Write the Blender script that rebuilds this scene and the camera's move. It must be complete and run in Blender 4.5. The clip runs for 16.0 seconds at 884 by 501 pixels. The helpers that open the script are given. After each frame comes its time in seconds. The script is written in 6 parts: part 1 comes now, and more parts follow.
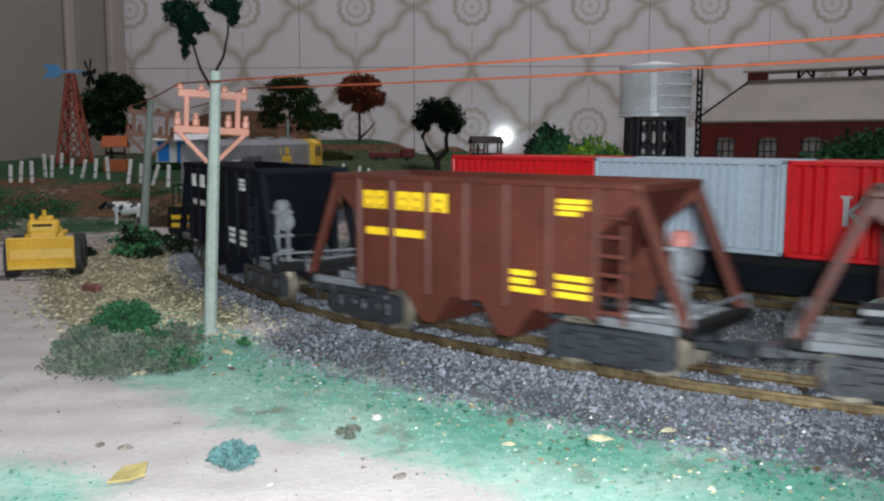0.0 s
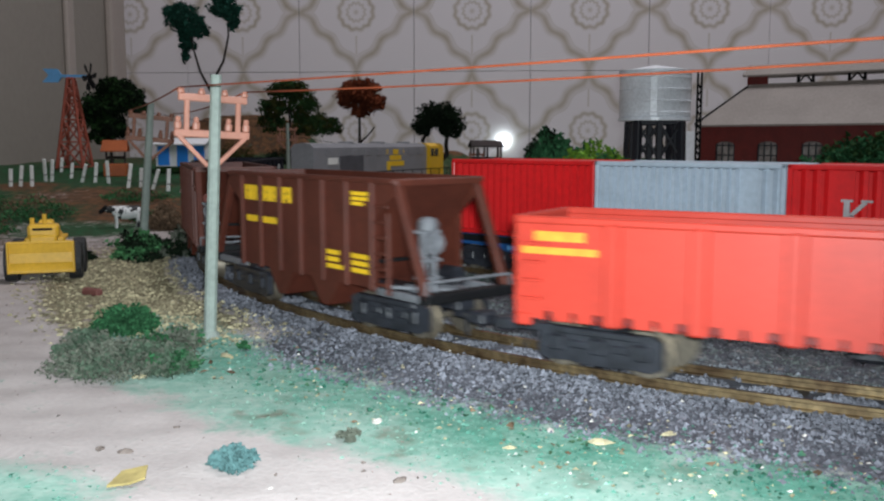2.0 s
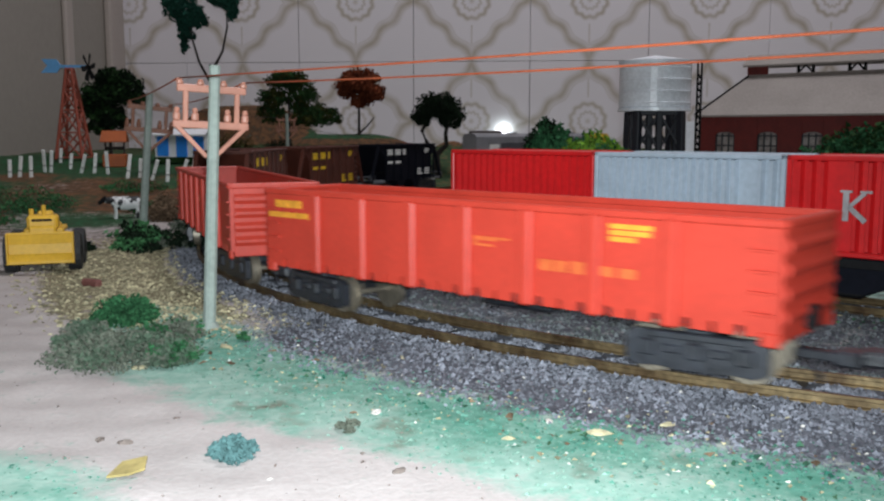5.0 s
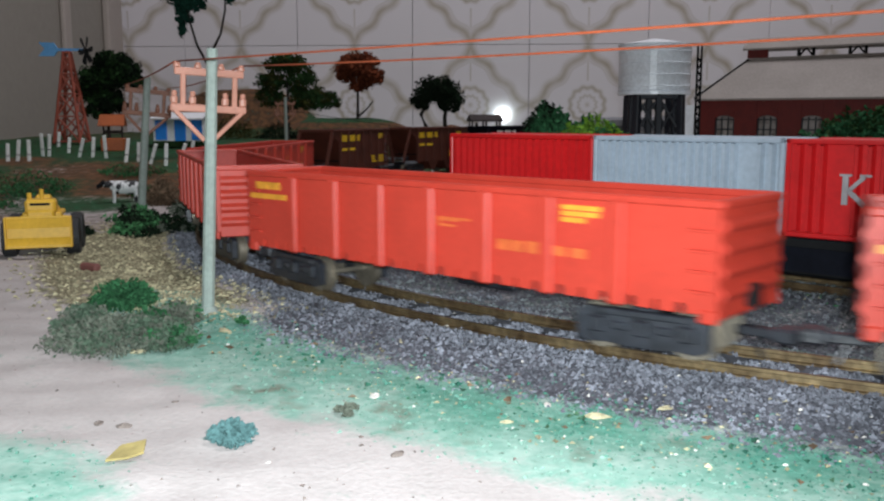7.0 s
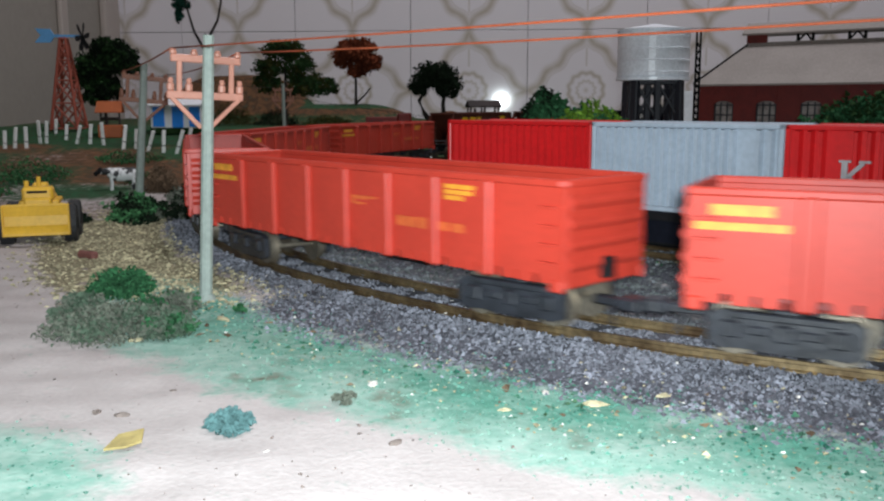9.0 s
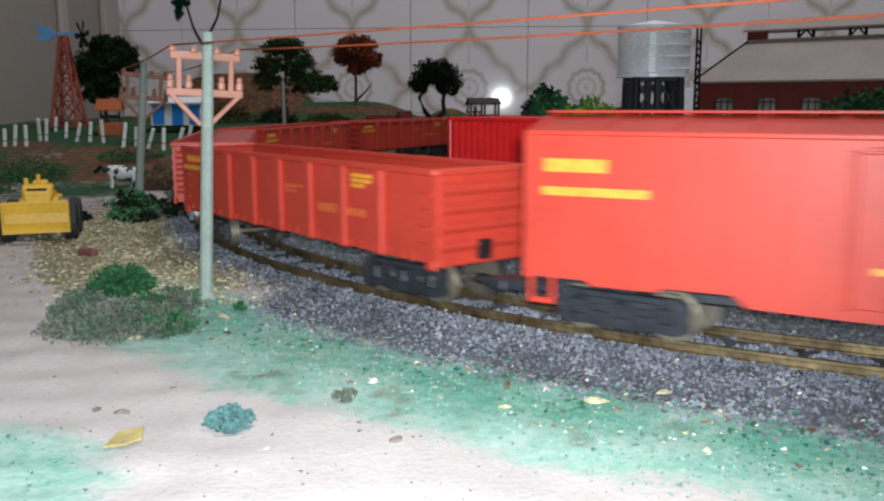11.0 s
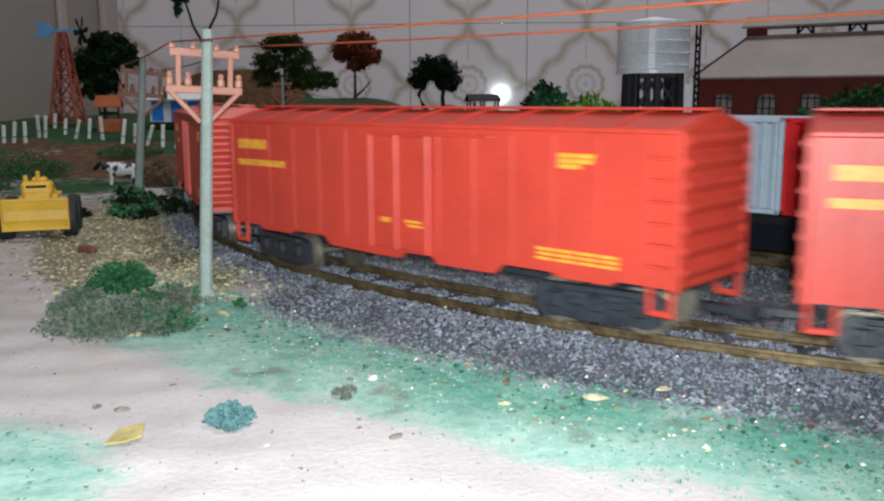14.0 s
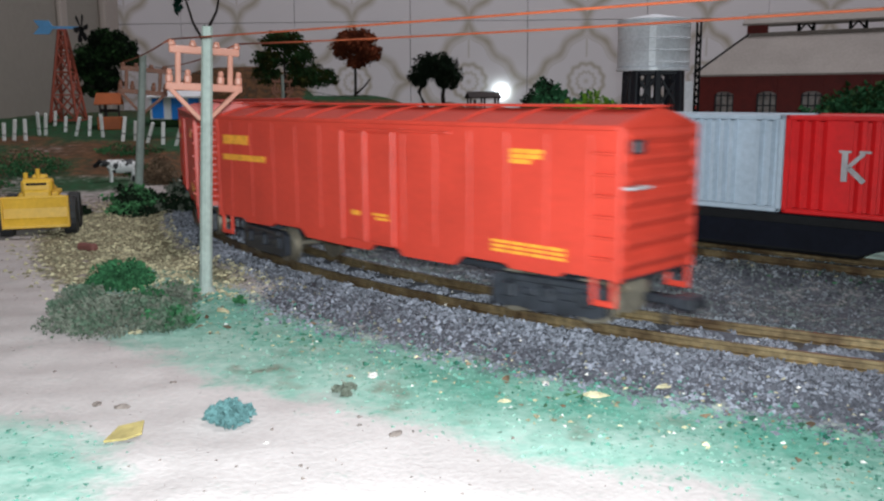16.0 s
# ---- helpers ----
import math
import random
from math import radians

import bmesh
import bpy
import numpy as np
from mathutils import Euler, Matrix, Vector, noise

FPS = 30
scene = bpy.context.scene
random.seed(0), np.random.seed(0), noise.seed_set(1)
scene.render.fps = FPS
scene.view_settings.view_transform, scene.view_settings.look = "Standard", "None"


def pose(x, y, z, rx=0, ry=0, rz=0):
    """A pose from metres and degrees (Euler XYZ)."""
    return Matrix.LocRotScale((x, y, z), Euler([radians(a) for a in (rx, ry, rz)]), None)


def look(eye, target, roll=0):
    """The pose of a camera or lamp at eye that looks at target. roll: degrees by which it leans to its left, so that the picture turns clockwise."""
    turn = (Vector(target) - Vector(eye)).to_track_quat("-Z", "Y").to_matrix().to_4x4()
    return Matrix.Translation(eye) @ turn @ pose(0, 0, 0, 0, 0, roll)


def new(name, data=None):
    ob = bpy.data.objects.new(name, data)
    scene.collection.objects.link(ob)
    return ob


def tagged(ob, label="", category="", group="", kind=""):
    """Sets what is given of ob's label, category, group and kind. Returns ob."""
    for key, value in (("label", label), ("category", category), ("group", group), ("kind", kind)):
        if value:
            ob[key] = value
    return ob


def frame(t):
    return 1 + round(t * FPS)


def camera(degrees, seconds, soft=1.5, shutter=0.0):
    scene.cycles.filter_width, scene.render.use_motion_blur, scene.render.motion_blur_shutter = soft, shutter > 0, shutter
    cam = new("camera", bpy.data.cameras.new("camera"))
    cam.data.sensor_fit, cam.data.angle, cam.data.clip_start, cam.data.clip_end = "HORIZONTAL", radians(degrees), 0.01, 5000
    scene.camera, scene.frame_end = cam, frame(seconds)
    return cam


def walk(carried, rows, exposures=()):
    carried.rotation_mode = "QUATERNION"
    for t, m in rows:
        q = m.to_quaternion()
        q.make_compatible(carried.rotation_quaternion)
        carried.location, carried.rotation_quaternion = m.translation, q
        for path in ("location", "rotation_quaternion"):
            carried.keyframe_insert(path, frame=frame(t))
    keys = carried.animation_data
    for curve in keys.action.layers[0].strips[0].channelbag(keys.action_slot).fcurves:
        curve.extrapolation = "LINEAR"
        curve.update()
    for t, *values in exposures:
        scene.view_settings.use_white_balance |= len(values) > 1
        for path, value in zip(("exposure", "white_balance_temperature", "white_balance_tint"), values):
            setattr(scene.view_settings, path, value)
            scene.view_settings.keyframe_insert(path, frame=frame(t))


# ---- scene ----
# A model railway on a table in a tiled room, 1:87, rail heads at z = 0.
cam = camera(52.2, 16.0, soft=2.3, shutter=0.8)
EYE = 0.052
# seconds, tilt down, turn, lean (degrees), drift (millimetres)
STAND = [
    (0, 7.090, 0.000, 0.000, 0.00, 0.00, 0.00), (0.5, 7.047, 0.006, 0.025, 0.04, -0.02, 0.03),
    (1, 6.995, 0.009, 0.020, 0.04, -0.07, 0.06), (1.5, 6.862, -0.007, -0.003, -0.11, 0.20, -0.12),
    (2, 6.822, -0.002, 0.013, -0.06, 0.09, -0.17), (2.5, 6.777, -0.009, 0.042, -0.23, 0.28, -0.42),
    (3, 6.821, -0.016, -0.012, -0.19, -0.32, 0.08), (3.5, 6.827, 0.018, 0.031, -0.01, -0.17, -0.06),
    (4, 6.991, 0.013, 0.026, 0.04, 0.09, 0.00), (5.2, 7.50, -0.03, 0.04, 0.09, 0.09, -0.05),
    (6.5, 8.115, -0.076, 0.050, 0.14, 0.09, -0.14),
    (7, 8.433, -0.071, 0.044, 0.27, 0.36, -0.12), (7.5, 8.242, -0.247, 0.057, 0.21, 0.40, 0.12),
    (8, 8.984, -0.166, 0.135, 0.38, 0.70, 0.00), (8.5, 9.314, -0.166, 0.155, 0.39, 0.70, 0.02),
    (9, 9.319, -0.166, 0.159, 0.48, 0.93, 0.18), (11.5, 9.539, -0.158, 0.239, 0.52, 1.20, -0.07),
    (12, 9.589, -0.161, 0.193, 0.59, 0.80, 0.31), (12.5, 9.545, -0.183, 0.204, 0.61, 0.65, 0.26),
    (13, 9.586, -0.175, 0.227, 0.53, 1.09, 0.17), (13.5, 9.730, -0.170, 0.256, 0.61, 0.92, 0.31),
    (14, 9.702, -0.203, 0.269, 0.46, 1.07, 0.14), (14.5, 9.777, -0.209, 0.259, 0.46, 1.09, 0.23),
    (15, 9.868, -0.176, 0.251, 0.61, 0.84, 0.27), (15.5, 9.856, -0.188, 0.242, 0.53, 0.89, 0.20),
    (16, 9.863, -0.175, 0.278, 0.56, 1.21, 0.10)]
walk(cam, [(t, pose(dx / 1000, dy / 1000, EYE + dz / 1000, 90 - tilt, lean, turn)) for t, tilt, turn, lean, dx, dy, dz in STAND],
     exposures=[(0, 0.07), (4, 0.07), (6.5, 0.08), (9, 0.11), (16, 0.09)])

# ---- light: the torch beside the lens and the room's ceiling lamp ----
world = bpy.data.worlds.new("room_air")
world.use_nodes = True
world.node_tree.nodes["Background"].inputs[0].default_value = (0.9, 0.88, 0.86, 1)
world.node_tree.nodes["Background"].inputs[1].default_value = 0.008
scene.world = world


def lamp(name, kind, energy, color, m, **settings):
    data = bpy.data.lights.new(name, kind)
    data.energy, data.color = energy, color
    if kind == "AREA":
        data.shape, data.size, data.size_y = "RECTANGLE", settings["size"], settings["size"]
    else:
        data.shadow_soft_size = settings["size"]
        data.spot_size, data.spot_blend = radians(104), 1.0
    ob = new(name, data)
    ob.matrix_world = m
    return ob


lamp("torch", "SPOT", 4.75, (0.855, 0.955, 1.0), look((0.004, -0.006, 0.058), (-0.050, 0.25, -0.002)), size=0.004)
lamp("ceiling_lamp", "AREA", 13.6, (0.95, 0.945, 1.0), pose(0.35, 0.55, 1.52), size=0.5)

# ---- materials ----


def material(name, color, rough=0.6, metal=0.0, vary=0.25, grain=600.0, bump=0.2, coat=0.0, second=None, spots=60.0, per_object=0.0, spec=0.5, lo=0.38, hi=0.68):
    """A painted or natural surface: fine grain, larger stains, relief."""
    mat = bpy.data.materials.new(name)
    mat.use_nodes = True
    nt = mat.node_tree
    bsdf = nt.nodes["Principled BSDF"]
    bsdf.inputs["Roughness"].default_value = rough
    bsdf.inputs["Metallic"].default_value = metal
    bsdf.inputs["Coat Weight"].default_value = coat
    bsdf.inputs["Specular IOR Level"].default_value = spec
    co = nt.nodes.new("ShaderNodeTexCoord")
    fine = nt.nodes.new("ShaderNodeTexNoise")
    fine.inputs["Scale"].default_value, fine.inputs["Detail"].default_value = grain, 3
    broad = nt.nodes.new("ShaderNodeTexNoise")
    broad.inputs["Scale"].default_value, broad.inputs["Detail"].default_value = spots, 4
    for n in (fine, broad):
        nt.links.new(co.outputs["Object"], n.inputs["Vector"])
    mix = nt.nodes.new("ShaderNodeMixRGB")
    mix.inputs[1].default_value = (*color, 1)
    dark = second or tuple(c * (1 - vary) for c in color)
    mix.inputs[2].default_value = (*dark, 1)
    ramp = nt.nodes.new("ShaderNodeMapRange")
    ramp.inputs[1].default_value, ramp.inputs[2].default_value = lo, hi
    nt.links.new(broad.outputs["Fac"], ramp.inputs[0])
    nt.links.new(ramp.outputs[0], mix.inputs[0])
    hsv = nt.nodes.new("ShaderNodeHueSaturation")
    nt.links.new(mix.outputs[0], hsv.inputs["Color"])
    val = nt.nodes.new("ShaderNodeMapRange")
    val.inputs[1].default_value, val.inputs[2].default_value = 0.3, 0.7
    val.inputs[3].default_value, val.inputs[4].default_value = 1 - vary * 0.6, 1 + vary * 0.6
    nt.links.new(fine.outputs["Fac"], val.inputs[0])
    last = val.outputs[0]
    if per_object:
        info = nt.nodes.new("ShaderNodeNewGeometry")
        isl = nt.nodes.new("ShaderNodeMapRange")
        isl.inputs[3].default_value, isl.inputs[4].default_value = 1 - per_object, 1 + per_object
        nt.links.new(info.outputs["Random Per Island"], isl.inputs[0])
        mul = nt.nodes.new("ShaderNodeMath")
        mul.operation = "MULTIPLY"
        nt.links.new(last, mul.inputs[0])
        nt.links.new(isl.outputs[0], mul.inputs[1])
        last = mul.outputs[0]
    nt.links.new(last, hsv.inputs["Value"])
    nt.links.new(hsv.outputs[0], bsdf.inputs["Base Color"])
    if bump:
        bp = nt.nodes.new("ShaderNodeBump")
        bp.inputs["Strength"].default_value, bp.inputs["Distance"].default_value = bump, 0.0005
        nt.links.new(fine.outputs["Fac"], bp.inputs["Height"])
        nt.links.new(bp.outputs[0], bsdf.inputs["Normal"])
    return mat


def node(nt, kind, op=None, *values):
    n = nt.nodes.new(kind)
    if op:
        n.operation = op
    for i, v in enumerate(values):
        if v is None:
            continue
        if hasattr(v, "is_linked"):
            nt.links.new(v, n.inputs[i])
        else:
            n.inputs[i].default_value = v
    return n


def tile_material():
    """Glazed wall tile: cream with a medallion and a scalloped lozenge in olive beige."""
    mat = bpy.data.materials.new("patterned_tile")
    mat.use_nodes = True
    nt = mat.node_tree
    m = lambda op, *v: node(nt, "ShaderNodeMath", op, *v).outputs[0]
    co = nt.nodes.new("ShaderNodeTexCoord")
    sep = nt.nodes.new("ShaderNodeSeparateXYZ")
    nt.links.new(co.outputs["Object"], sep.inputs[0])
    x = m("MULTIPLY", sep.outputs[0], 5.1)
    z = m("MULTIPLY", sep.outputs[2], 5.1)
    ax, az = m("ABSOLUTE", x), m("ABSOLUTE", z)
    r = m("SQRT", m("ADD", m("MULTIPLY", x, x), m("MULTIPLY", z, z)))
    ang = m("ARCTAN2", z, x)
    # lozenge with scalloped sides
    side = m("SUBTRACT", ax, az)
    scallop = m("MULTIPLY", m("COSINE", m("MULTIPLY", side, 18.0)), 0.022)
    lo = m("ADD", m("ADD", ax, az), scallop)
    band = m("SUBTRACT", 1.0, m("SMOOTH_MIN", m("MULTIPLY", m("ABSOLUTE", m("SUBTRACT", lo, 0.47)), 12.5), 1.0, 0.3))
    band2 = m("SUBTRACT", 1.0, m("SMOOTH_MIN", m("MULTIPLY", m("ABSOLUTE", m("SUBTRACT", lo, 0.40)), 60.0), 1.0, 0.3))
    # medallion of rings with a wavy rim
    rim = m("ADD", r, m("MULTIPLY", m("COSINE", m("MULTIPLY", ang, 12.0)), 0.006))
    ring = m("SUBTRACT", 1.0, m("SMOOTH_MIN", m("MULTIPLY", m("ABSOLUTE", m("SUBTRACT", rim, 0.145)), 34.0), 1.0, 0.3))
    ring2 = m("SUBTRACT", 1.0, m("SMOOTH_MIN", m("MULTIPLY", m("ABSOLUTE", m("SUBTRACT", rim, 0.075)), 50.0), 1.0, 0.3))
    core = m("SUBTRACT", 1.0, m("SMOOTH_MIN", m("MULTIPLY", r, 32.0), 1.0, 0.3))
    stem = m("MULTIPLY", m("LESS_THAN", ax, 0.008), m("MULTIPLY", m("GREATER_THAN", r, 0.2), m("LESS_THAN", r, 0.36)))
    stem = m("MULTIPLY", stem, 0.5)
    total = m("MAXIMUM", m("MAXIMUM", band, m("MULTIPLY", band2, 0.5)), m("MAXIMUM", m("MAXIMUM", ring, m("MULTIPLY", ring2, 0.7)), m("MAXIMUM", m("MULTIPLY", core, 0.7), stem)))
    noise_n = nt.nodes.new("ShaderNodeTexNoise")
    noise_n.inputs["Scale"].default_value = 40
    nt.links.new(co.outputs["Object"], noise_n.inputs["Vector"])
    fac = m("MULTIPLY", total, m("ADD", 0.42, m("MULTIPLY", noise_n.outputs["Fac"], 0.75)))
    mix = nt.nodes.new("ShaderNodeMixRGB")
    mix.inputs[1].default_value = (0.86, 0.81, 0.85, 1)
    mix.inputs[2].default_value = (0.46, 0.39, 0.30, 1)
    nt.links.new(fac, mix.inputs[0])
    bsdf = nt.nodes["Principled BSDF"]
    nt.links.new(mix.outputs[0], bsdf.inputs["Base Color"])
    bsdf.inputs["Roughness"].default_value = 0.075
    bsdf.inputs["Coat Weight"].default_value = 0.3
    bsdf.inputs["Coat Roughness"].default_value = 0.30
    wave = nt.nodes.new("ShaderNodeTexNoise")
    wave.inputs["Scale"].default_value = 14
    nt.links.new(co.outputs["Object"], wave.inputs["Vector"])
    bp = nt.nodes.new("ShaderNodeBump")
    bp.inputs["Strength"].default_value, bp.inputs["Distance"].default_value = 0.012, 0.002
    nt.links.new(wave.outputs["Fac"], bp.inputs["Height"])
    nt.links.new(bp.outputs[0], bsdf.inputs["Normal"])
    return mat


def ground_material():
    """Scenic ground: sandy earth, dyed turf, grey ballast dust and straw-coloured scatter, mixed by zone with noisy edges."""
    mat = bpy.data.materials.new("scenic_ground")
    mat.use_nodes = True
    nt = mat.node_tree
    m = lambda op, *v: node(nt, "ShaderNodeMath", op, *v).outputs[0]
    co = nt.nodes.new("ShaderNodeTexCoord")

    def noise_at(scale, detail=4):
        n = nt.nodes.new("ShaderNodeTexNoise")
        n.inputs["Scale"].default_value, n.inputs["Detail"].default_value = scale, detail
        nt.links.new(co.outputs["Object"], n.inputs["Vector"])
        return n.outputs["Fac"]

    fine, mid, patch, broad = noise_at(900), noise_at(160), noise_at(70, 3), noise_at(28)

    def two(c1, c2, fac, lo=0.4, hi=0.62):
        mr = node(nt, "ShaderNodeMapRange", None, fac, lo, hi).outputs[0]
        mx = nt.nodes.new("ShaderNodeMixRGB")
        mx.inputs[1].default_value, mx.inputs[2].default_value = (*c1, 1), (*c2, 1)
        nt.links.new(mr, mx.inputs[0])
        return mx.outputs[0]

    def blend(a, b, fac):
        mx = nt.nodes.new("ShaderNodeMixRGB")
        nt.links.new(a, mx.inputs[1])
        nt.links.new(b, mx.inputs[2])
        nt.links.new(fac, mx.inputs[0])
        return mx.outputs[0]

    earth = blend(two((0.42, 0.38, 0.366), (0.35, 0.315, 0.302), patch), two((0.43, 0.387, 0.378), (0.38, 0.34, 0.33), fine), broad)
    turf = blend(two((0.19, 0.35, 0.285), (0.31, 0.435, 0.375), patch), two((0.14, 0.28, 0.225), (0.28, 0.39, 0.335), noise_at(380)), broad)
    turf = blend(turf, two((0.16, 0.165, 0.13), (0.09, 0.12, 0.085), fine), node(nt, "ShaderNodeMapRange", None, noise_at(95), 0.60, 0.74).outputs[0])
    lush_dim = blend(two((0.045, 0.20, 0.145), (0.11, 0.30, 0.23), mid), two((0.05, 0.165, 0.115), (0.14, 0.32, 0.25), noise_at(380)), patch)
    stone = blend(two((0.110, 0.113, 0.132), (0.034, 0.035, 0.043), fine), two((0.088, 0.091, 0.108), (0.048, 0.050, 0.060), mid), broad)
    straw = two((0.30, 0.265, 0.17), (0.085, 0.075, 0.048), fine)
    brown = two((0.155, 0.078, 0.04), (0.075, 0.045, 0.028), mid)
    deep = two((0.024, 0.095, 0.042), (0.036, 0.052, 0.026), mid)
    zones = nt.nodes.new("ShaderNodeAttribute")
    zones.attribute_name = "zone"
    sep = nt.nodes.new("ShaderNodeSeparateColor")
    nt.links.new(zones.outputs["Color"], sep.inputs[0])
    far = nt.nodes.new("ShaderNodeAttribute")
    far.attribute_name = "zone_far"
    sep2 = nt.nodes.new("ShaderNodeSeparateColor")
    nt.links.new(far.outputs["Color"], sep2.inputs[0])

    def edge(v, lo=0.38, hi=0.62):
        v = m("ADD", v, m("MULTIPLY", m("SUBTRACT", m("ADD", mid, m("MULTIPLY", fine, 0.6)), 0.8), 1.0))
        return node(nt, "ShaderNodeMapRange", None, v, lo, hi).outputs[0]

    col = blend(earth, brown, edge(sep2.outputs[0]))
    col = blend(col, deep, edge(sep2.outputs[1]))
    col = blend(col, straw, edge(sep.outputs[2]))
    col = blend(col, turf, edge(sep.outputs[0], 0.22, 0.80))
    col = blend(col, lush_dim, edge(sep2.outputs[2], 0.15, 0.85))
    col = blend(col, stone, edge(sep.outputs[1], 0.30, 0.74))
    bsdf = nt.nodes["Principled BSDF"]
    bsdf.inputs["Roughness"].default_value = 0.95
    bsdf.inputs["Specular IOR Level"].default_value = 0.15
    nt.links.new(col, bsdf.inputs["Base Color"])
    bp = nt.nodes.new("ShaderNodeBump")
    bp.inputs["Strength"].default_value, bp.inputs["Distance"].default_value = 0.3, 0.0005
    nt.links.new(m("ADD", fine, mid), bp.inputs["Height"])
    nt.links.new(bp.outputs[0], bsdf.inputs["Normal"])
    return mat


RED = material("red_wagon_plastic", (0.47, 0.042, 0.025), 0.45, vary=0.14, spots=60, bump=0.06, spec=0.38)
BROWN = material("oxide_brown_paint", (0.080, 0.0195, 0.0112), 0.55, vary=0.25, spots=80, bump=0.1, spec=0.35)
NAVY = material("blue_black_paint", (0.005, 0.006, 0.011), 0.7, vary=0.3, bump=0.1, spec=0.1)
GREYFRAME = material("dark_grey_plastic", (0.020, 0.022, 0.029), 0.42, vary=0.45, spots=200, bump=0.3, spec=0.6)
STEELGREY = material("light_grey_plastic", (0.085, 0.085, 0.098), 0.5, vary=0.25, spots=150, bump=0.15, spec=0.3)
PALEGREY = material("weathered_grey_plastic", (0.15, 0.155, 0.17), 0.55, vary=0.35, spots=250, bump=0.15, spec=0.3)
WHEEL = material("worn_brass_wheel", (0.27, 0.235, 0.185), 0.45, metal=0.7, vary=0.3, bump=0.05)
YELLOW = material("yellow_marking", (0.80, 0.50, 0.015), 0.5, vary=0.15, bump=0.0)
FADEDYELLOW = material("faded_yellow_marking", (0.72, 0.30, 0.03), 0.5, vary=0.25, spots=400, bump=0.0)
GREYMARK = material("faded_grey_marking", (0.36, 0.33, 0.34), 0.5, vary=0.25, bump=0.0)
DARKPOLE = material("dark_brown_pole", (0.035, 0.026, 0.022), 0.6, vary=0.3, bump=0.1)
ORANGEMARK = material("faded_orange_marking", (0.60, 0.115, 0.03), 0.5, vary=0.2, bump=0.0)
WHITEMARK = material("white_marking", (0.78, 0.78, 0.76), 0.5, vary=0.1, bump=0.0)
LOCOGREY = material("grey_hood_paint", (0.225, 0.226, 0.245), 0.45, vary=0.15, spots=70, bump=0.05)
LOCOYELLOW = material("yellow_nose_paint", (0.72, 0.42, 0.012), 0.45, vary=0.12, bump=0.05)
BLACK = material("matt_black", (0.008, 0.008, 0.009), 0.65, vary=0.3, bump=0.1, spec=0.15)
GLASS = material("dark_glass", (0.01, 0.012, 0.014), 0.08, vary=0.1, bump=0.0)
BOXRED = material("container_red", (0.56, 0.010, 0.012), 0.42, vary=0.14, spots=60, bump=0.05)
BOXGREY = material("container_pale_grey", (0.36, 0.42, 0.49), 0.45, vary=0.12, spots=60, bump=0.05)
BLUE = material("flatcar_blue", (0.01, 0.07, 0.22), 0.45, vary=0.2, bump=0.05)
RAIL = material("tarnished_brass_rail", (0.25, 0.185, 0.10), 0.42, metal=0.75, vary=0.5, spots=90, second=(0.09, 0.055, 0.03), bump=0.1)
TURFPALE = material("pale_mint_turf", (0.18, 0.285, 0.235), 0.95, vary=0.3, second=(0.115, 0.21, 0.165), spots=85, per_object=0.15, bump=0.2, spec=0.1)
CLUMPTEAL = material("dark_teal_foam", (0.022, 0.105, 0.075), 0.95, vary=0.4, second=(0.05, 0.10, 0.055), spots=140, per_object=0.3, bump=0.3, spec=0.1)
# Darker than the outer ballast: dirt and moss, plus the train's shade in the colour.
BALLASTDIRTYSHADED = material("dirty_mossy_shaded_ballast", (0.112, 0.118, 0.134), 0.85, vary=0.45, per_object=0.6, second=(0.072, 0.086, 0.076), bump=0.3, spec=0.2)
SLEEPER = material("sleeper_dark_brown", (0.045, 0.032, 0.024), 0.8, vary=0.4, bump=0.4)
BALLAST = material("grey_ballast", (0.150, 0.155, 0.182), 0.75, vary=0.45, per_object=0.50, bump=0.3, spec=0.3)
TURF = material("dyed_green_turf", (0.055, 0.175, 0.130), 0.95, vary=0.3, second=(0.105, 0.205, 0.165), spots=75, per_object=0.22, bump=0.2, spec=0.1)
STRAW = material("straw_flakes", (0.37, 0.33, 0.21), 0.85, vary=0.4, per_object=0.5, bump=0.1, spec=0.2)
CHIP = material("white_chip", (0.55, 0.52, 0.48), 0.7, vary=0.2, per_object=0.3, bump=0.1)
GRIT = material("brown_grit", (0.15, 0.12, 0.105), 0.85, vary=0.4, per_object=0.5, bump=0.2)
CAPPINK = material("faded_pink_plastic", (0.30, 0.10, 0.085), 0.6, vary=0.3)
POLE = material("pale_green_grey_pole", (0.255, 0.3, 0.27), 0.55, vary=0.18, spots=120, bump=0.1)
ARM = material("salmon_crossarm_plastic", (0.43, 0.19, 0.135), 0.5, vary=0.18, spots=150, bump=0.1)
ARMFAR = material("brown_crossarm_plastic", (0.252, 0.105, 0.063), 0.55, vary=0.2, spots=150, bump=0.1)
THREAD = material("orange_thread", (0.28, 0.0525, 0.014), 0.7, vary=0.3, grain=3000, bump=0.3)
DOZER = material("yellow_toy_plastic", (0.66, 0.38, 0.03), 0.5, vary=0.12, bump=0.05)
TYRE = material("black_tyre", (0.015, 0.015, 0.016), 0.7, vary=0.3, bump=0.2)
COWHIDE = material("white_hide_black_patches", (0.72, 0.72, 0.72), 0.6, vary=0.1, second=(0.012, 0.012, 0.014), spots=190, bump=0.1, lo=0.50, hi=0.54)
MILLRED = material("rust_red_plastic", (0.34, 0.075, 0.045), 0.55, vary=0.2, bump=0.1)
SKYBLUE = material("sky_blue_plastic", (0.14, 0.40, 0.75), 0.5, vary=0.12, bump=0.05)
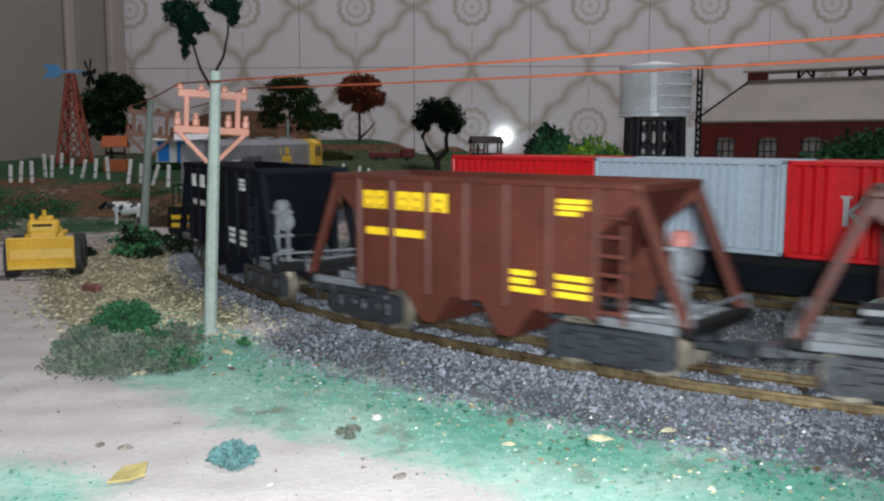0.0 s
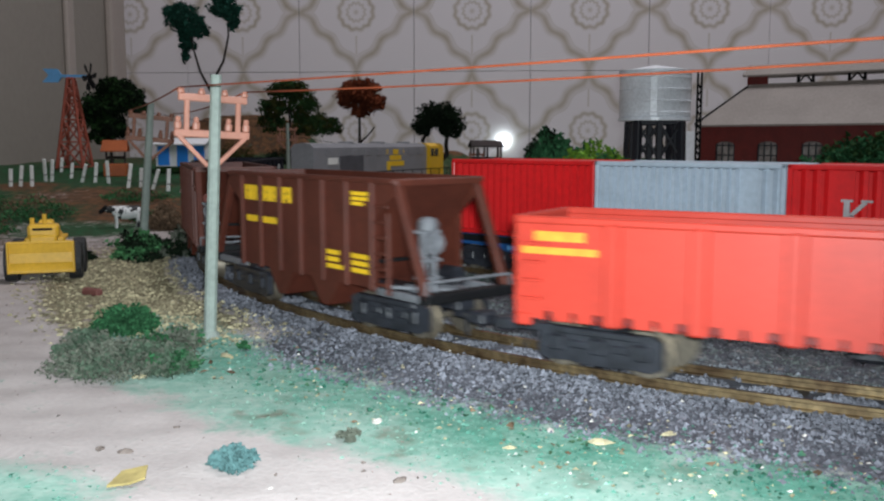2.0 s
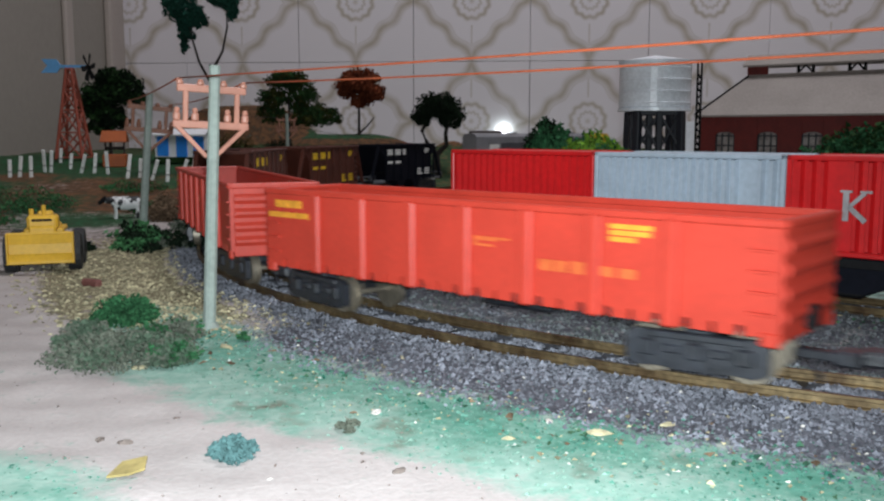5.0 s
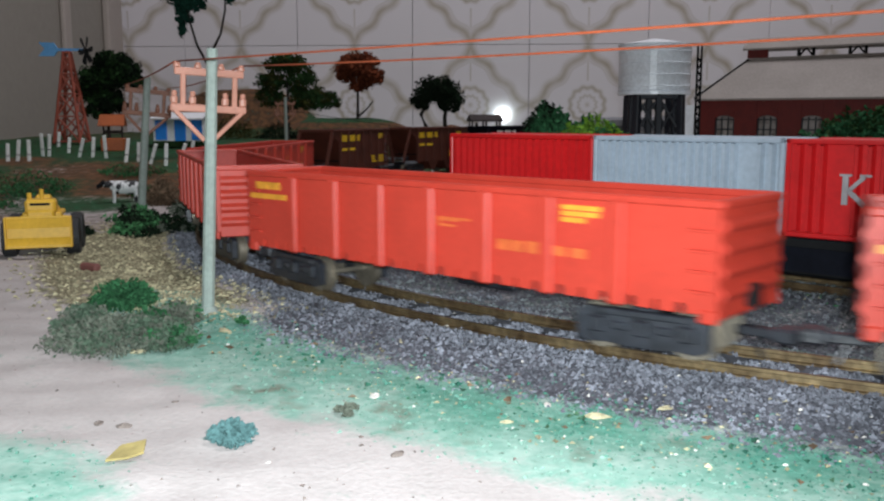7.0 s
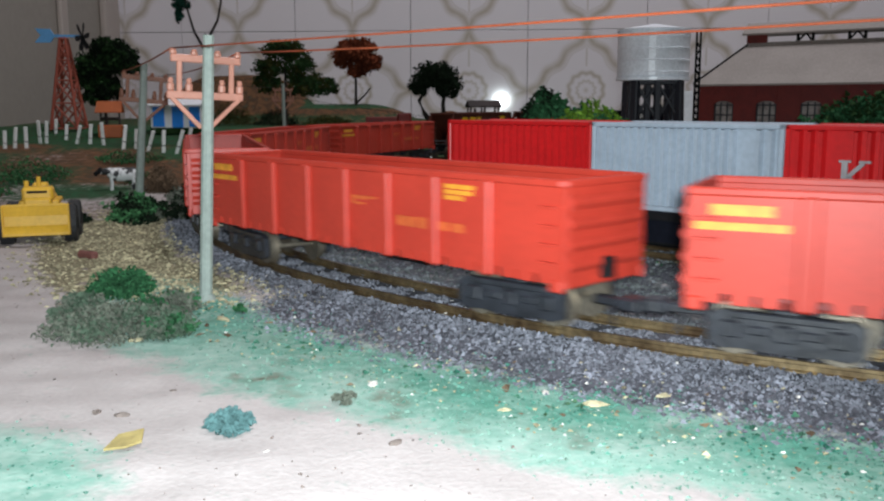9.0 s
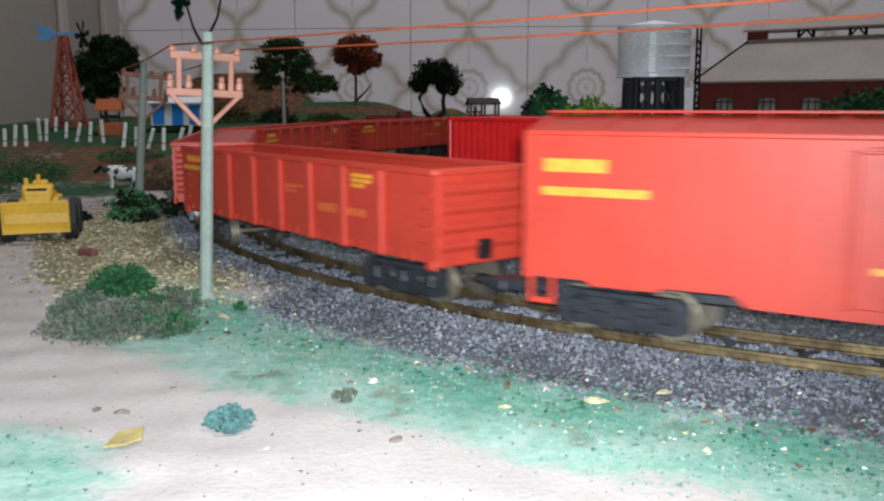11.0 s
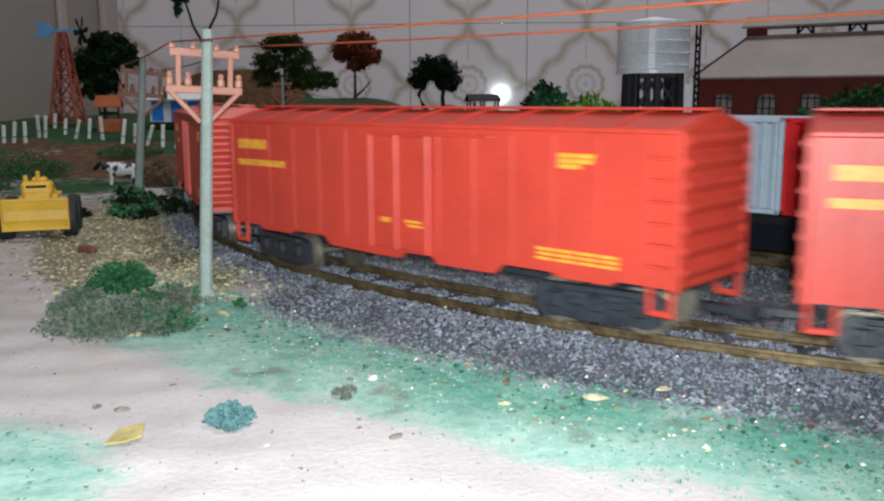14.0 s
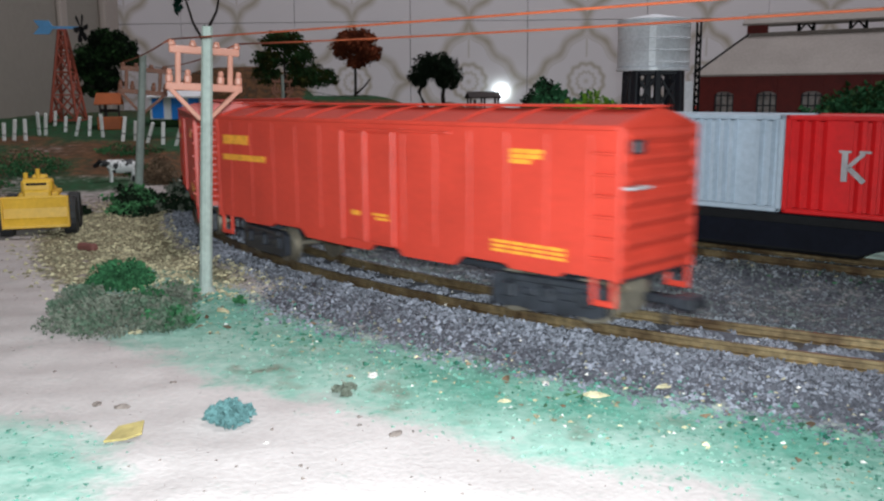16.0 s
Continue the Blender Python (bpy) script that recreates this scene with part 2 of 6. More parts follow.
WELLORANGE = material("orange_plastic", (0.44, 0.104, 0.024), 0.5, vary=0.2, bump=0.1)
HOUSEWHITE = material("white_house_wall", (0.90, 0.91, 0.95), 0.6, vary=0.1, bump=0.1)
HOUSEBLUE = material("bright_blue_paint", (0.020, 0.27, 0.90), 0.45, vary=0.15, bump=0.05)
WINDOWPANE = material("dusty_window_pane", (0.40, 0.36, 0.34), 0.25, vary=0.35, spots=90, second=(0.14, 0.11, 0.10), bump=0.0)
DARKROOF = material("dark_brown_roof", (0.03, 0.0192, 0.018), 0.7, vary=0.3, bump=0.3)
POST = material("whitewashed_post", (0.92, 0.92, 0.91), 0.65, vary=0.12, bump=0.15)
TANK = material("galvanised_tank", (0.86, 0.89, 0.95), 0.32, metal=0.0, vary=0.18, spots=40, bump=0.05)
TRUSS = material("blue_black_truss", (0.0096, 0.0108, 0.018), 0.5, vary=0.3, bump=0.1)
BRICKRED = material("dark_red_brick_sheet", (0.150, 0.0105, 0.0075), 0.6, vary=0.25, spots=120, bump=0.2)
ROOFGREY = material("grey_card_roof", (0.3024, 0.2664, 0.2448), 0.75, vary=0.15, spots=30, bump=0.2)
BARK = material("dark_bark", (0.021, 0.0144, 0.012), 0.85, vary=0.4, bump=0.5)
LEAFDARK = material("dark_green_foam", (0.0088, 0.0176, 0.0088), 0.9, vary=0.4, per_object=0.6, bump=0.1, spec=0.1)
LEAFGREEN = material("green_foam", (0.0245, 0.0595, 0.0196), 0.9, vary=0.4, per_object=0.6, bump=0.1, spec=0.1)
LEAFOLIVE = material("olive_foam", (0.0455, 0.04875, 0.013), 0.9, vary=0.4, per_object=0.6, bump=0.1, spec=0.1)
LEAFLIGHT = material("yellow_green_foam", (0.13, 0.25, 0.03), 0.9, vary=0.3, per_object=0.5, bump=0.1, spec=0.1)
LEAFBUSH = material("mid_green_foam", (0.030, 0.108, 0.046), 0.9, vary=0.4, per_object=0.5, bump=0.1, spec=0.1)
LEAFRUST = material("rust_brown_foam", (0.19, 0.050, 0.024), 0.9, vary=0.4, per_object=0.5, bump=0.1, spec=0.1)
LEAFTEAL = material("teal_frond", (0.014, 0.0595, 0.042), 0.9, vary=0.4, per_object=0.5, bump=0.1, spec=0.1)
LICHEN = material("grey_green_lichen", (0.115, 0.128, 0.100), 0.95, vary=0.35, per_object=0.2, bump=0.1, spec=0.1)
LICHENDARK = material("dull_green_lichen", (0.070, 0.105, 0.072), 0.95, vary=0.35, per_object=0.2, bump=0.1, spec=0.1)
TUFTTEAL = material("blue_green_tuft", (0.07, 0.14, 0.14), 0.95, vary=0.25, per_object=0.18, bump=0.1, spec=0.1)
LEAFTAN = material("tan_brown_foam", (0.15, 0.10, 0.065), 0.95, vary=0.4, per_object=0.35, bump=0.1, spec=0.1)
LEAFDEEP = material("deep_green_foam", (0.052, 0.155, 0.062), 0.95, vary=0.4, per_object=0.5, bump=0.1, spec=0.1)
PLASTER = material("beige_wall_paint", (0.335, 0.302, 0.266), 0.75, vary=0.06, grain=120, spots=3, bump=0.1)
CASING = material("pinkish_door_casing", (0.46, 0.3956, 0.3588), 0.5, vary=0.06, grain=120, spots=6, bump=0.05)
CEILPAINT = material("white_ceiling_paint", (0.75, 0.73, 0.70), 0.85, vary=0.05, grain=80, spots=2, bump=0.1)
FLOORMAT = material("floor_tile_brown", (0.22, 0.16, 0.12), 0.4, vary=0.15, grain=60, spots=4, bump=0.1)
GROUT = material("grey_grout", (0.60, 0.57, 0.58), 0.9, vary=0.2, bump=0.2)
TILE = tile_material()
GROUND = ground_material()
WOOD = material("plywood_edge", (0.35, 0.24, 0.14), 0.7, vary=0.2, bump=0.2)

# ---- mesh building ----


class Shape:
    """Collects vertices and faces of one part."""

    def __init__(self):
        self.v, self.f = [], []

    def add(self, verts, faces):
        k = len(self.v)
        self.v += [tuple(p) for p in verts]
        self.f += [[i + k for i in face] for face in faces]
        return self

    def box(self, x0, x1, y0, y1, z0, z1, c=0.0003, m=None):
        """A box with chamfered edges."""
        c = min(c, (x1 - x0) * 0.3, (y1 - y0) * 0.3, (z1 - z0) * 0.3)
        lo, hi = (x0, y0, z0), (x1, y1, z1)
        verts, index = [], {}
        for sx in (0, 1):
            for sy in (0, 1):
                for sz in (0, 1):
                    corner = [hi[i] if s else lo[i] for i, s in enumerate((sx, sy, sz))]
                    for a in range(3):
                        p = [corner[i] + (0 if i == a else (-c if (sx, sy, sz)[i] else c)) for i in range(3)]
                        index[(sx, sy, sz, a)] = len(verts)
                        verts.append(p)
        faces = []
        for a in range(3):
            b, d = (a + 1) % 3, (a + 2) % 3
            for s in (0, 1):
                ring = []
                for sb, sd in ((0, 0), (1, 0), (1, 1), (0, 1)):
                    key = [0, 0, 0]
                    key[a], key[b], key[d] = s, sb, sd
                    ring.append(index[(*key, a)])
                faces.append(ring if s else ring[::-1])
            for sb in (0, 1):
                for sd in (0, 1):
                    k0, k1 = [0, 0, 0], [0, 0, 0]
                    k0[a], k1[a] = 0, 1
                    for k in (k0, k1):
                        k[b], k[d] = sb, sd
                    quad = [index[(*k0, b)], index[(*k1, b)], index[(*k1, d)], index[(*k0, d)]]
                    faces.append(quad if sb == sd else quad[::-1])
        for sx in (0, 1):
            for sy in (0, 1):
                for sz in (0, 1):
                    tri = [index[(sx, sy, sz, a)] for a in range(3)]
                    faces.append(tri if (sx + sy + sz) % 2 else tri[::-1])
        if m is not None:
            verts = [m @ Vector(p) for p in verts]
        return self.add(verts, faces)

    def rod(self, p, q, r, n=8, r2=None):
        p, q = Vector(p), Vector(q)
        r2 = r if r2 is None else r2
        turn = (q - p).to_track_quat("Z", "Y").to_matrix()
        verts = [base + turn @ Vector((math.cos(2 * math.pi * i / n) * rr, math.sin(2 * math.pi * i / n) * rr, 0)) for base, rr in ((p, r), (q, r2)) for i in range(n)]
        faces = [[i, (i + 1) % n, n + (i + 1) % n, n + i] for i in range(n)] + [list(range(n))[::-1], list(range(n, 2 * n))]
        return self.add(verts, faces)

    def bar(self, p, q, w, d=None):
        """A square bar between two points."""
        p, q = Vector(p), Vector(q)
        d = w if d is None else d
        turn = (q - p).to_track_quat("X", "Z").to_matrix().to_4x4()
        return self.box(0, (q - p).length, -w / 2, w / 2, -d / 2, d / 2, min(w, d) * 0.15, Matrix.Translation(p) @ turn)

    def prism(self, outline, y0, y1):
        """An outline in x and z, thick along y."""
        n = len(outline)
        verts = [(x, y, z) for y in (y0, y1) for x, z in outline]
        faces = [[i, (i + 1) % n, n + (i + 1) % n, n + i] for i in range(n)] + [list(range(n))[::-1], list(range(n, 2 * n))]
        return self.add(verts, faces)

    def prism_x(self, outline, x0, x1):
        """An outline in y and z, long along x."""
        n = len(outline)
        verts = [(x, y, z) for x in (x0, x1) for y, z in outline]
        faces = [[i, (i + 1) % n, n + (i + 1) % n, n + i] for i in range(n)] + [list(range(n))[::-1], list(range(n, 2 * n))]
        return self.add(verts, faces)

    def lathe(self, rings, n=20, at=(0, 0, 0)):
        """Rings of radius and height round z."""
        verts = [(at[0] + r * math.cos(2 * math.pi * i / n), at[1] + r * math.sin(2 * math.pi * i / n), at[2] + z) for r, z in rings for i in range(n)]
        faces = [[k * n + i, k * n + (i + 1) % n, (k + 1) * n + (i + 1) % n, (k + 1) * n + i] for k in range(len(rings) - 1) for i in range(n)]
        faces += [list(range(n))[::-1], [(len(rings) - 1) * n + i for i in range(n)]]
        return self.add(verts, faces)

    def tube(self, points, radii, n=6):
        pts = [Vector(p) for p in points]
        verts = []
        for i, p in enumerate(pts):
            d = pts[min(i + 1, len(pts) - 1)] - pts[max(i - 1, 0)]
            turn = d.to_track_quat("Z", "Y").to_matrix()
            verts += [p + turn @ Vector((math.cos(2 * math.pi * k / n) * radii[i], math.sin(2 * math.pi * k / n) * radii[i], 0)) for k in range(n)]
        m = len(pts)
        faces = [[i * n + k, i * n + (k + 1) % n, (i + 1) * n + (k + 1) % n, (i + 1) * n + k] for i in range(m - 1) for k in range(n)]
        return self.add(verts, faces + [list(range(n))[::-1], [(m - 1) * n + k for k in range(n)]])

    def leaves(self, rng, centre, radii, count, size, flat=0.0):
        """Small crumbs filling an uneven ball."""
        for _ in range(count):
            while True:
                u = Vector([rng.uniform(-1, 1) for _ in range(3)])
                if 0.05 < u.length < 1:
                    break
            u *= (0.55 + 0.45 * u.length) / u.length * u.length
            p = Vector([centre[i] + u[i] * radii[i] for i in range(3)])
            s = size * rng.uniform(0.6, 1.4)
            a, b, c = [Vector([rng.uniform(-1, 1) for _ in range(3)]).normalized() * s for _ in range(3)]
            self.add([p + a, p + b, p + c, p - (a + b + c) * 0.5], [[0, 1, 2], [0, 3, 1], [1, 3, 2], [2, 3, 0]])
        return self

    def mesh(self, name, mat, smooth=False):
        me = bpy.data.meshes.new(name)
        me.from_pydata(self.v, [], self.f)
        me.materials.append(mat)
        if smooth:
            me.polygons.foreach_set("use_smooth", [True] * len(me.polygons))
        me.update()
        return me


def part(name, shape, mat, parent, label="", smooth=False, at=None):
    ob = new(name, shape.mesh(name, mat, smooth))
    ob.parent = parent
    if at is not None:
        ob.matrix_basis = at
    if label:
        ob["label"] = label
    return ob


def thing(name, label, category, at=None, group="", kind="", shape=None, mat=None, smooth=False):
    ob = new(name, shape.mesh(name, mat, smooth) if shape else None)
    if at is not None:
        ob.matrix_basis = at
    return tagged(ob, label, category, group, kind)


# ---- the lines of track ----
STEP = 0.1
BENDS = [2.4089, 2.4016, 2.5497, 2.7025, 2.4881, 1.9426, 1.4714, 1.3036, 1.3058, 1.3284, 1.351, 1.3737, 1.3963, 1.42, 1.42, 0.9, 0.0]
GAUGE = 0.0170


def lay_line():
    """Samples of the outer rail: place, heading, by length along it; zero where it enters the view."""
    ds = 0.004
    fwd_s = np.arange(0, 3.4, ds)
    k = np.interp(fwd_s, np.arange(len(BENDS)) * STEP, BENDS)
    th = 2.6403 - np.concatenate([[0], np.cumsum(k[:-1] * ds)])
    th = np.maximum(th, 0.0)
    x = 0.0836 + np.concatenate([[0], np.cumsum(np.cos(th[:-1]) * ds)])
    y = 0.1732 + np.concatenate([[0], np.cumsum(np.sin(th[:-1]) * ds)])
    bs = np.arange(0, 2.4, ds)
    kb = np.where((bs > 0.04), 2.0, 0.3)
    tb = np.minimum(2.6403 + np.concatenate([[0], np.cumsum(kb[:-1] * ds)]), math.pi)
    xb = 0.0836 - np.concatenate([[0], np.cumsum(np.cos(tb[:-1]) * ds)])
    yb = 0.1732 - np.concatenate([[0], np.cumsum(np.sin(tb[:-1]) * ds)])
    s = np.concatenate([-bs[:0:-1], fwd_s])
    return s, np.concatenate([xb[:0:-1], x]), np.concatenate([yb[:0:-1], y]), np.concatenate([tb[:0:-1], th])


LS, LX, LY, LT = lay_line()


def on_line(s, inward=GAUGE / 2):
    x, y, th = np.interp(s, LS, LX), np.interp(s, LS, LY), np.interp(s, LS, LT)
    return np.array([x + inward * np.sin(th), y - inward * np.cos(th)]), th


# siding inside the loop, under the container wagon
SIDE_A = (-0.045, 0.415)
SIDE_DIR = np.array([0.7325, -0.686]) / math.hypot(0.7325, 0.686)
SIDE_MID = np.array([0.1156, 0.2893])


def on_siding(k):
    """The siding's centre line: straight, then bending to run beside the main line."""
    if k <= 0.06:
        p, a = SIDE_MID + SIDE_DIR * k, math.atan2(SIDE_DIR[1], SIDE_DIR[0])
        return p, a
    a0, radius = math.atan2(SIDE_DIR[1], SIDE_DIR[0]), 0.3
    p0 = SIDE_MID + SIDE_DIR * 0.06
    c = p0 + radius * np.array([-math.sin(a0), math.cos(a0)])
    a = min(a0 + (k - 0.06) / radius, 0.0)
    p = c + radius * np.array([math.sin(a), -math.cos(a)])
    over = (k - 0.06) - radius * (a - a0)
    return p + np.array([over, 0]) * (over > 0), a


# ---- the room ----
WALL_TURN = math.radians(3.8)
WALL_M = Matrix.Rotation(-WALL_TURN, 4, "Z") @ Matrix.Translation((0, 1.546, 0))
FLOOR_Z, CEIL_Z = -0.85, 1.60


def room():
    wall = thing("wall_north", "cream glazed wall tiles with olive beige medallions", "wall", WALL_M, kind="structure",
                 shape=Shape().box(-0.66, 2.75, 0.004, 0.12, FLOOR_Z, CEIL_Z, 0.001), mat=GROUT)
    tile = Shape().box(-0.0973, 0.0973, -0.0012, 0.004, -0.0988, 0.0988, 0.0005).mesh("tile", TILE)
    for i in range(-3, 14):
        for j in range(-4, 7):
            ob = new("tile", tile)
            ob.parent = wall
            ob.matrix_basis = Matrix.Translation((-0.0523 + 0.1955 * i + random.uniform(-3e-4, 3e-4), random.uniform(-2e-4, 2e-4), 0.0717 + 0.1985 * j))
    left = Shape().box(-0.66, -0.545, -1.6, 1.70, FLOOR_Z, CEIL_Z, 0.002)
    thing("wall_west", "plain beige painted wall", "wall", kind="structure", shape=left, mat=PLASTER)
    for name, y0, y1, thick in (("trim", 1.49, 1.515, 0.012), ("trim", 1.515, 1.572, 0.005), ("trim", 1.325, 1.35, 0.008)):
        thing(name, "pale moulded door casing on the wall", "door casing", kind="structure",
              shape=Shape().box(-0.545, -0.545 + thick, y0, y1, FLOOR_Z, 1.3, 0.003), mat=CASING)
    thing("wall_east", "plain beige painted wall", "wall", kind="structure", shape=Shape().box(2.6, 2.7, -1.6, 1.75, FLOOR_Z, CEIL_Z, 0.002), mat=PLASTER)
    thing("wall_south", "plain beige painted wall", "wall", kind="structure", shape=Shape().box(-0.66, 2.7, -1.7, -1.6, FLOOR_Z, CEIL_Z, 0.002), mat=PLASTER)
    thing("ceiling", "white painted ceiling", "ceiling", kind="structure", shape=Shape().box(-0.7, 2.75, -1.75, 1.8, CEIL_Z, CEIL_Z + 0.05, 0.002), mat=CEILPAINT)
    thing("floor", "brown tiled floor", "floor", kind="structure", shape=Shape().box(-0.7, 2.75, -1.75, 1.8, FLOOR_Z - 0.05, FLOOR_Z, 0.002), mat=FLOORMAT)


room()

# ---- the ground of the layout ----


def smooth(a, b, v):
    t = np.clip((v - a) / (b - a), 0, 1)
    return t * t * (3 - 2 * t)


def line_distance(px, py):
    """Distance from the main line's middle, positive outside the loop."""
    sel = np.arange(0, len(LS), 4)
    cx = LX[sel] + GAUGE / 2 * np.sin(LT[sel])
    cy = LY[sel] - GAUGE / 2 * np.cos(LT[sel])
    best = np.full(px.shape, 9.0)
    sign = np.ones(px.shape)
    for i in range(len(sel)):
        dx, dy = px - cx[i], py - cy[i]
        d = np.hypot(dx, dy)
        m = d < best
        best[m] = d[m]
        side = -np.sin(LT[sel[i]]) * dx + np.cos(LT[sel[i]]) * dy
        sign[m] = np.sign(side)[m]
    return best, sign


SIDE_K = np.arange(-0.20, 1.6, 0.01)
SIDE_P = np.array([on_siding(k)[0] for k in SIDE_K])


def side_distance(px, py):
    best = np.full(px.shape, 9.0)
    for x, y in SIDE_P:
        best = np.minimum(best, np.hypot(px - x, py - y))
    return best


def wobble(px, py, scale, seed):
    r = np.random.RandomState(seed)
    out = np.zeros(px.shape)
    for i in range(6):
        a, ph, f = r.uniform(0, 6.28), r.uniform(0, 6.28), scale * r.uniform(0.6, 2.2)
        out += np.sin((px * math.cos(a) + py * math.sin(a)) * f + ph)
    return out / 6


def heights(px, py, dist, sign, side):
    out = np.where(sign > 0, dist, -dist)
    z = -0.0062 + 0.0008 * wobble(px, py, 60, 1) + 0.0004 * wobble(px, py, 260, 2)
    rise = smooth(0.05, 0.15, out) * smooth(0.60, 0.90, py)
    z = z + 0.0195 * rise + 0.012 * rise * smooth(0.93, 1.03, py) + 0.0025 * rise * wobble(px, py, 40, 3)
    z = z + 0.026 * smooth(0.03, 0.10, out) * np.exp(-(((px + 0.125) / 0.085) ** 2 + ((py - 1.23) / 0.075) ** 2) ** 2)
    z = z + 0.017 * smooth(0.03, 0.10, out) * np.exp(-((px - 0.012) / 0.028) ** 2 - ((py - 1.12) / 0.03) ** 2)
    z = z + 0.066 * smooth(0.03, 0.1, out) * np.exp(-(((px + 0.285) / 0.105) ** 2 + ((py - 1.32) / 0.06) ** 2) ** 2)
    bed = -0.0024 + 0.0004 * wobble(px, py, 300, 5)
    for d in (dist, side):
        w = smooth(0.034, 0.016, d)
        z = z * (1 - w) + bed * w
    return z


def ground():
    xs = np.concatenate([np.arange(-0.545, -0.2, 0.006), np.arange(-0.2, 0.2, 0.0022), np.arange(0.2, 0.5, 0.006), np.arange(0.5, 2.41, 0.04)])
    ys = np.concatenate([np.arange(-0.30, 0.10, 0.02), np.arange(0.10, 0.42, 0.0022), np.arange(0.42, 1.62, 0.006)])
    px, py = np.meshgrid(xs, ys)
    dist, sign = line_distance(px, py)
    side = side_distance(px, py)
    z = heights(px, py, dist, sign, side)
    ny, nx = px.shape
    verts = np.stack([px, py, z], -1).reshape(-1, 3)
    i = np.arange(nx * ny).reshape(ny, nx)
    faces = np.stack([i[:-1, :-1], i[:-1, 1:], i[1:, 1:], i[1:, :-1]], -1).reshape(-1, 4)
    me = bpy.data.meshes.new("ground")
    me.from_pydata(verts.tolist(), [], faces.tolist())
    me.polygons.foreach_set("use_smooth", [True] * len(me.polygons))
    out = np.where(sign > 0, dist, -dist)
    near = smooth(0.30, 0.24, py + 0.25 * px)
    edge_out = 0.0705 + 0.005 * smooth(0.0, -0.05, px) + 0.007 * wobble(px, py, 70, 7) + 0.004 * wobble(px, py, 300, 17)
    turf = smooth(0.024, 0.036, out) * smooth(edge_out + 0.009, edge_out - 0.007, out) * near
    turf = np.maximum(turf, 0.9 * smooth(0.046, 0.026, np.hypot((px + 0.087) * 0.95, py - 0.124)))
    turf = turf * smooth(-0.112, -0.092, px) * (0.95 + 0.25 * wobble(px, py, 85, 51))
    turf = np.maximum(turf, 0.8 * smooth(0.03, 0.04, side) * (out < -0.05) * smooth(0.1, 0.5, wobble(px, py, 50, 8) + 0.4) * (py < 0.5))
    stone = np.maximum(smooth(0.046, 0.024, dist + 0.013 * (out > 0) * smooth(0.235, 0.275, py) - 0.004 * wobble(px, py, 150, 41)), smooth(0.034, 0.026, side))
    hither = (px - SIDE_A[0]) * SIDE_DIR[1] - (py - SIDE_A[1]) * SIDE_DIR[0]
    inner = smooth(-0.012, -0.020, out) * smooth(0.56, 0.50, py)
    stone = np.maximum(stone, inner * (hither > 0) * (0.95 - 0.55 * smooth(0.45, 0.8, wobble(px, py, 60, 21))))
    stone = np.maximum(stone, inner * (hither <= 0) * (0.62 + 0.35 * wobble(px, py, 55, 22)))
    lush_dim = smooth(0.030, 0.038, out) * smooth(0.066, 0.046, out - 0.010 * wobble(px, py, 90, 31)) * near * smooth(-0.112, -0.092, px) * (0.60 + 0.60 * wobble(px, py, 120, 32))
    # Deeper teal towards the right: partly torch falloff put into the turf colour.
    lush_dim = np.maximum(lush_dim, 0.62 * smooth(0.03, 0.10, px) * smooth(0.024, 0.04, out) * smooth(0.074, 0.058, out) * (0.75 + 0.5 * wobble(px, py, 60, 33)) * near)
    lush_dim = np.maximum(lush_dim, inner * 0.45 * (0.5 + 0.8 * wobble(px, py, 70, 34)))
    straw = smooth(0.021, 0.027, out) * smooth(0.085, 0.06, out) * smooth(0.255, 0.29, py) * smooth(0.50, 0.42, py)
    brown = (0.47 * smooth(0.40, 0.47, py) + 0.53 * smooth(0.62, 0.70, py)) * (0.95 + 0.35 * wobble(px, py, 30, 11)) + 0.6 * smooth(0.035, 0.055, z)
    deep = smooth(0.44, 0.56, py) * smooth(-0.16, -0.22, px) * smooth(1.15, 1.05, py) * (0.55 + 0.9 * wobble(px, py, 26, 12)) + 0.6 * smooth(0.86, 0.92, py) * smooth(0.044, 0.034, z) + 0.9 * smooth(0.040, 0.048, z) * smooth(-0.20, -0.18, px)
    # Inner bed darkened: mossy green, and shade beside the train painted into the ground.
    deep = np.maximum(deep, 0.6 * inner)
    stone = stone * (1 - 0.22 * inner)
    for name, chans in (("zone", (turf, stone, straw)), ("zone_far", (brown, deep, lush_dim))):
        at = me.color_attributes.new(name, "FLOAT_COLOR", "POINT")
        data = np.ones((nx * ny, 4), dtype=np.float32)
        for c in range(3):
            data[:, c] = np.clip(chans[c], 0, 1).reshape(-1)
        at.data.foreach_set("color", data.reshape(-1))
    me.materials.append(GROUND)
    ob = new("ground", me)
    tagged(ob, "scenic layout ground of sandy earth, green turf and ballast", "ground", kind="structure")
    thing("layout_table", "plywood table board carrying the model layout", "table", kind="structure",
          shape=Shape().box(-0.545, 2.41, -0.30, 1.46, -0.06, -0.014, 0.002), mat=WOOD)


ground()


def ground_z(x, y):
    px, py = np.array([float(x)]), np.array([float(y)])
    d, s = line_distance(px, py)
    return float(heights(px, py, d, s, side_distance(px, py))[0])


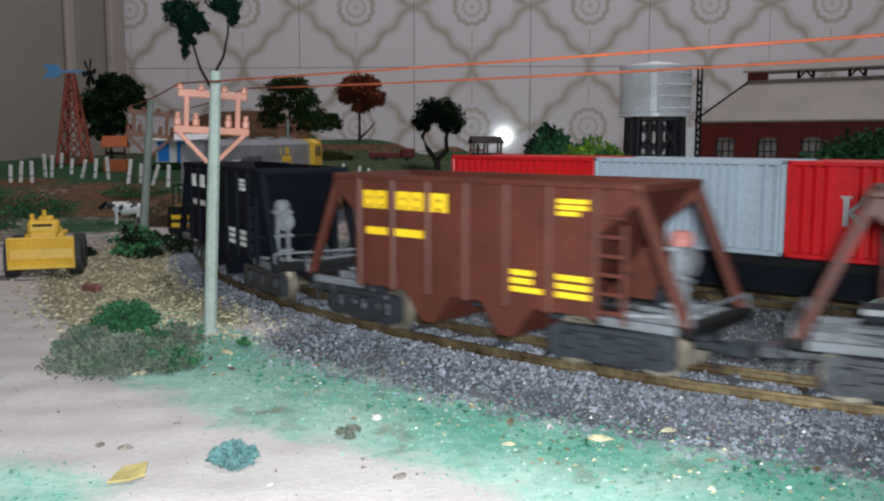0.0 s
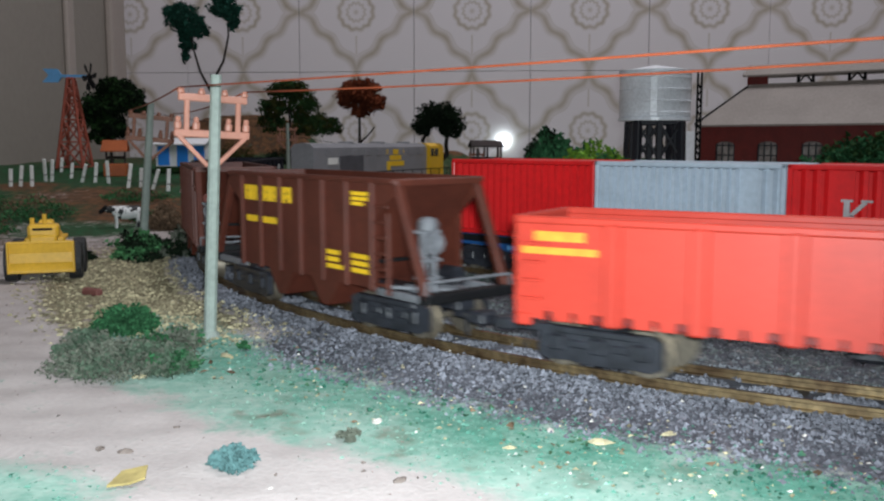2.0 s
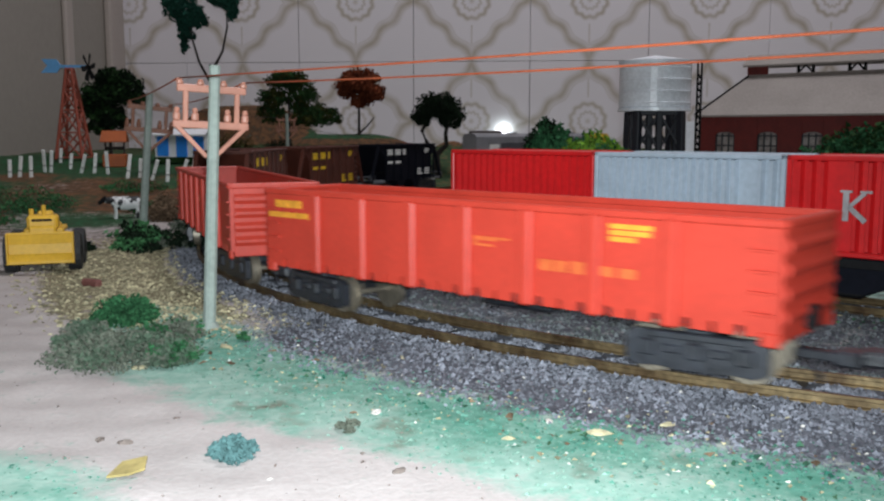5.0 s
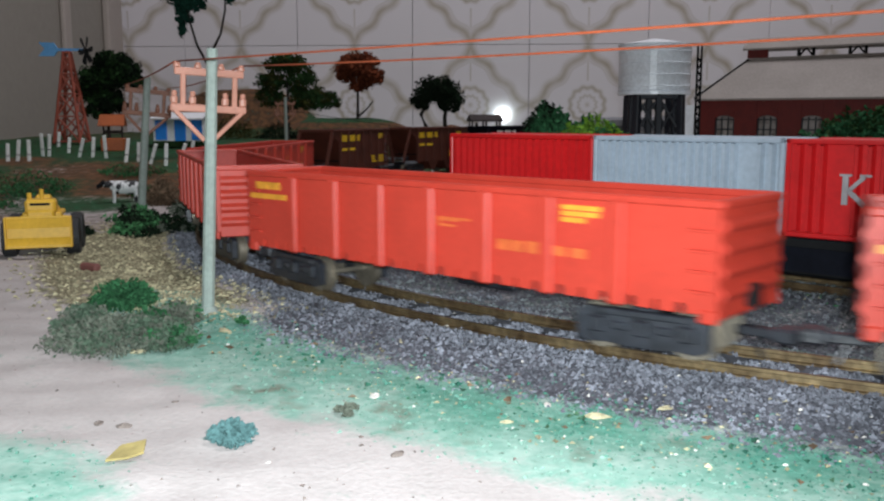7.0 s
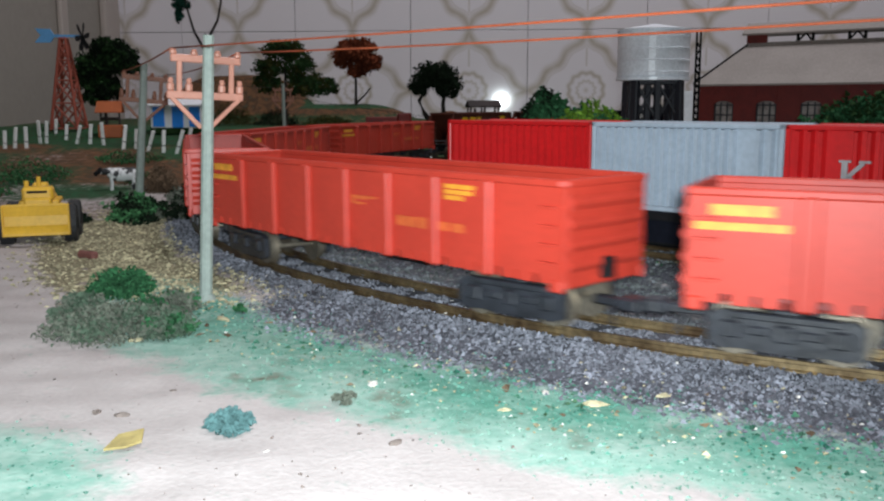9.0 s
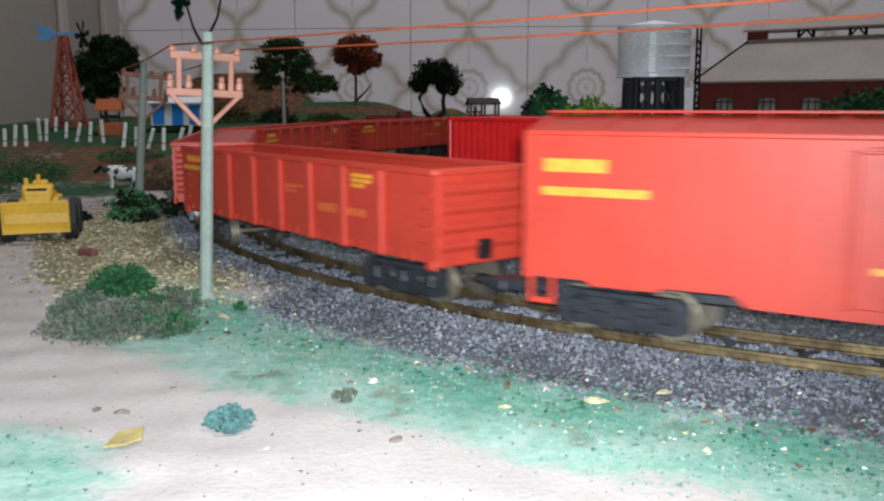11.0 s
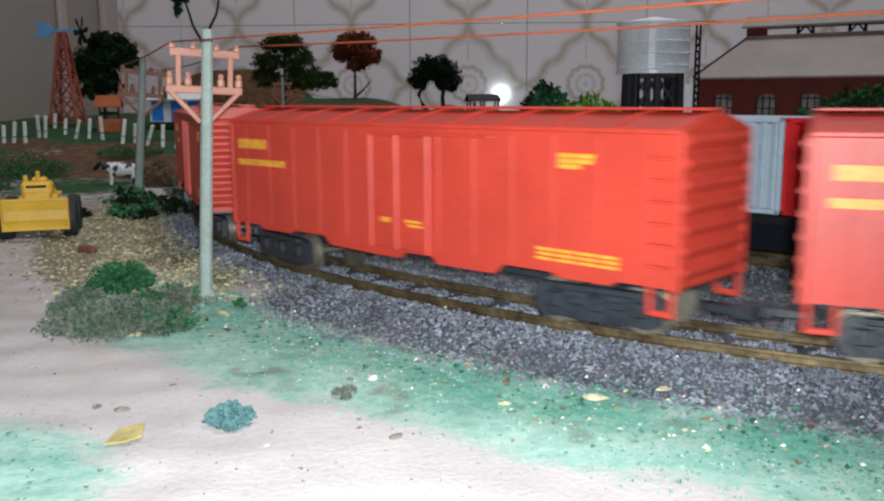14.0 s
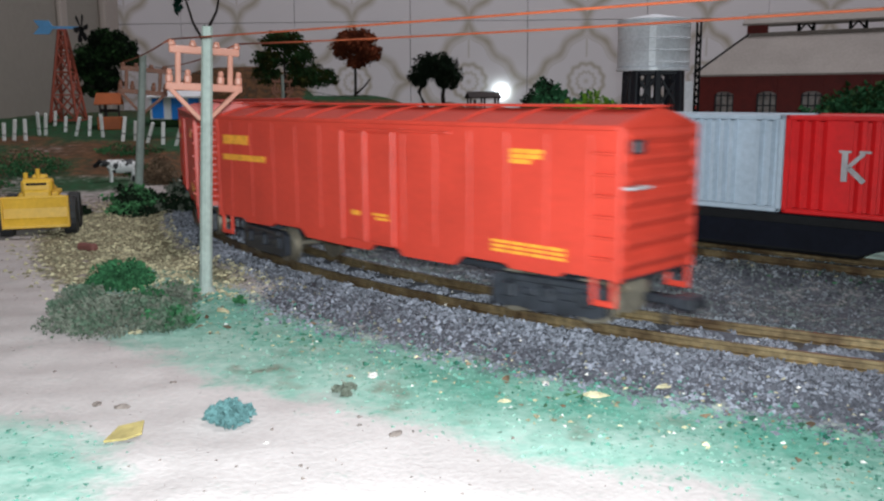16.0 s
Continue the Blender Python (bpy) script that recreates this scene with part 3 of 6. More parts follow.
def rail_sweep(points):
    """A rail of head, web and foot along points with their headings."""
    prof = [(-0.0005, 0.0), (0.0005, 0.0), (0.0005, -0.0007), (0.0002, -0.0009), (0.0002, -0.0019), (0.0011, -0.0021), (0.0011, -0.0024), (-0.0011, -0.0024), (-0.0011, -0.0021), (-0.0002, -0.0019), (-0.0002, -0.0009), (-0.0005, -0.0007)]
    sh, n = Shape(), len(prof)
    verts = [(p[0] - math.sin(a) * u, p[1] + math.cos(a) * u, w) for p, a in points for u, w in prof]
    faces = [[k * n + i, k * n + (i + 1) % n, (k + 1) * n + (i + 1) % n, (k + 1) * n + i] for k in range(len(points) - 1) for i in range(n)]
    return sh.add(verts, faces)


def track(name, label, sampler, s0, s1, ties):
    top = thing(name, label, "railway track", kind="structure")
    for off in (-GAUGE / 2, GAUGE / 2):
        pts = []
        for s in np.arange(s0, s1, 0.008):
            p, a = sampler(s)
            pts.append(((p[0] + math.sin(a) * off, p[1] - math.cos(a) * off), a))
        part("rail", rail_sweep(pts), RAIL, top, "tarnished brass rail")
    me = Shape().box(-0.0013, 0.0013, -0.0145, 0.0145, -0.0048, -0.0026, 0.0002).mesh("sleeper", SLEEPER)
    for s in np.arange(*ties):
        p, a = sampler(s)
        ob = new("sleeper", me)
        ob.parent = top
        ob.matrix_basis = Matrix.Translation((p[0], p[1], random.uniform(-2e-4, 2e-4))) @ Matrix.Rotation(a + random.uniform(-0.02, 0.02), 4, "Z")
    return top


track("main_track", "curving brass main line bedded in grey ballast", on_line, -2.2, 3.2, (-0.15, 1.25, 0.0078))
track("siding_track", "straight brass siding bedded in ballast", on_siding, -0.2, 1.5, (-0.2, 0.25, 0.0078))


# ---- rolling stock: x forward, y to the outside of the curve ----
WHEEL_R = 0.0052


def bogie(car, x, wheels=2, base=0.021):
    b = new("bogie")
    b.parent = car
    b.matrix_basis = Matrix.Translation((x, 0, 0))
    half = base / 2
    for side in (-1, 1):
        y = side * 0.0112
        fr = Shape()
        low, top = 0.0034, 0.0092
        fr.prism([(-half - 0.0048, 0.0026), (-half - 0.0048, 0.0086), (-half - 0.0025, 0.0098), (half + 0.0025, 0.0098), (half + 0.0048, 0.0086), (half + 0.0048, 0.0026),
                  (half + 0.002, 0.0016), (half - 0.0025, 0.0020), (0.0045, low - 0.0018), (-0.0045, low - 0.0018), (-half + 0.0025, 0.0020), (-half - 0.002, 0.0016)], y - 0.0009, y + 0.0009)
        for sx in (-1, 1):
            fr.box(sx * half * 0.5 - 0.0022, sx * half * 0.5 + 0.0022, *sorted((y, y + side * 0.0013)), 0.0050, 0.0070, 0.0004)
        for sx in (-1, 0, 1):
            fr.box(sx * half - 0.0018, sx * half + 0.0018, y - 0.0016 * (side < 0) - 0.0004, y + 0.0016 * (side > 0) + 0.0004, 0.0042, 0.0078, 0.0004)
        fr.box(-half - 0.0005, half + 0.0005, y - 0.0006 + side * 0.0008, y + 0.0006 + side * 0.0008, 0.0082, 0.0098, 0.0003)
        part("side_frame", fr, GREYFRAME, b)
    part("bolster", Shape().box(-0.003, 0.003, -0.011, 0.011, 0.006, 0.0108, 0.0005), GREYFRAME, b)
    sets = []
    for i in range(wheels):
        wx = -half + base * i / (wheels - 1)
        sh = Shape()
        for side in (-1, 1):
            o = side * (GAUGE / 2 + 0.0002)
            sh.rod((0, o - 0.0011, 0), (0, o + 0.0011, 0), WHEEL_R, 20)
            sh.rod((0, o - side * 0.0011, 0), (0, o - side * 0.0018, 0), WHEEL_R + 0.0007, 20)
            sh.rod((0, o + side * 0.0011, 0), (0, o + side * 0.0014, 0), WHEEL_R * 0.35, 8)
        sh.rod((0, -0.0105, 0), (0, 0.0105, 0), 0.0008, 8)
        w = part("wheelset", sh, WHEEL, b, "worn brass wheels on an axle")
        w.matrix_basis = Matrix.Translation((wx, 0, WHEEL_R))
        sets.append(w)
    return b, sets


def coupler(car, x, sgn):
    sh = Shape().box(min(x, x + sgn * 0.010), max(x, x + sgn * 0.010), -0.0014, 0.0014, 0.0058, 0.0078, 0.0003)
    sh.box(min(x + sgn * 0.008, x + sgn * 0.0135), max(x + sgn * 0.008, x + sgn * 0.0135), -0.003, 0.003, 0.0054, 0.0086, 0.0006)
    sh.rod((x + sgn * 0.004, 0, 0.0058), (x + sgn * 0.006, 0.001, 0.0015), 0.0004, 6)
    part("coupler", sh, GREYFRAME, car, "dark grey hook coupler")


def mark(car, x0, x1, z0, z1, y, mat, label="", lean=0.0):
    t = 0.00025
    out = [(x0, z0), (x1, z0), (x1 + lean, z1), (x0 + lean, z1)]
    part("marking", Shape().prism(out, y - t / 2, y + t / 2), mat, car, label)


TRAIN = []      # thing, offset of its middle behind the leading wagon's front, bogie spacing, bogies, wheelsets


GON_L, GON_W, GON_TOP = 0.1590, 0.0300, 0.0354


def gondola(rng):
    car = thing("gondola_wagon", "bright red open gondola wagon with ribbed sides", "railway wagon", group="red gondola wagons")
    L, W, z0, z1 = GON_L / 2, GON_W / 2, 0.0120, GON_TOP
    t = 0.0012
    part("floor", Shape().box(-L, L, -W + 0.0012, W - 0.0012, z0 + 0.0024, z0 + 0.0034, 0.0002), RED, car)
    for side in (1, -1):
        # lower edge stepped down towards the middle, with small tabs
        out = [(-L, z1 - 0.0016), (-L, z0 + 0.0006)]
        low = z0 - 0.0004
        for i in range(9):
            mid = 0.0187 * (i - 4)
            for x, half in ((mid - 0.0035, 0.0010), (mid + 0.0035, 0.0010), (mid + 0.0093, 0.0006)):
                if abs(x) < L - 0.004:
                    out += [(x - half, low), (x - half * 0.8, low + 0.0022), (x + half * 0.8, low + 0.0022), (x + half, low)]
        out += [(L, z0 + 0.0006), (L, z1 - 0.0016)]
        y = side * (W - t / 2)
        part("side_panel", Shape().prism(out, y - t / 2, y + t / 2), RED, car)
        part("top_rail", Shape().box(-L, L, side * W - 0.0008, side * W + 0.0008, z1 - 0.0018, z1, 0.0004), RED, car)
        for i in range(1, 8):
            x = 0.0187 * (i - 4)
            yy = side * (W + 0.0006)
            part("rib", Shape().box(x - 0.0019, x + 0.0019, yy - 0.0007, yy + 0.0010, z0 - 0.0006, z1 - 0.0012, 0.0005), RED, car)
        for sx in (1, -1):
            part("step", Shape().box(sx * L - 0.004 if sx > 0 else -L, L if sx > 0 else -L + 0.004, side * W - 0.0010, side * W + 0.0004, z0 - 0.0020, z0 + 0.0010, 0.0004), RED, car)
            for k in range(4):
                z = 0.0165 + 0.0042 * k
                part("rung", Shape().box(*sorted((sx * (L - 0.0016), sx * (L - 0.0066))), *sorted((side * (W - 0.0002), side * (W + 0.0009))), z - 0.0003, z + 0.0003, 0.0001), RED, car)
        yy = side * (W + 0.0002)
        f = side
        a = lambda u: u * f
        for u0, u1, w0, w1, mm in ((0.0627, 0.0748, 0.0298, 0.0320, FADEDYELLOW), (0.0598, 0.0779, 0.0268, 0.0284, FADEDYELLOW), (-0.0100, -0.0029, 0.0258, 0.0268, ORANGEMARK), (-0.0088, -0.0040, 0.0244, 0.0250, ORANGEMARK), (-0.0040, -0.0030, 0.0244, 0.0258, ORANGEMARK),
                                   (-0.0264, -0.0226, 0.0202, 0.0228, ORANGEMARK), (-0.0303, -0.0270, 0.0202, 0.0228, ORANGEMARK), (-0.0357, -0.0314, 0.0202, 0.0230, ORANGEMARK),
                                   (-0.0425, -0.0392, 0.0204, 0.0226, ORANGEMARK), (-0.0480, -0.0441, 0.0204, 0.0226, ORANGEMARK)):
            mark(car, min(a(u0), a(u1)), max(a(u0), a(u1)), w0, w1, yy, mm, "faded yellow lettering bar")
        mark(car, *sorted((a(-0.0137), a(-0.0100))), 0.0262, 0.0268, yy, ORANGEMARK, "faded yellow lettering bar")
        for k, tail in enumerate((-0.0478, -0.0512, -0.0516)):
            mark(car, *sorted((a(tail), a(-0.0412))), 0.0284 + 0.0014 * k, 0.0295 + 0.0014 * k, yy, FADEDYELLOW, "yellow bar emblem")
    for sx in (1, -1):
        e = Shape().box(min(sx * L, sx * (L - t)), max(sx * L, sx * (L - t)), -W + t, W - t, z0 - 0.0012, z1 - 0.001, 0.0002)
        part("end_panel", e, RED, car)
        for k in range(4):
            z = 0.0160 + 0.0047 * k
            part("end_rib", Shape().prism([(sx * L, z - 0.0017), (sx * (L + 0.0010), z - 0.0004), (sx * (L + 0.0010), z + 0.0004), (sx * L, z + 0.0017)], -W + 0.0015, W - 0.0015), RED, car)
        part("end_rail", Shape().box(min(sx * (L - 0.0012), sx * (L + 0.0006)), max(sx * (L - 0.0012), sx * (L + 0.0006)), -W, W, z1 - 0.0018, z1, 0.0004), RED, car)
        part("brake_box", Shape().box(min(sx * L, sx * (L + 0.002)), max(sx * L, sx * (L + 0.002)), -0.002, 0.002, z0, z0 + 0.005, 0.0004), BLACK, car)
    part("underframe", Shape().box(-L + 0.01, L - 0.01, -0.004, 0.004, 0.0095, z0 + 0.0012, 0.0004).box(-0.012, 0.010, -0.012, -0.005, 0.005, z0, 0.001), GREYFRAME, car)
    for sx in (1, -1):
        coupler(car, sx * (L - 0.002), sx)
    return car


BOX_L, BOX_W = 0.1600, 0.0300


def boxcar(rng, last=False):
    car = thing("boxcar", "bright red closed boxcar with corrugated ends", "railway wagon", group="red boxcars")
    L, W, z0, z1 = BOX_L / 2, BOX_W / 2, 0.0130, 0.0448
    for side in (1, -1):
        out = [(-L, z1), (-L, z0 - 0.0005)]
        for x, d in ((-0.066, 0), (-0.064, 0.0012), (-0.050, 0.0012), (-0.048, 0.0002), (-0.034, 0.0002), (-0.031, 0.0028), (-0.012, 0.0030), (-0.010, 0.0012), (0.0, 0.0012), (0.002, 0.0030), (0.012, 0.0030), (0.031, 0.0026), (0.034, 0.0002), (0.048, 0.0002), (0.050, 0.0012), (0.064, 0.0012), (0.066, 0)):
            out.append((x, z0 - 0.0005 - d))
        out += [(L, z0 - 0.0005), (L, z1)]
        y = side * (W - 0.0006)
        part("side_panel", Shape().prism(out, y - 0.0006, y + 0.0006), RED, car)
        for x in np.linspace(-L + 0.008, L - 0.008, 13):
            if abs(x - 0.0017) < 0.012:
                continue
            part("seam_rib", Shape().box(x - 0.0006, x + 0.0006, side * W - 0.0004, side * W + 0.00012, z0 + 0.0005, z1 - 0.0015, 0.0001), RED, car)
        door = part("sliding_door", Shape().box(-0.0091, 0.0125, side * W - 0.0004, side * W + 0.0006, z0 - 0.001, z1 - 0.003, 0.0002), RED, car)
        for x in (-0.0091, 0.0025, 0.0125):
            part("door_post", Shape().box(x - 0.0007, x + 0.0007, side * W + 0.0002, side * W + 0.0013, z0 - 0.0014, z1 - 0.0024, 0.0003), RED, door)
        part("door_track", Shape().box(-0.030, 0.010, side * W - 0.0002, side * W + 0.0008, z1 - 0.0026, z1 - 0.0018, 0.0002), RED, car)
        part("eave_strip", Shape().box(-L, L, side * W - 0.0006, side * W + 0.0006, z1 - 0.0006, z1 + 0.0006, 0.0003), RED, car)
        for sx in (1, -1):
            st = Shape()
            for dx in (0.0006, 0.0058):
                st.box(*sorted((sx * (L - dx), sx * (L - dx - 0.0012))), side * W - 0.0011, side * W - 0.0001, z0 - 0.0062, z0 + 0.0002, 0.0003)
            st.box(*sorted((sx * (L - 0.0006), sx * (L - 0.007))), side * W - 0.0011, side * W - 0.0001, z0 - 0.0068, z0 - 0.0054, 0.0003)
            part("stirrup_step", st, RED, car)
        for k in range(6):
            z = z0 + 0.004 + 0.0045 * k
            part("rung", Shape().box(*sorted((-side * (L - 0.0012), -side * (L - 0.0065))), side * W, side * W + 0.0010, z - 0.0003, z + 0.0003, 0.0001), RED, car)
        yy = side * (W + 0.0002)
        for u0, u1, w0, w1, mm in ((0.0611, 0.0756, 0.0363, 0.0392, FADEDYELLOW), (0.0518, 0.0761, 0.0311, 0.0330, FADEDYELLOW), (0.0050, 0.0084, 0.0190, 0.0203, FADEDYELLOW), (-0.0068, -0.0008, 0.0195, 0.0202, FADEDYELLOW), (-0.0071, -0.0020, 0.0184, 0.0191, FADEDYELLOW)):
            mark(car, *sorted((side * u0, side * u1)), w0, w1, yy + (side * 0.0006 if u0 < 0.012 else 0), mm, "faded yellow lettering bar")
        for k, tail in enumerate((-0.0558, -0.0590, -0.0594)):
            mark(car, *sorted((side * tail, side * -0.0499)), 0.0362 + 0.0012 * k, 0.0372 + 0.0012 * k, yy, FADEDYELLOW, "yellow bar emblem")
        for k in range(3):
            for q in range(4):
                u0 = -0.0662 + 0.0057 * q
                mark(car, *sorted((side * u0, side * (u0 + 0.0050))), 0.0150 + 0.0011 * k, 0.0157 + 0.0011 * k, yy, FADEDYELLOW, "small lettering line")
    peak = 0.0037
    prof = lambda x: [(-W - 0.0004, z1), (-W * 0.5, z1 + peak * 0.62), (0, z1 + peak), (W * 0.5, z1 + peak * 0.62), (W + 0.0004, z1), (W, z1 - 0.0006), (0, z1 + peak - 0.0012), (-W, z1 - 0.0006)]
    part("roof", Shape().prism_x(prof(0), -L - 0.0004, L + 0.0004), RED, car)
    for x in np.linspace(-L + 0.001, L - 0.001, 11):
        up = [(y, z + 0.0005) for y, z in prof(0)[:5]] + [(y, z - 0.0001) for y, z in prof(0)[4::-1]]
        part("roof_rib", Shape().prism_x(up, x - 0.0006, x + 0.0006), RED, car)
    part("running_board", Shape().box(-L, L, -0.003, 0.003, z1 + peak + 0.0004, z1 + peak + 0.0010, 0.0002), RED, car)
    for sx in (1, -1):
        gable = [(-W + 0.0012, z0 - 0.0005), (W - 0.0012, z0 - 0.0005), (W - 0.0012, z1 - 0.0004), (W * 0.5, z1 + peak * 0.6 - 0.0006), (0, z1 + peak - 0.0009), (-W * 0.5, z1 + peak * 0.6 - 0.0006), (-W + 0.0012, z1 - 0.0004)]
        part("end_panel", Shape().prism_x(gable, *sorted((sx * L, sx * (L - 0.0012)))), RED, car)
        for k in range(7):
            z = z0 + 0.003 + 0.0045 * k
            w = W - 0.0015
            rib = Shape().prism([(sx * L, z - 0.0019), (sx * (L + 0.0012), z - 0.0003), (sx * (L + 0.0012), z + 0.0003), (sx * L, z + 0.0019)], -w, w)
            part("corrugation", rib, RED, car)
        if last and sx < 0:
            # Plain grey box on the wagon end, unlit.
            part("end_lamp", Shape().box(-L - 0.0026, -L - 0.0006, 0.0092, 0.0126, z1 - 0.0054, z1 - 0.0024, 0.0005), GREYFRAME, car, "small grey box under the roof edge")
            part("end_step", Shape().box(-L - 0.0030, -L - 0.0006, 0.0070, 0.0150, z1 - 0.0128, z1 - 0.0121, 0.0002), GREYMARK, car, "pale end step plate")
        for side in (1, -1):
            part("corner_post", Shape().box(*sorted((sx * (L - 0.001), sx * (L + 0.0006))), *sorted((side * (W - 0.0014), side * (W + 0.0003))), z0 - 0.001, z1, 0.0003), RED, car)
    part("underframe", Shape().box(-L + 0.012, L - 0.012, -0.0045, 0.0045, 0.0075, z0 - 0.0004, 0.0004).box(-0.016, 0.004, -0.012, -0.005, 0.006, z0, 0.001).box(-L, L, -W + 0.0012, W - 0.0012, z0 - 0.0012, z0 - 0.0004, 0.0002), GREYFRAME, car)
    for sx in (1, -1):
        coupler(car, sx * (L - 0.002), sx)
    return car


HOP_L = 0.122


def hopper(paint, marking, label, group, cap=PALEGREY):
    car = thing("hopper_wagon", label, "railway wagon", group=group)
    L, W, z0, z1 = HOP_L / 2, 0.0150, 0.0124, 0.0425
    P = 0.0382       # half length of the upright side
    T = 0.0475       # half length of the top rim
    for side in (1, -1):
        y = side * (W - 0.0005)
        out = [(-T, z1), (-T, z1 - 0.004), (-P, z1 - 0.011), (-P, z0), (-0.0205, z0), (-0.0146, 0.0048), (-0.0104, 0.0048), (-0.0050, z0), (0.0050, z0), (0.0104, 0.0048), (0.0146, 0.0048), (0.0205, z0), (P, z0), (P, z1 - 0.011), (T, z1 - 0.004), (T, z1)]
        part("side_panel", Shape().prism(out, y - 0.0005, y + 0.0005), paint, car)
        part("top_rail", Shape().box(-T, T, side * W - 0.0012, side * W + 0.0007, z1 - 0.0016, z1, 0.0004), paint, car)
        for x in np.linspace(-P + 0.001, P - 0.001, 7):
            part("rib", Shape().box(x - 0.0010, x + 0.0010, *sorted((side * (W - 0.0004), side * (W + 0.0011))), z0 - 0.0006, z1 - 0.001, 0.0004), paint, car)
        for sx in (1, -1):
            part("strut", Shape().bar((sx * (T - 0.001), side * (W - 0.0012), z1 - 0.001), (sx * (L - 0.0018), side * (W - 0.0012), 0.0120), 0.0024, 0.0020), paint, car)
        for k in range(6):
            z = z0 + 0.0015 + 0.0042 * k
            part("rung", Shape().box(*sorted((-side * (P + 0.0058), -side * P)), *sorted((side * (W - 0.0004), side * (W + 0.0004))), z - 0.0005, z + 0.0005, 0.0002), paint, car)
        part("ladder_rail", Shape().box(*sorted((-side * (P + 0.0056), -side * (P + 0.0068))), *sorted((side * (W - 0.0008), side * (W + 0.0006))), z0 - 0.0010, z1 - 0.009, 0.0003), paint, car)
        yy = side * (W + 0.00012)
        # lettering stands between the ribs
        for u0, u1, n in ((0.0272, 0.0362, 2), (0.0140, 0.0240, 2), (0.0060, 0.0113, 1)):
            step = (u1 - u0) / n
            for q in range(n):
                w = step * (0.86 if n > 1 else 1.0)
                for a, b, c, d in ((0.0, 0.36, 0.0334, 0.0382), (0.64, 1.0, 0.0334, 0.0382), (0.36, 0.64, 0.0368, 0.0382), (0.36, 0.64, 0.0346, 0.0358)):
                    mark(car, *sorted((side * (u0 + step * q + w * a), side * (u0 + step * q + w * b))), c, d, yy, marking, "block of company lettering")
        for u0, u1 in ((0.0270, 0.0346), (0.0140, 0.0238)):
            mark(car, *sorted((side * u0, side * u1)), 0.0264, 0.0284, yy, marking, "small lettering bar")
        for k, tail in enumerate((-0.0328, -0.0350, -0.0352)):
            mark(car, *sorted((side * tail, side * -0.0272)), 0.0347 + 0.0014 * k, 0.0357 + 0.0014 * k, yy, marking, "yellow bar emblem")
        for k, tail in enumerate((-0.0232, -0.0204, -0.0206)):
            mark(car, *sorted((side * tail, side * -0.0142)), 0.0160 + 0.0020 * k, 0.0173 + 0.0020 * k, yy, marking, "lettering line")
            mark(car, *sorted((side * -0.0360, side * -0.0270)), 0.0160 + 0.0020 * k, 0.0173 + 0.0020 * k, yy, marking, "lettering line")
    for sx in (1, -1):
        slope = [(sx * T, z1), (sx * (T - 0.001), z1), (sx * 0.022, z0 + 0.001), (sx * 0.023, z0)]
        part("slope_sheet", Shape().prism(slope, -W + 0.001, W - 0.001), paint, car, "sloping end sheet")
        part("end_rail", Shape().box(*sorted((sx * (T - 0.0012), sx * (T + 0.0006))), -W, W, z1 - 0.0022, z1, 0.0004), paint, car)
        part("end_sill", Shape().box(*sorted((sx * (L - 0.004), sx * L)), -W, W, 0.0108, 0.0135, 0.0004), BLACK, car)
        for y in (-0.0138, -0.004, 0.004, 0.0138):
            part("platform_beam", Shape().box(*sorted((sx * P, sx * (L - 0.002))), y - 0.0008, y + 0.0008, 0.0108, 0.0128, 0.0002), PALEGREY, car)
        for y in (-0.012, 0.012):
            part("platform_brace", Shape().bar((sx * P, y, 0.0128), (sx * (L - 0.003), 0.0, 0.0128), 0.0010), PALEGREY, car)
        part("brake_cylinder", Shape().rod((sx * (P + 0.004), -0.006, 0.0155), (sx * (P + 0.010), -0.006, 0.0155), 0.0024, 12).box(*sorted((sx * (P + 0.003), sx * (P + 0.011))), -0.008, -0.004, 0.0125, 0.0135, 0.0003), GREYFRAME, car)
    st = Shape().box(-0.0562, -0.0540, 0.0078, 0.0090, 0.0125, 0.0300, 0.0003).box(-0.0562, -0.0540, 0.0112, 0.0124, 0.0125, 0.0300, 0.0003)
    for zz in (0.0165, 0.0212, 0.0285):
        st.box(-0.0568, -0.0530, 0.0070, 0.0132, zz, zz + 0.0010, 0.0002)
    stand = part("brake_stand", st, PALEGREY, car, "grey brake stand on the end platform")
    part("brake_wheel", Shape().rod((-0.0580, 0.0101, 0.0262), (-0.0566, 0.0101, 0.0262), 0.0030, 14), PALEGREY, stand)
    part("cap", Shape().lathe([(0.0026, 0.0), (0.0026, 0.0018), (0.0020, 0.0029), (0.0001, 0.0034)], 12, (-0.0551, 0.0101, 0.0296)), cap, stand, "faded plastic cap")
    for sx in (1, -1):
        part("grab_rail", Shape().rod((sx * (L - 0.001), -0.0145, 0.0165), (sx * (L - 0.001), 0.0145, 0.0165), 0.0004, 6).rod((sx * (L - 0.001), -0.0145, 0.0130), (sx * (L - 0.001), -0.0145, 0.0165), 0.0004, 6).rod((sx * (L - 0.001), 0.0145, 0.0130), (sx * (L - 0.001), 0.0145, 0.0165), 0.0004, 6), PALEGREY, car)
    # chutes below, and the load bed
    for x in (-0.0125, 0.0125):
        part("chute", Shape().prism([(x - 0.0078, z0), (x - 0.0021, 0.0048), (x + 0.0021, 0.0048), (x + 0.0078, z0)], -W + 0.0012, W - 0.0012), paint, car)
    part("hopper_floor", Shape().box(-0.03, 0.03, -W + 0.001, W - 0.001, 0.018, 0.019, 0.0002), BLACK, car)
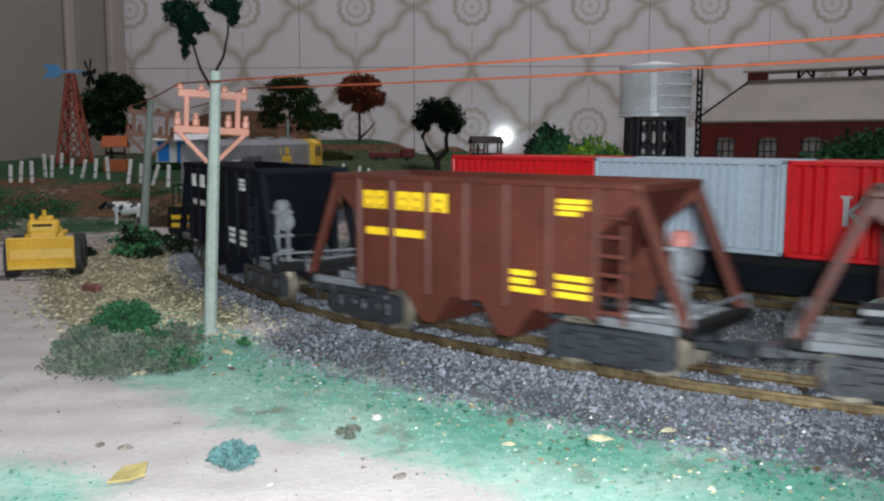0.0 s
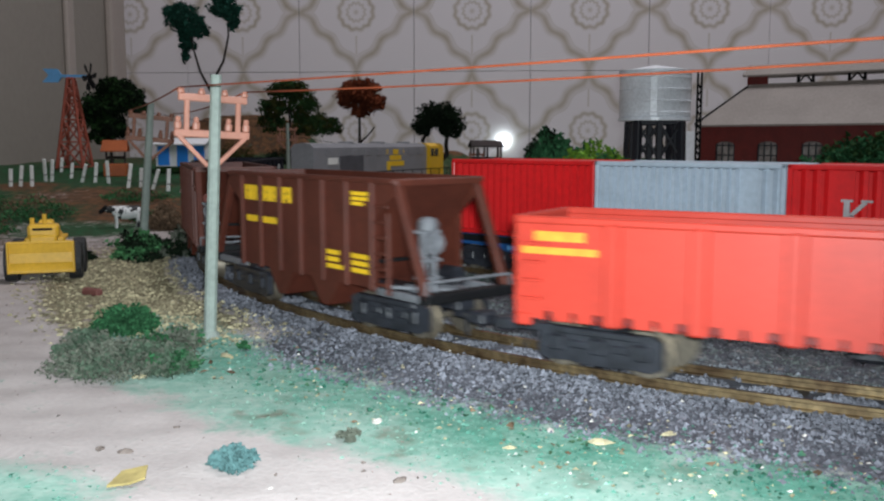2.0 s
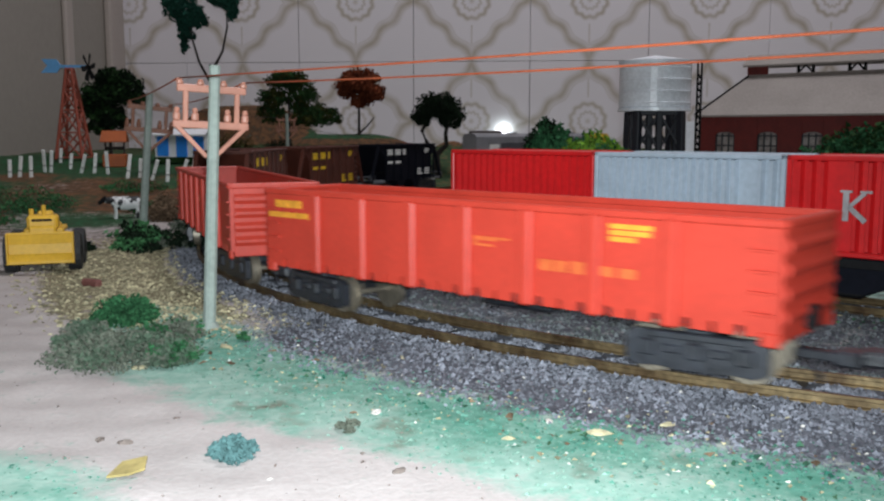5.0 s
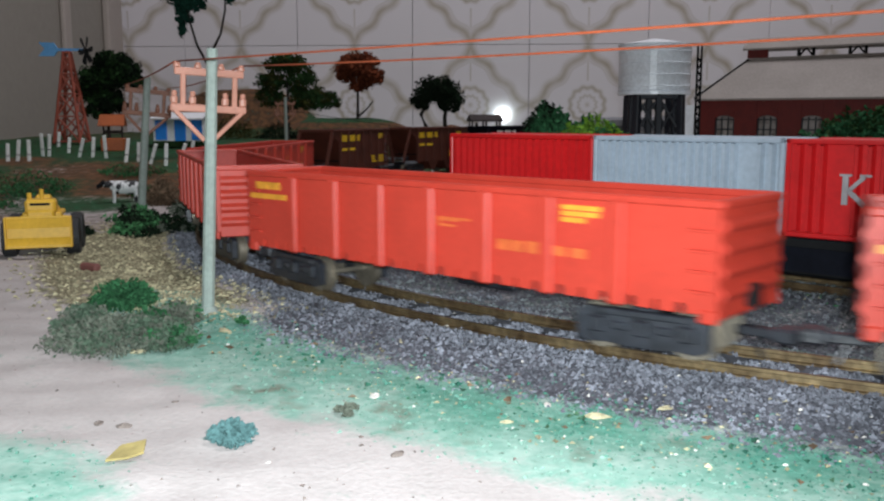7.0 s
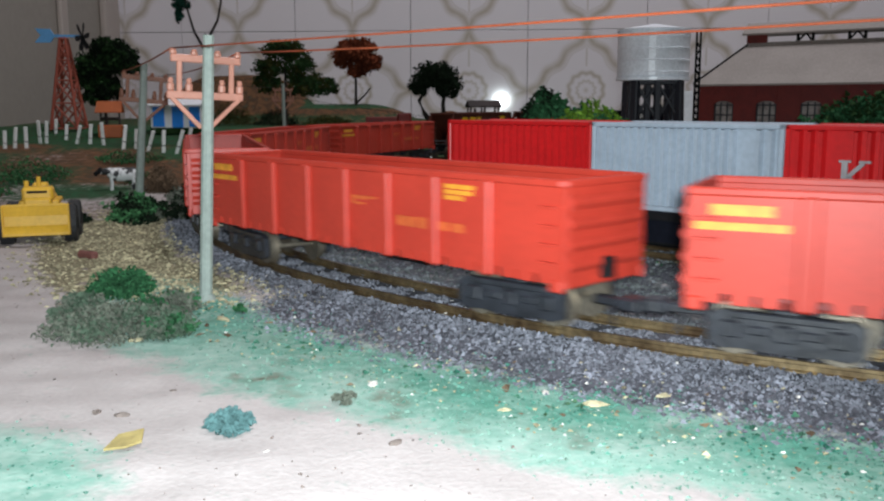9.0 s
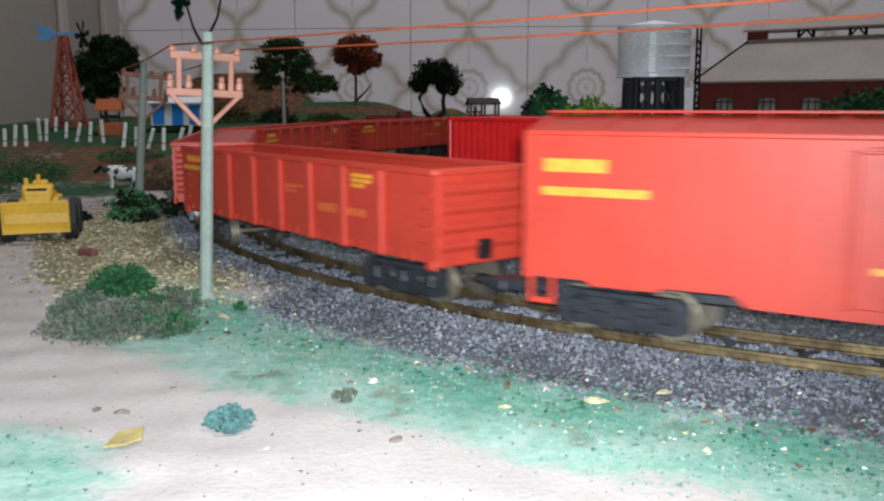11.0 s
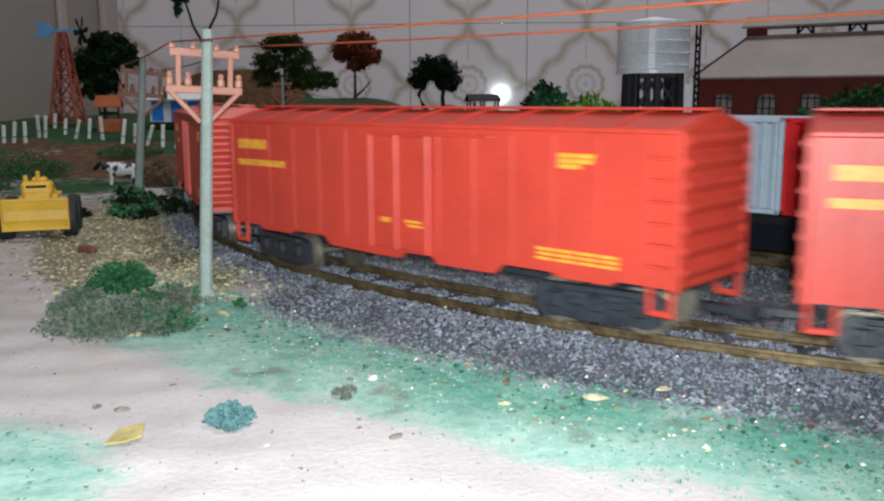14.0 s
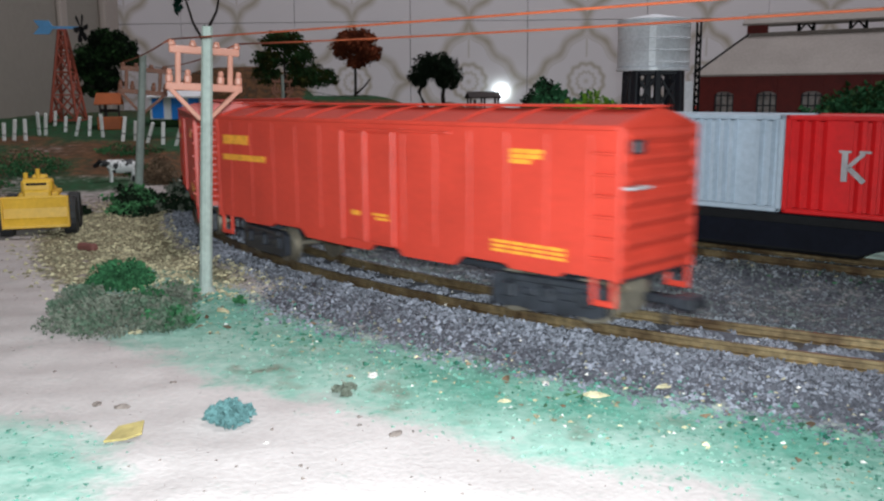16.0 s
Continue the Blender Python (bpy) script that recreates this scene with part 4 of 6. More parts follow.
    part("centre_sill", Shape().box(-L + 0.002, L - 0.002, -0.003, 0.003, 0.0078, 0.0118, 0.0004), GREYFRAME, car)
    for sx in (1, -1):
        coupler(car, sx * (L - 0.0065), sx)
    return car


LOCO_L = 0.236


def locomotive():
    car = thing("diesel_locomotive", "grey diesel locomotive with yellow nose and walkways", "locomotive")
    L, W = LOCO_L / 2, 0.0150
    zd, zt = 0.0180, 0.0515
    hw = 0.0098
    hood = [(-hw, zd), (hw, zd), (hw, zt - 0.0035), (hw - 0.003, zt - 0.0006), (0, zt), (-hw + 0.003, zt - 0.0006), (-hw, zt - 0.0035)]
    part("long_hood", Shape().prism_x(hood, -L + 0.007, 0.072), LOCOGREY, car)
    cw = 0.0132
    cabp = [(-cw, zd), (cw, zd), (cw, zt - 0.003), (cw - 0.005, zt), (-cw + 0.005, zt), (-cw, zt - 0.003)]
    part("cab", Shape().prism_x(cabp, 0.072, 0.091), LOCOYELLOW, car, "yellow driver's cab")
    nose = [(0.091, zd), (0.107, zd), (0.1075, zt - 0.006), (0.1055, zt - 0.002), (0.100, zt - 0.0003), (0.091, zt - 0.0003)]
    part("nose", Shape().prism(nose, -hw, hw), LOCOYELLOW, car, "rounded yellow nose")
    for side in (1, -1):
        for x0, x1 in ((0.074, 0.080), (0.082, 0.089)):
            part("cab_window", Shape().box(x0, x1, *sorted((side * (cw - 0.0002), side * (cw + 0.0002))), zt - 0.012, zt - 0.005, 0.0001), GLASS, car)
        part("walkway", Shape().box(-L + 0.004, L - 0.004, *sorted((side * 0.0095, side * W)), zd - 0.0030, zd, 0.0004), LOCOYELLOW, car, "yellow walkway edge")
        for x in np.linspace(-L + 0.014, L - 0.012, 13):
            part("stanchion", Shape().rod((x, side * (W - 0.0006), zd), (x, side * (W - 0.0006), zd + 0.0105), 0.00042, 6), BLACK, car)
        part("handrail", Shape().rod((-L + 0.014, side * (W - 0.0006), zd + 0.0105), (L - 0.012, side * (W - 0.0006), zd + 0.0105), 0.00042, 6), BLACK, car)
        y = side * (hw + 0.0002)
        f = -side
        # yellow stepped emblem on the hood
        for u0, u1, w0, w1 in ((-0.022, 0.008, 0.0420, 0.0462), (-0.017, 0.003, 0.0372, 0.0412), (-0.022, 0.008, 0.0322, 0.0364), (-0.022, -0.016, 0.0290, 0.0322)):
            mark(car, 0.0200 + u0, 0.0200 + u1, w0, w1, y, YELLOW, "yellow stepped emblem")
        mark(car, -0.075, -0.040, 0.026, 0.042, y, STEELGREY, "lighter grey hood panel")
        mark(car, -0.092, -0.078, 0.0355, 0.0405, y, WHITEMARK, "white running mark")
        for k in range(3):
            mark(car, -L + 0.022, -L + 0.038, zd + 0.0022 + 0.003 * k, zd + 0.0036 + 0.003 * k, y, YELLOW, "yellow warning stripe")
        for x in np.linspace(-0.09, 0.06, 9):
            part("louvre", Shape().box(x - 0.0045, x + 0.0045, *sorted((side * (hw - 0.0003), side * (hw + 0.0004))), zt - 0.010, zt - 0.005, 0.0002), LOCOGREY, car)
    for sx in (1, -1):
        part("pilot", Shape().box(*sorted((sx * (L - 0.004), sx * L)), -W, W, 0.004, zd, 0.0006), BLACK, car)
        for zz in (0.0075, 0.0115):
            part("warning_bar", Shape().box(*sorted((sx * L, sx * (L + 0.0004))), -W + 0.002, -0.003, zz, zz + 0.0022, 0.0001).box(*sorted((sx * L, sx * (L + 0.0004))), 0.003, W - 0.002, zz, zz + 0.0022, 0.0001), LOCOYELLOW, car)
        part("end_rail", Shape().rod((sx * (L - 0.003), -W + 0.002, zd + 0.0105), (sx * (L - 0.003), W - 0.002, zd + 0.0105), 0.00042, 6).rod((sx * (L - 0.003), -W + 0.002, zd), (sx * (L - 0.003), -W + 0.002, zd + 0.0105), 0.00042, 6).rod((sx * (L - 0.003), W - 0.002, zd), (sx * (L - 0.003), W - 0.002, zd + 0.0105), 0.00042, 6), BLACK, car)
    for x in (-0.05, 0.0, 0.045):
        part("roof_fan", Shape().lathe([(0.0062, 0), (0.0062, 0.0012), (0.0045, 0.0015), (0.001, 0.0015)], 14, (x, 0, zt - 0.0003)), LOCOGREY, car)
    part("headlight", Shape().rod((0.1068, 0, zt - 0.010), (0.1085, 0, zt - 0.010), 0.0018, 12), WHITEMARK, car)
    part("underframe", Shape().box(-L + 0.006, L - 0.006, -0.013, 0.013, 0.0110, zd - 0.0030, 0.0005), BLACK, car)
    part("fuel_tank", Shape().box(-0.032, 0.032, -0.0135, 0.0135, 0.0035, 0.0120, 0.0025), BLACK, car)
    for sx in (1, -1):
        coupler(car, sx * (L - 0.002), sx)
    return car


def couple(car, middle, spacing, wheels=2, base=0.021):
    sets, bogies = [], []
    for sx in (1, -1):
        b, w = bogie(car, sx * spacing / 2, wheels, base)
        bogies.append(b)
        sets += w
    TRAIN.append((car, middle, spacing, bogies, sets))


PITCH = 0.1834
wagon_rng = random.Random(5)
for n in range(5):
    couple(gondola(wagon_rng), -0.0809 - n * PITCH - 0.0014, 0.118)
for n in range(3):
    couple(boxcar(wagon_rng, n == 2), -0.0806 - 5 * PITCH - n * 0.1815 - 0.0008, 0.114)
couple(hopper(BROWN, YELLOW, "oxide brown ore hopper wagon with yellow lettering", "brown hopper wagons"), 0.0822, 0.077)
couple(hopper(BROWN, YELLOW, "oxide brown ore hopper wagon with yellow lettering", "brown hopper wagons", CAPPINK), 0.0822 + 0.1378, 0.077)
couple(hopper(NAVY, WHITEMARK, "blue-black ore hopper wagon with white lettering", "dark hopper wagon"), 0.0822 + 0.2746, 0.077)
couple(locomotive(), 0.7177 + 0.0060 - LOCO_L / 2, 0.138, 3, 0.040)


# ---- container wagon on the siding ----
def container(at, paint, label, ribs, letter=False):
    c = thing("shipping_container", label, "shipping container", at, group="containers on the flat wagon")
    L, W, H = 0.0698, 0.028, 0.030
    part("core", Shape().box(-L / 2 + 0.0006, L / 2 - 0.0006, -W / 2 + 0.0017, W / 2 - 0.0017, 0.0006, H - 0.0008, 0.0003), paint, c)
    for side in (1, -1):
        y = side * (W / 2 - 0.0006)
        for x0, x1, z0, z1 in ((-L / 2, L / 2, 0, 0.0016), (-L / 2, L / 2, H - 0.0016, H), (-L / 2, -L / 2 + 0.0016, 0, H), (L / 2 - 0.0016, L / 2, 0, H)):
            part("edge_rail", Shape().box(x0, x1, y - 0.0006, y + 0.0006, z0, z1, 0.0003), paint, c)
        for x, w in ribs:
            ya, yb = side * (W / 2 - 0.0017), side * (W / 2 + 0.0001)
            q = w * 0.42
            part("corrugation", Shape().add([(x - w, ya, 0.0016), (x + w, ya, 0.0016), (x + q, yb, 0.0020), (x - q, yb, 0.0020), (x - w, ya, H - 0.0015), (x + w, ya, H - 0.0015), (x + q, yb, H - 0.0020), (x - q, yb, H - 0.0020)],
                                            [[0, 1, 2, 3], [7, 6, 5, 4], [3, 2, 6, 7], [0, 3, 7, 4], [2, 1, 5, 6], [1, 0, 4, 5]]), paint, c)
    for sx in (1, -1):
        for k in range(2):
            part("end_door", Shape().box(*sorted((sx * (L / 2 - 0.0008), sx * (L / 2)))
                                         , -W / 2 + 0.001 + k * (W / 2), -0.0005 + k * (W / 2), 0.001, H - 0.001, 0.0003), paint, c)
    part("roof_sheet", Shape().box(-L / 2 + 0.001, L / 2 - 0.001, -W / 2 + 0.001, W / 2 - 0.001, H - 0.001, H - 0.0003, 0.0002), paint, c)
    if letter:
        y = -W / 2 - 0.0002
        for a, b, w in (((-0.0165, 0.0108), (-0.0165, 0.0192), 0.0017), ((-0.0155, 0.015), (-0.0112, 0.0192), 0.0012), ((-0.0155, 0.015), (-0.0108, 0.0108), 0.0015)):
            dx, dz = b[0] - a[0], b[1] - a[1]
            q = math.hypot(dx, dz)
            nx, nz = -dz / q * w / 2, dx / q * w / 2
            part("emblem", Shape().prism([(a[0] + nx, a[1] + nz), (b[0] + nx, b[1] + nz), (b[0] - nx, b[1] - nz), (a[0] - nx, a[1] - nz)], y - 0.0004, y + 0.0002), GREYMARK, c, "faded grey emblem bar")
        for x0, x1 in ((-0.0182, -0.0148), (-0.0125, -0.0092)):
            part("emblem", Shape().prism([(x0, 0.0192), (x1, 0.0192), (x1, 0.0199), (x0, 0.0199)], y - 0.0004, y + 0.0002), GREYMARK, c)
    return c


def container_wagon():
    ang = math.atan2(SIDE_DIR[1], SIDE_DIR[0])
    mid = SIDE_MID + SIDE_DIR * (-0.035)
    m = Matrix.Translation((mid[0], mid[1], 0)) @ Matrix.Rotation(ang, 4, "Z")
    car = thing("flat_wagon", "blue and black container flat wagon on the siding", "railway wagon", m)
    L, W = 0.112, 0.0142
    part("deck", Shape().box(-L, L, -W, W, 0.0118, 0.0150, 0.0004), BLACK, car)
    for side in (1, -1):
        blue = [(-L, 0.0150), (-L, 0.0110), (-0.080, 0.0105), (-0.060, 0.0045), (-0.014, 0.0045), (-0.014, 0.0150)]
        dark = [(-0.014, 0.0150), (-0.014, 0.0045), (0.060, 0.0045), (0.080, 0.0105), (L, 0.0110), (L, 0.0150)]
        ys = sorted((side * (W - 0.0016), side * (W - 0.0002)))
        part("side_sill", Shape().prism(blue, *ys), BLUE, car, "blue side sill")
        part("side_sill", Shape().prism(dark, *ys), NAVY, car, "black side sill")
        ys = sorted((side * (W - 0.0002), side * (W + 0.0001)))
        for k in range(3):
            x = -0.0400 + 0.0046 * k
            part("marking", Shape().prism([(x, 0.0080), (x + 0.0040, 0.0102), (x, 0.0124)], *ys), YELLOW, car, "yellow arrow mark")
        for x0, x1 in ((-0.075, -0.052), (-0.024, -0.018)):
            part("marking", Shape().prism([(x0, 0.0098), (x1, 0.0098), (x1, 0.0114), (x0, 0.0114)], *ys), SKYBLUE, car, "pale lettering bar")
    part("underframe", Shape().box(-L + 0.002, L - 0.002, -0.006, 0.006, 0.0070, 0.0118, 0.0005).box(-0.06, 0.06, -0.0135, 0.0135, 0.0030, 0.0105, 0.001), BLACK, car)
    for sx in (1, -1):
        bogie(car, sx * 0.085)
        coupler(car, sx * (L - 0.002), sx)
    fine = [(x, 0.0014) for x in np.linspace(-0.0315, 0.0315, 20)]
    plain = [(x, 0.0013) for x in np.linspace(-0.0310, 0.0180, 17)] + [(0.0268, 0.0013), (0.0305, 0.0013)]
    wide = [(-0.031, 0.0012), (-0.0275, 0.0012), (-0.024, 0.0012)] + [(x, 0.0012) for x in np.linspace(-0.0140, 0.0310, 13)]
    up = Matrix.Translation((0, 0, 0.0152))
    container(m @ Matrix.Translation((-0.0702, 0, 0.0152)), BOXRED, "bright red corrugated shipping container on the flat wagon", fine)
    container(m @ up, BOXGREY, "pale grey corrugated shipping container on the flat wagon", plain)
    container(m @ Matrix.Translation((0.0702, 0, 0.0152)), BOXRED, "red ribbed shipping container with faded emblem", wide, True)


container_wagon()

# ---- telegraph poles ----


def telegraph_pole(x, y, h, lean, arm_mat, label, s=1.0, turn=0.0, gz=None, post_mat=POLE):
    z0 = ground_z(x, y) if gz is None else gz
    m = Matrix.Translation((x, y, z0 - 0.001)) @ Matrix.Rotation(math.radians(lean), 4, "Y") @ Matrix.Rotation(math.radians(turn), 4, "Z")
    p = thing("telegraph_pole", label, "telegraph pole", m, group="telegraph poles")
    w = 0.0020 * s
    post = Shape().lathe([(w, 0), (w * 0.98, h * 0.02), (w * 0.9, h * 0.6), (w * 0.8, h)], 10)
    part("post", post, post_mat, p)
    part("foot", Shape().lathe([(w * 2.0, 0), (w * 1.7, 0.001), (w * 1.05, 0.0028)], 12), post_mat, p)
    front = w * 0.95 + 0.0012 * s
    tops = []
    for z, half, pins, tall in ((h - 0.0068 * s, 0.0102 * s, (-0.0094, -0.0034, 0.0034, 0.0094), 0.45), (h - 0.0172 * s, 0.0112 * s, (-0.0101, -0.0048, 0.0048, 0.0101), 1.0)):
        arm = part("crossarm", Shape().box(-half, half, front - 0.0012 * s, front, z - 0.0011 * s, z + 0.0011 * s, 0.0003), arm_mat, p, "salmon plastic crossarm")
        for px in pins:
            px *= s
            part("insulator", Shape().lathe([(0.0006 * s, 0), (0.0011 * s, 0.0004 * tall * s), (0.0011 * s, 0.0020 * tall * s), (0.0007 * s, 0.0024 * tall * s), (0.0009 * s, 0.0030 * tall * s), (0.0006 * s, 0.0038 * tall * s)], 8, (px, front - 0.0006 * s, z + 0.0010 * s)), arm_mat, arm)
    for sx in (1, -1):
        part("upright", Shape().box(*sorted((sx * 0.0068 * s, sx * 0.0084 * s)), front - 0.0011 * s, front - 0.0001 * s, h - 0.0172 * s, h - 0.0068 * s, 0.0003), arm_mat, p)
        part("brace", Shape().bar((sx * 0.0100 * s, front - 0.0006 * s, h - 0.0178 * s), (sx * 0.0012 * s, front - 0.0006 * s, h - 0.0265 * s), 0.0013 * s), arm_mat, p)
    return m, h, s


POLES = [telegraph_pole(-0.0698, 0.2660, 0.0785, 3.1, ARM, "pale telegraph pole with salmon crossarms beside the track", 1.0, 30),
         telegraph_pole(-0.1722, 0.5163, 0.0815, 5.4, ARMFAR, "telegraph pole with brown crossarms among shrubs", 1.2, 8),
         telegraph_pole(-0.1425, 0.8400, 0.0660, 0.0, ARMFAR, "telegraph pole with brown crossarms before the trees", 0.9, 20),
         telegraph_pole(0.0403, 1.0200, 0.0490, 0.0, ARMFAR, "dark telegraph pole behind the track", 1.0, 30, post_mat=DARKPOLE),
         telegraph_pole(0.1430, 0.0400, 0.0755, 0.0, ARM, "pale telegraph pole with salmon crossarms beside the track", 1.0, 30),
         telegraph_pole(0.4000, 0.9800, 0.0660, 0.0, ARMFAR, "dark telegraph pole behind the station", 0.9, 0, post_mat=DARKPOLE)]


def wire(a, b, u0, u1, low0, low1, mat, r, sag):
    (m0, h0, s0), (m1, h1, s1) = POLES[a], POLES[b]
    p = m0 @ Vector((u0 * s0, 0.0030 * s0, h0 - (0.0136 if low0 else 0.0042) * s0))
    q = m1 @ Vector((u1 * s1, 0.0030 * s1, h1 - (0.0136 if low1 else 0.0042) * s1))
    pts = [p.lerp(q, i / 10) - Vector((0, 0, sag * 4 * (i / 10) * (1 - i / 10))) for i in range(11)]
    thing("telegraph_wire", "orange thread strung between telegraph poles" if mat is THREAD else "thin dark wire strung between far telegraph poles", "wire", group="telegraph wires", shape=Shape().tube(pts, [r] * 11, 6), mat=mat, smooth=True)


wire(4, 0, -0.0098, -0.0098, False, False, THREAD, 0.00025, 0.0004)
wire(4, 0, 0.0098, 0.0098, False, False, THREAD, 0.00025, 0.0014)
wire(0, 1, -0.0098, -0.0098, False, False, THREAD, 0.00026, 0.001)
wire(0, 1, 0.0098, 0.0098, False, False, THREAD, 0.00026, 0.0016)
wire(1, 2, -0.0078, -0.0078, False, False, BLACK, 0.00022, 0.002)
wire(2, 3, 0.0078, -0.0078, True, True, BLACK, 0.00024, 0.0015)
wire(3, 5, 0.0078, -0.0078, True, True, BLACK, 0.00024, 0.0025)

# ---- trees, bushes and shrubs ----


def tree(name, label, x, y, z, height, limbs, clumps, mat, seed, leaf=0.0016, trunk=0.0018, dens=1.0, group="", second=None):
    """limbs: chains of points from the base; clumps: x, y, z, rx, ry, rz, leaves, relative to the base."""
    rng = random.Random(seed)
    t = thing(name, label, "tree", Matrix.Translation((x, y, z - 0.001)), group=group)
    sh = Shape()
    for chain in limbs:
        n = len(chain)
        r0 = trunk * chain[0][3]
        sh.tube([Vector(c[:3]) for c in chain], [trunk * c[3] for c in chain], 7)
    part("trunk", sh, BARK, t, "dark twisted trunk and limbs")
    crown, other = Shape(), Shape()
    for cx, cy, cz, rx, ry, rz, count in clumps:
        for _ in range(int(count * dens / 26)):
            while True:
                u = Vector([rng.uniform(-1, 1) for _ in range(3)])
                if u.length < 1:
                    break
            c = (cx + u[0] * rx, cy + u[1] * ry, cz + u[2] * rz)
            k = rng.uniform(0.16, 0.34)
            (other if second and rng.random() < 0.4 else crown).leaves(rng, c, (rx * k + leaf, ry * k + leaf, rz * k + leaf), 26, leaf)
    part("crown", crown, mat, t)
    if second:
        part("crown", other, second, t)
    return t


def bush(name, label, x, y, rx, rz, mat, seed, count=700, leaf=0.0011, second=None, ry=None, z=None, cat="shrub"):
    rng = random.Random(seed)
    z = ground_z(x, y) if z is None else z
    ry = ry or rx
    sh, other = Shape(), Shape()
    for _ in range(max(8, count // 22)):
        a, q = rng.uniform(0, 6.28), math.sqrt(rng.random())
        hh = rng.random() * (1 - q * q * 0.8)
        c = (rx * 0.85 * q * math.cos(a), ry * 0.85 * q * math.sin(a), rz * hh * 0.85 + 0.0005)
        (other if second and rng.random() < 0.35 else sh).leaves(rng, c, (rx * 0.30, ry * 0.30, rz * 0.24), 22, leaf)
    if not second:
        return thing(name, label, cat, Matrix.Translation((x, y, z)), shape=sh, mat=mat)
    t = thing(name, label, cat, Matrix.Translation((x, y, z)))
    part("clump", sh, mat, t)
    part("clump", other, second, t)
    return t


# tall forked tree with drooping teal fronds
tz = ground_z(-0.2141, 0.85)
tree("tall_tree", "tall forked tree with drooping dark teal fronds", -0.2141, 0.85, tz, 0.18,
     [[(0, 0, 0, 1.2), (0.001, 0, 0.05, 1.0), (0.002, 0, 0.098 - tz, 0.9), (0.000, 0, 0.116 - tz, 0.7)],
      [(0.002, 0, 0.095 - tz, 0.8), (-0.010, 0, 0.118 - tz, 0.65), (-0.016, 0, 0.140 - tz, 0.5), (-0.020, 0, 0.165 - tz, 0.35)],
      [(0.002, 0, 0.110 - tz, 0.8), (0.012, 0, 0.128 - tz, 0.6), (0.017, 0, 0.150 - tz, 0.5), (0.016, 0, 0.172 - tz, 0.35)]],
     [(-0.022, 0, 0.167 - tz, 0.017, 0.012, 0.012, 900), (-0.033, 0, 0.172 - tz, 0.010, 0.010, 0.004, 250), (-0.021, 0, 0.148 - tz, 0.007, 0.006, 0.013, 420), (-0.024, 0, 0.132 - tz, 0.003, 0.003, 0.008, 120), (-0.010, 0, 0.156 - tz, 0.007, 0.006, 0.010, 260),
      (0.016, 0, 0.176 - tz, 0.014, 0.010, 0.010, 700), (0.022, 0, 0.166 - tz, 0.006, 0.006, 0.010, 220)], LEAFTEAL, 3, leaf=0.0017, dens=1.6)
tree("broad_tree", "broad dark green tree behind the windmill", -0.386, 1.06, ground_z(-0.386, 1.06), 0.1,
     [[(0, 0, 0, 1.3), (0, 0, 0.04, 1.0), (0.004, 0, 0.06, 0.8)], [(0, 0, 0.035, 0.8), (-0.014, 0, 0.06, 0.6)], [(0, 0, 0.04, 0.8), (0.014, 0, 0.07, 0.6)]],
     [(0.008, 0, 0.089, 0.020, 0.016, 0.012, 1500), (0.024, 0, 0.078, 0.016, 0.014, 0.014, 1100), (0.036, 0, 0.068, 0.010, 0.010, 0.010, 500), (0.006, 0, 0.070, 0.018, 0.015, 0.012, 900), (-0.016, 0, 0.074, 0.014, 0.012, 0.012, 900),
      (-0.024, 0, 0.062, 0.012, 0.012, 0.012, 700), (-0.008, 0, 0.052, 0.018, 0.014, 0.012, 900), (0.010, 0, 0.044, 0.014, 0.012, 0.012, 700), (-0.010, 0, 0.036, 0.016, 0.012, 0.010, 600)], LEAFDARK, 11, leaf=0.0017, dens=1.9, second=LEAFGREEN)
tree("leafy_tree", "green tree with spreading flat crown on the hill", -0.1845, 1.10, ground_z(-0.1845, 1.10), 0.1,
     [[(0, 0, 0, 1.1), (0.001, 0, 0.05, 0.9), (0, 0, 0.075, 0.6)], [(0, 0, 0.035, 0.7), (-0.018, 0, 0.06, 0.5)], [(0, 0, 0.03, 0.7), (0.020, 0, 0.05, 0.5)]],
     [(-0.001, 0, 0.094, 0.025, 0.018, 0.007, 900), (-0.016, 0, 0.070, 0.020, 0.016, 0.009, 800), (0.018, 0, 0.074, 0.018, 0.016, 0.016, 900), (0.030, 0, 0.050, 0.020, 0.014, 0.013, 800), (0.050, 0, 0.048, 0.014, 0.010, 0.010, 420), (0.016, 0, 0.052, 0.014, 0.012, 0.014, 600), (-0.020, 0, 0.052, 0.016, 0.012, 0.012, 600), (-0.002, 0, 0.086, 0.022, 0.014, 0.010, 600)], LEAFGREEN, 12, leaf=0.0017, second=LEAFOLIVE, dens=1.7)
tree("rust_tree", "rust brown autumn tree on the grassy hill", -0.1090, 1.20, ground_z(-0.1090, 1.20), 0.1,
     [[(0, 0, 0, 1.2), (0.0005, 0, 0.03, 0.95), (0, 0, 0.055, 0.6)], [(0.001, 0, 0.004, 0.9), (0.012, 0, 0.014, 0.6), (0.020, 0, 0.024, 0.4)]],
     [(0, 0, 0.072, 0.026, 0.020, 0.013, 1500), (-0.014, 0, 0.060, 0.016, 0.014, 0.011, 600), (0.017, 0, 0.056, 0.016, 0.014, 0.013, 700), (0.002, 0, 0.046, 0.012, 0.010, 0.008, 300)], LEAFRUST, 13, leaf=0.0020, dens=1.9)
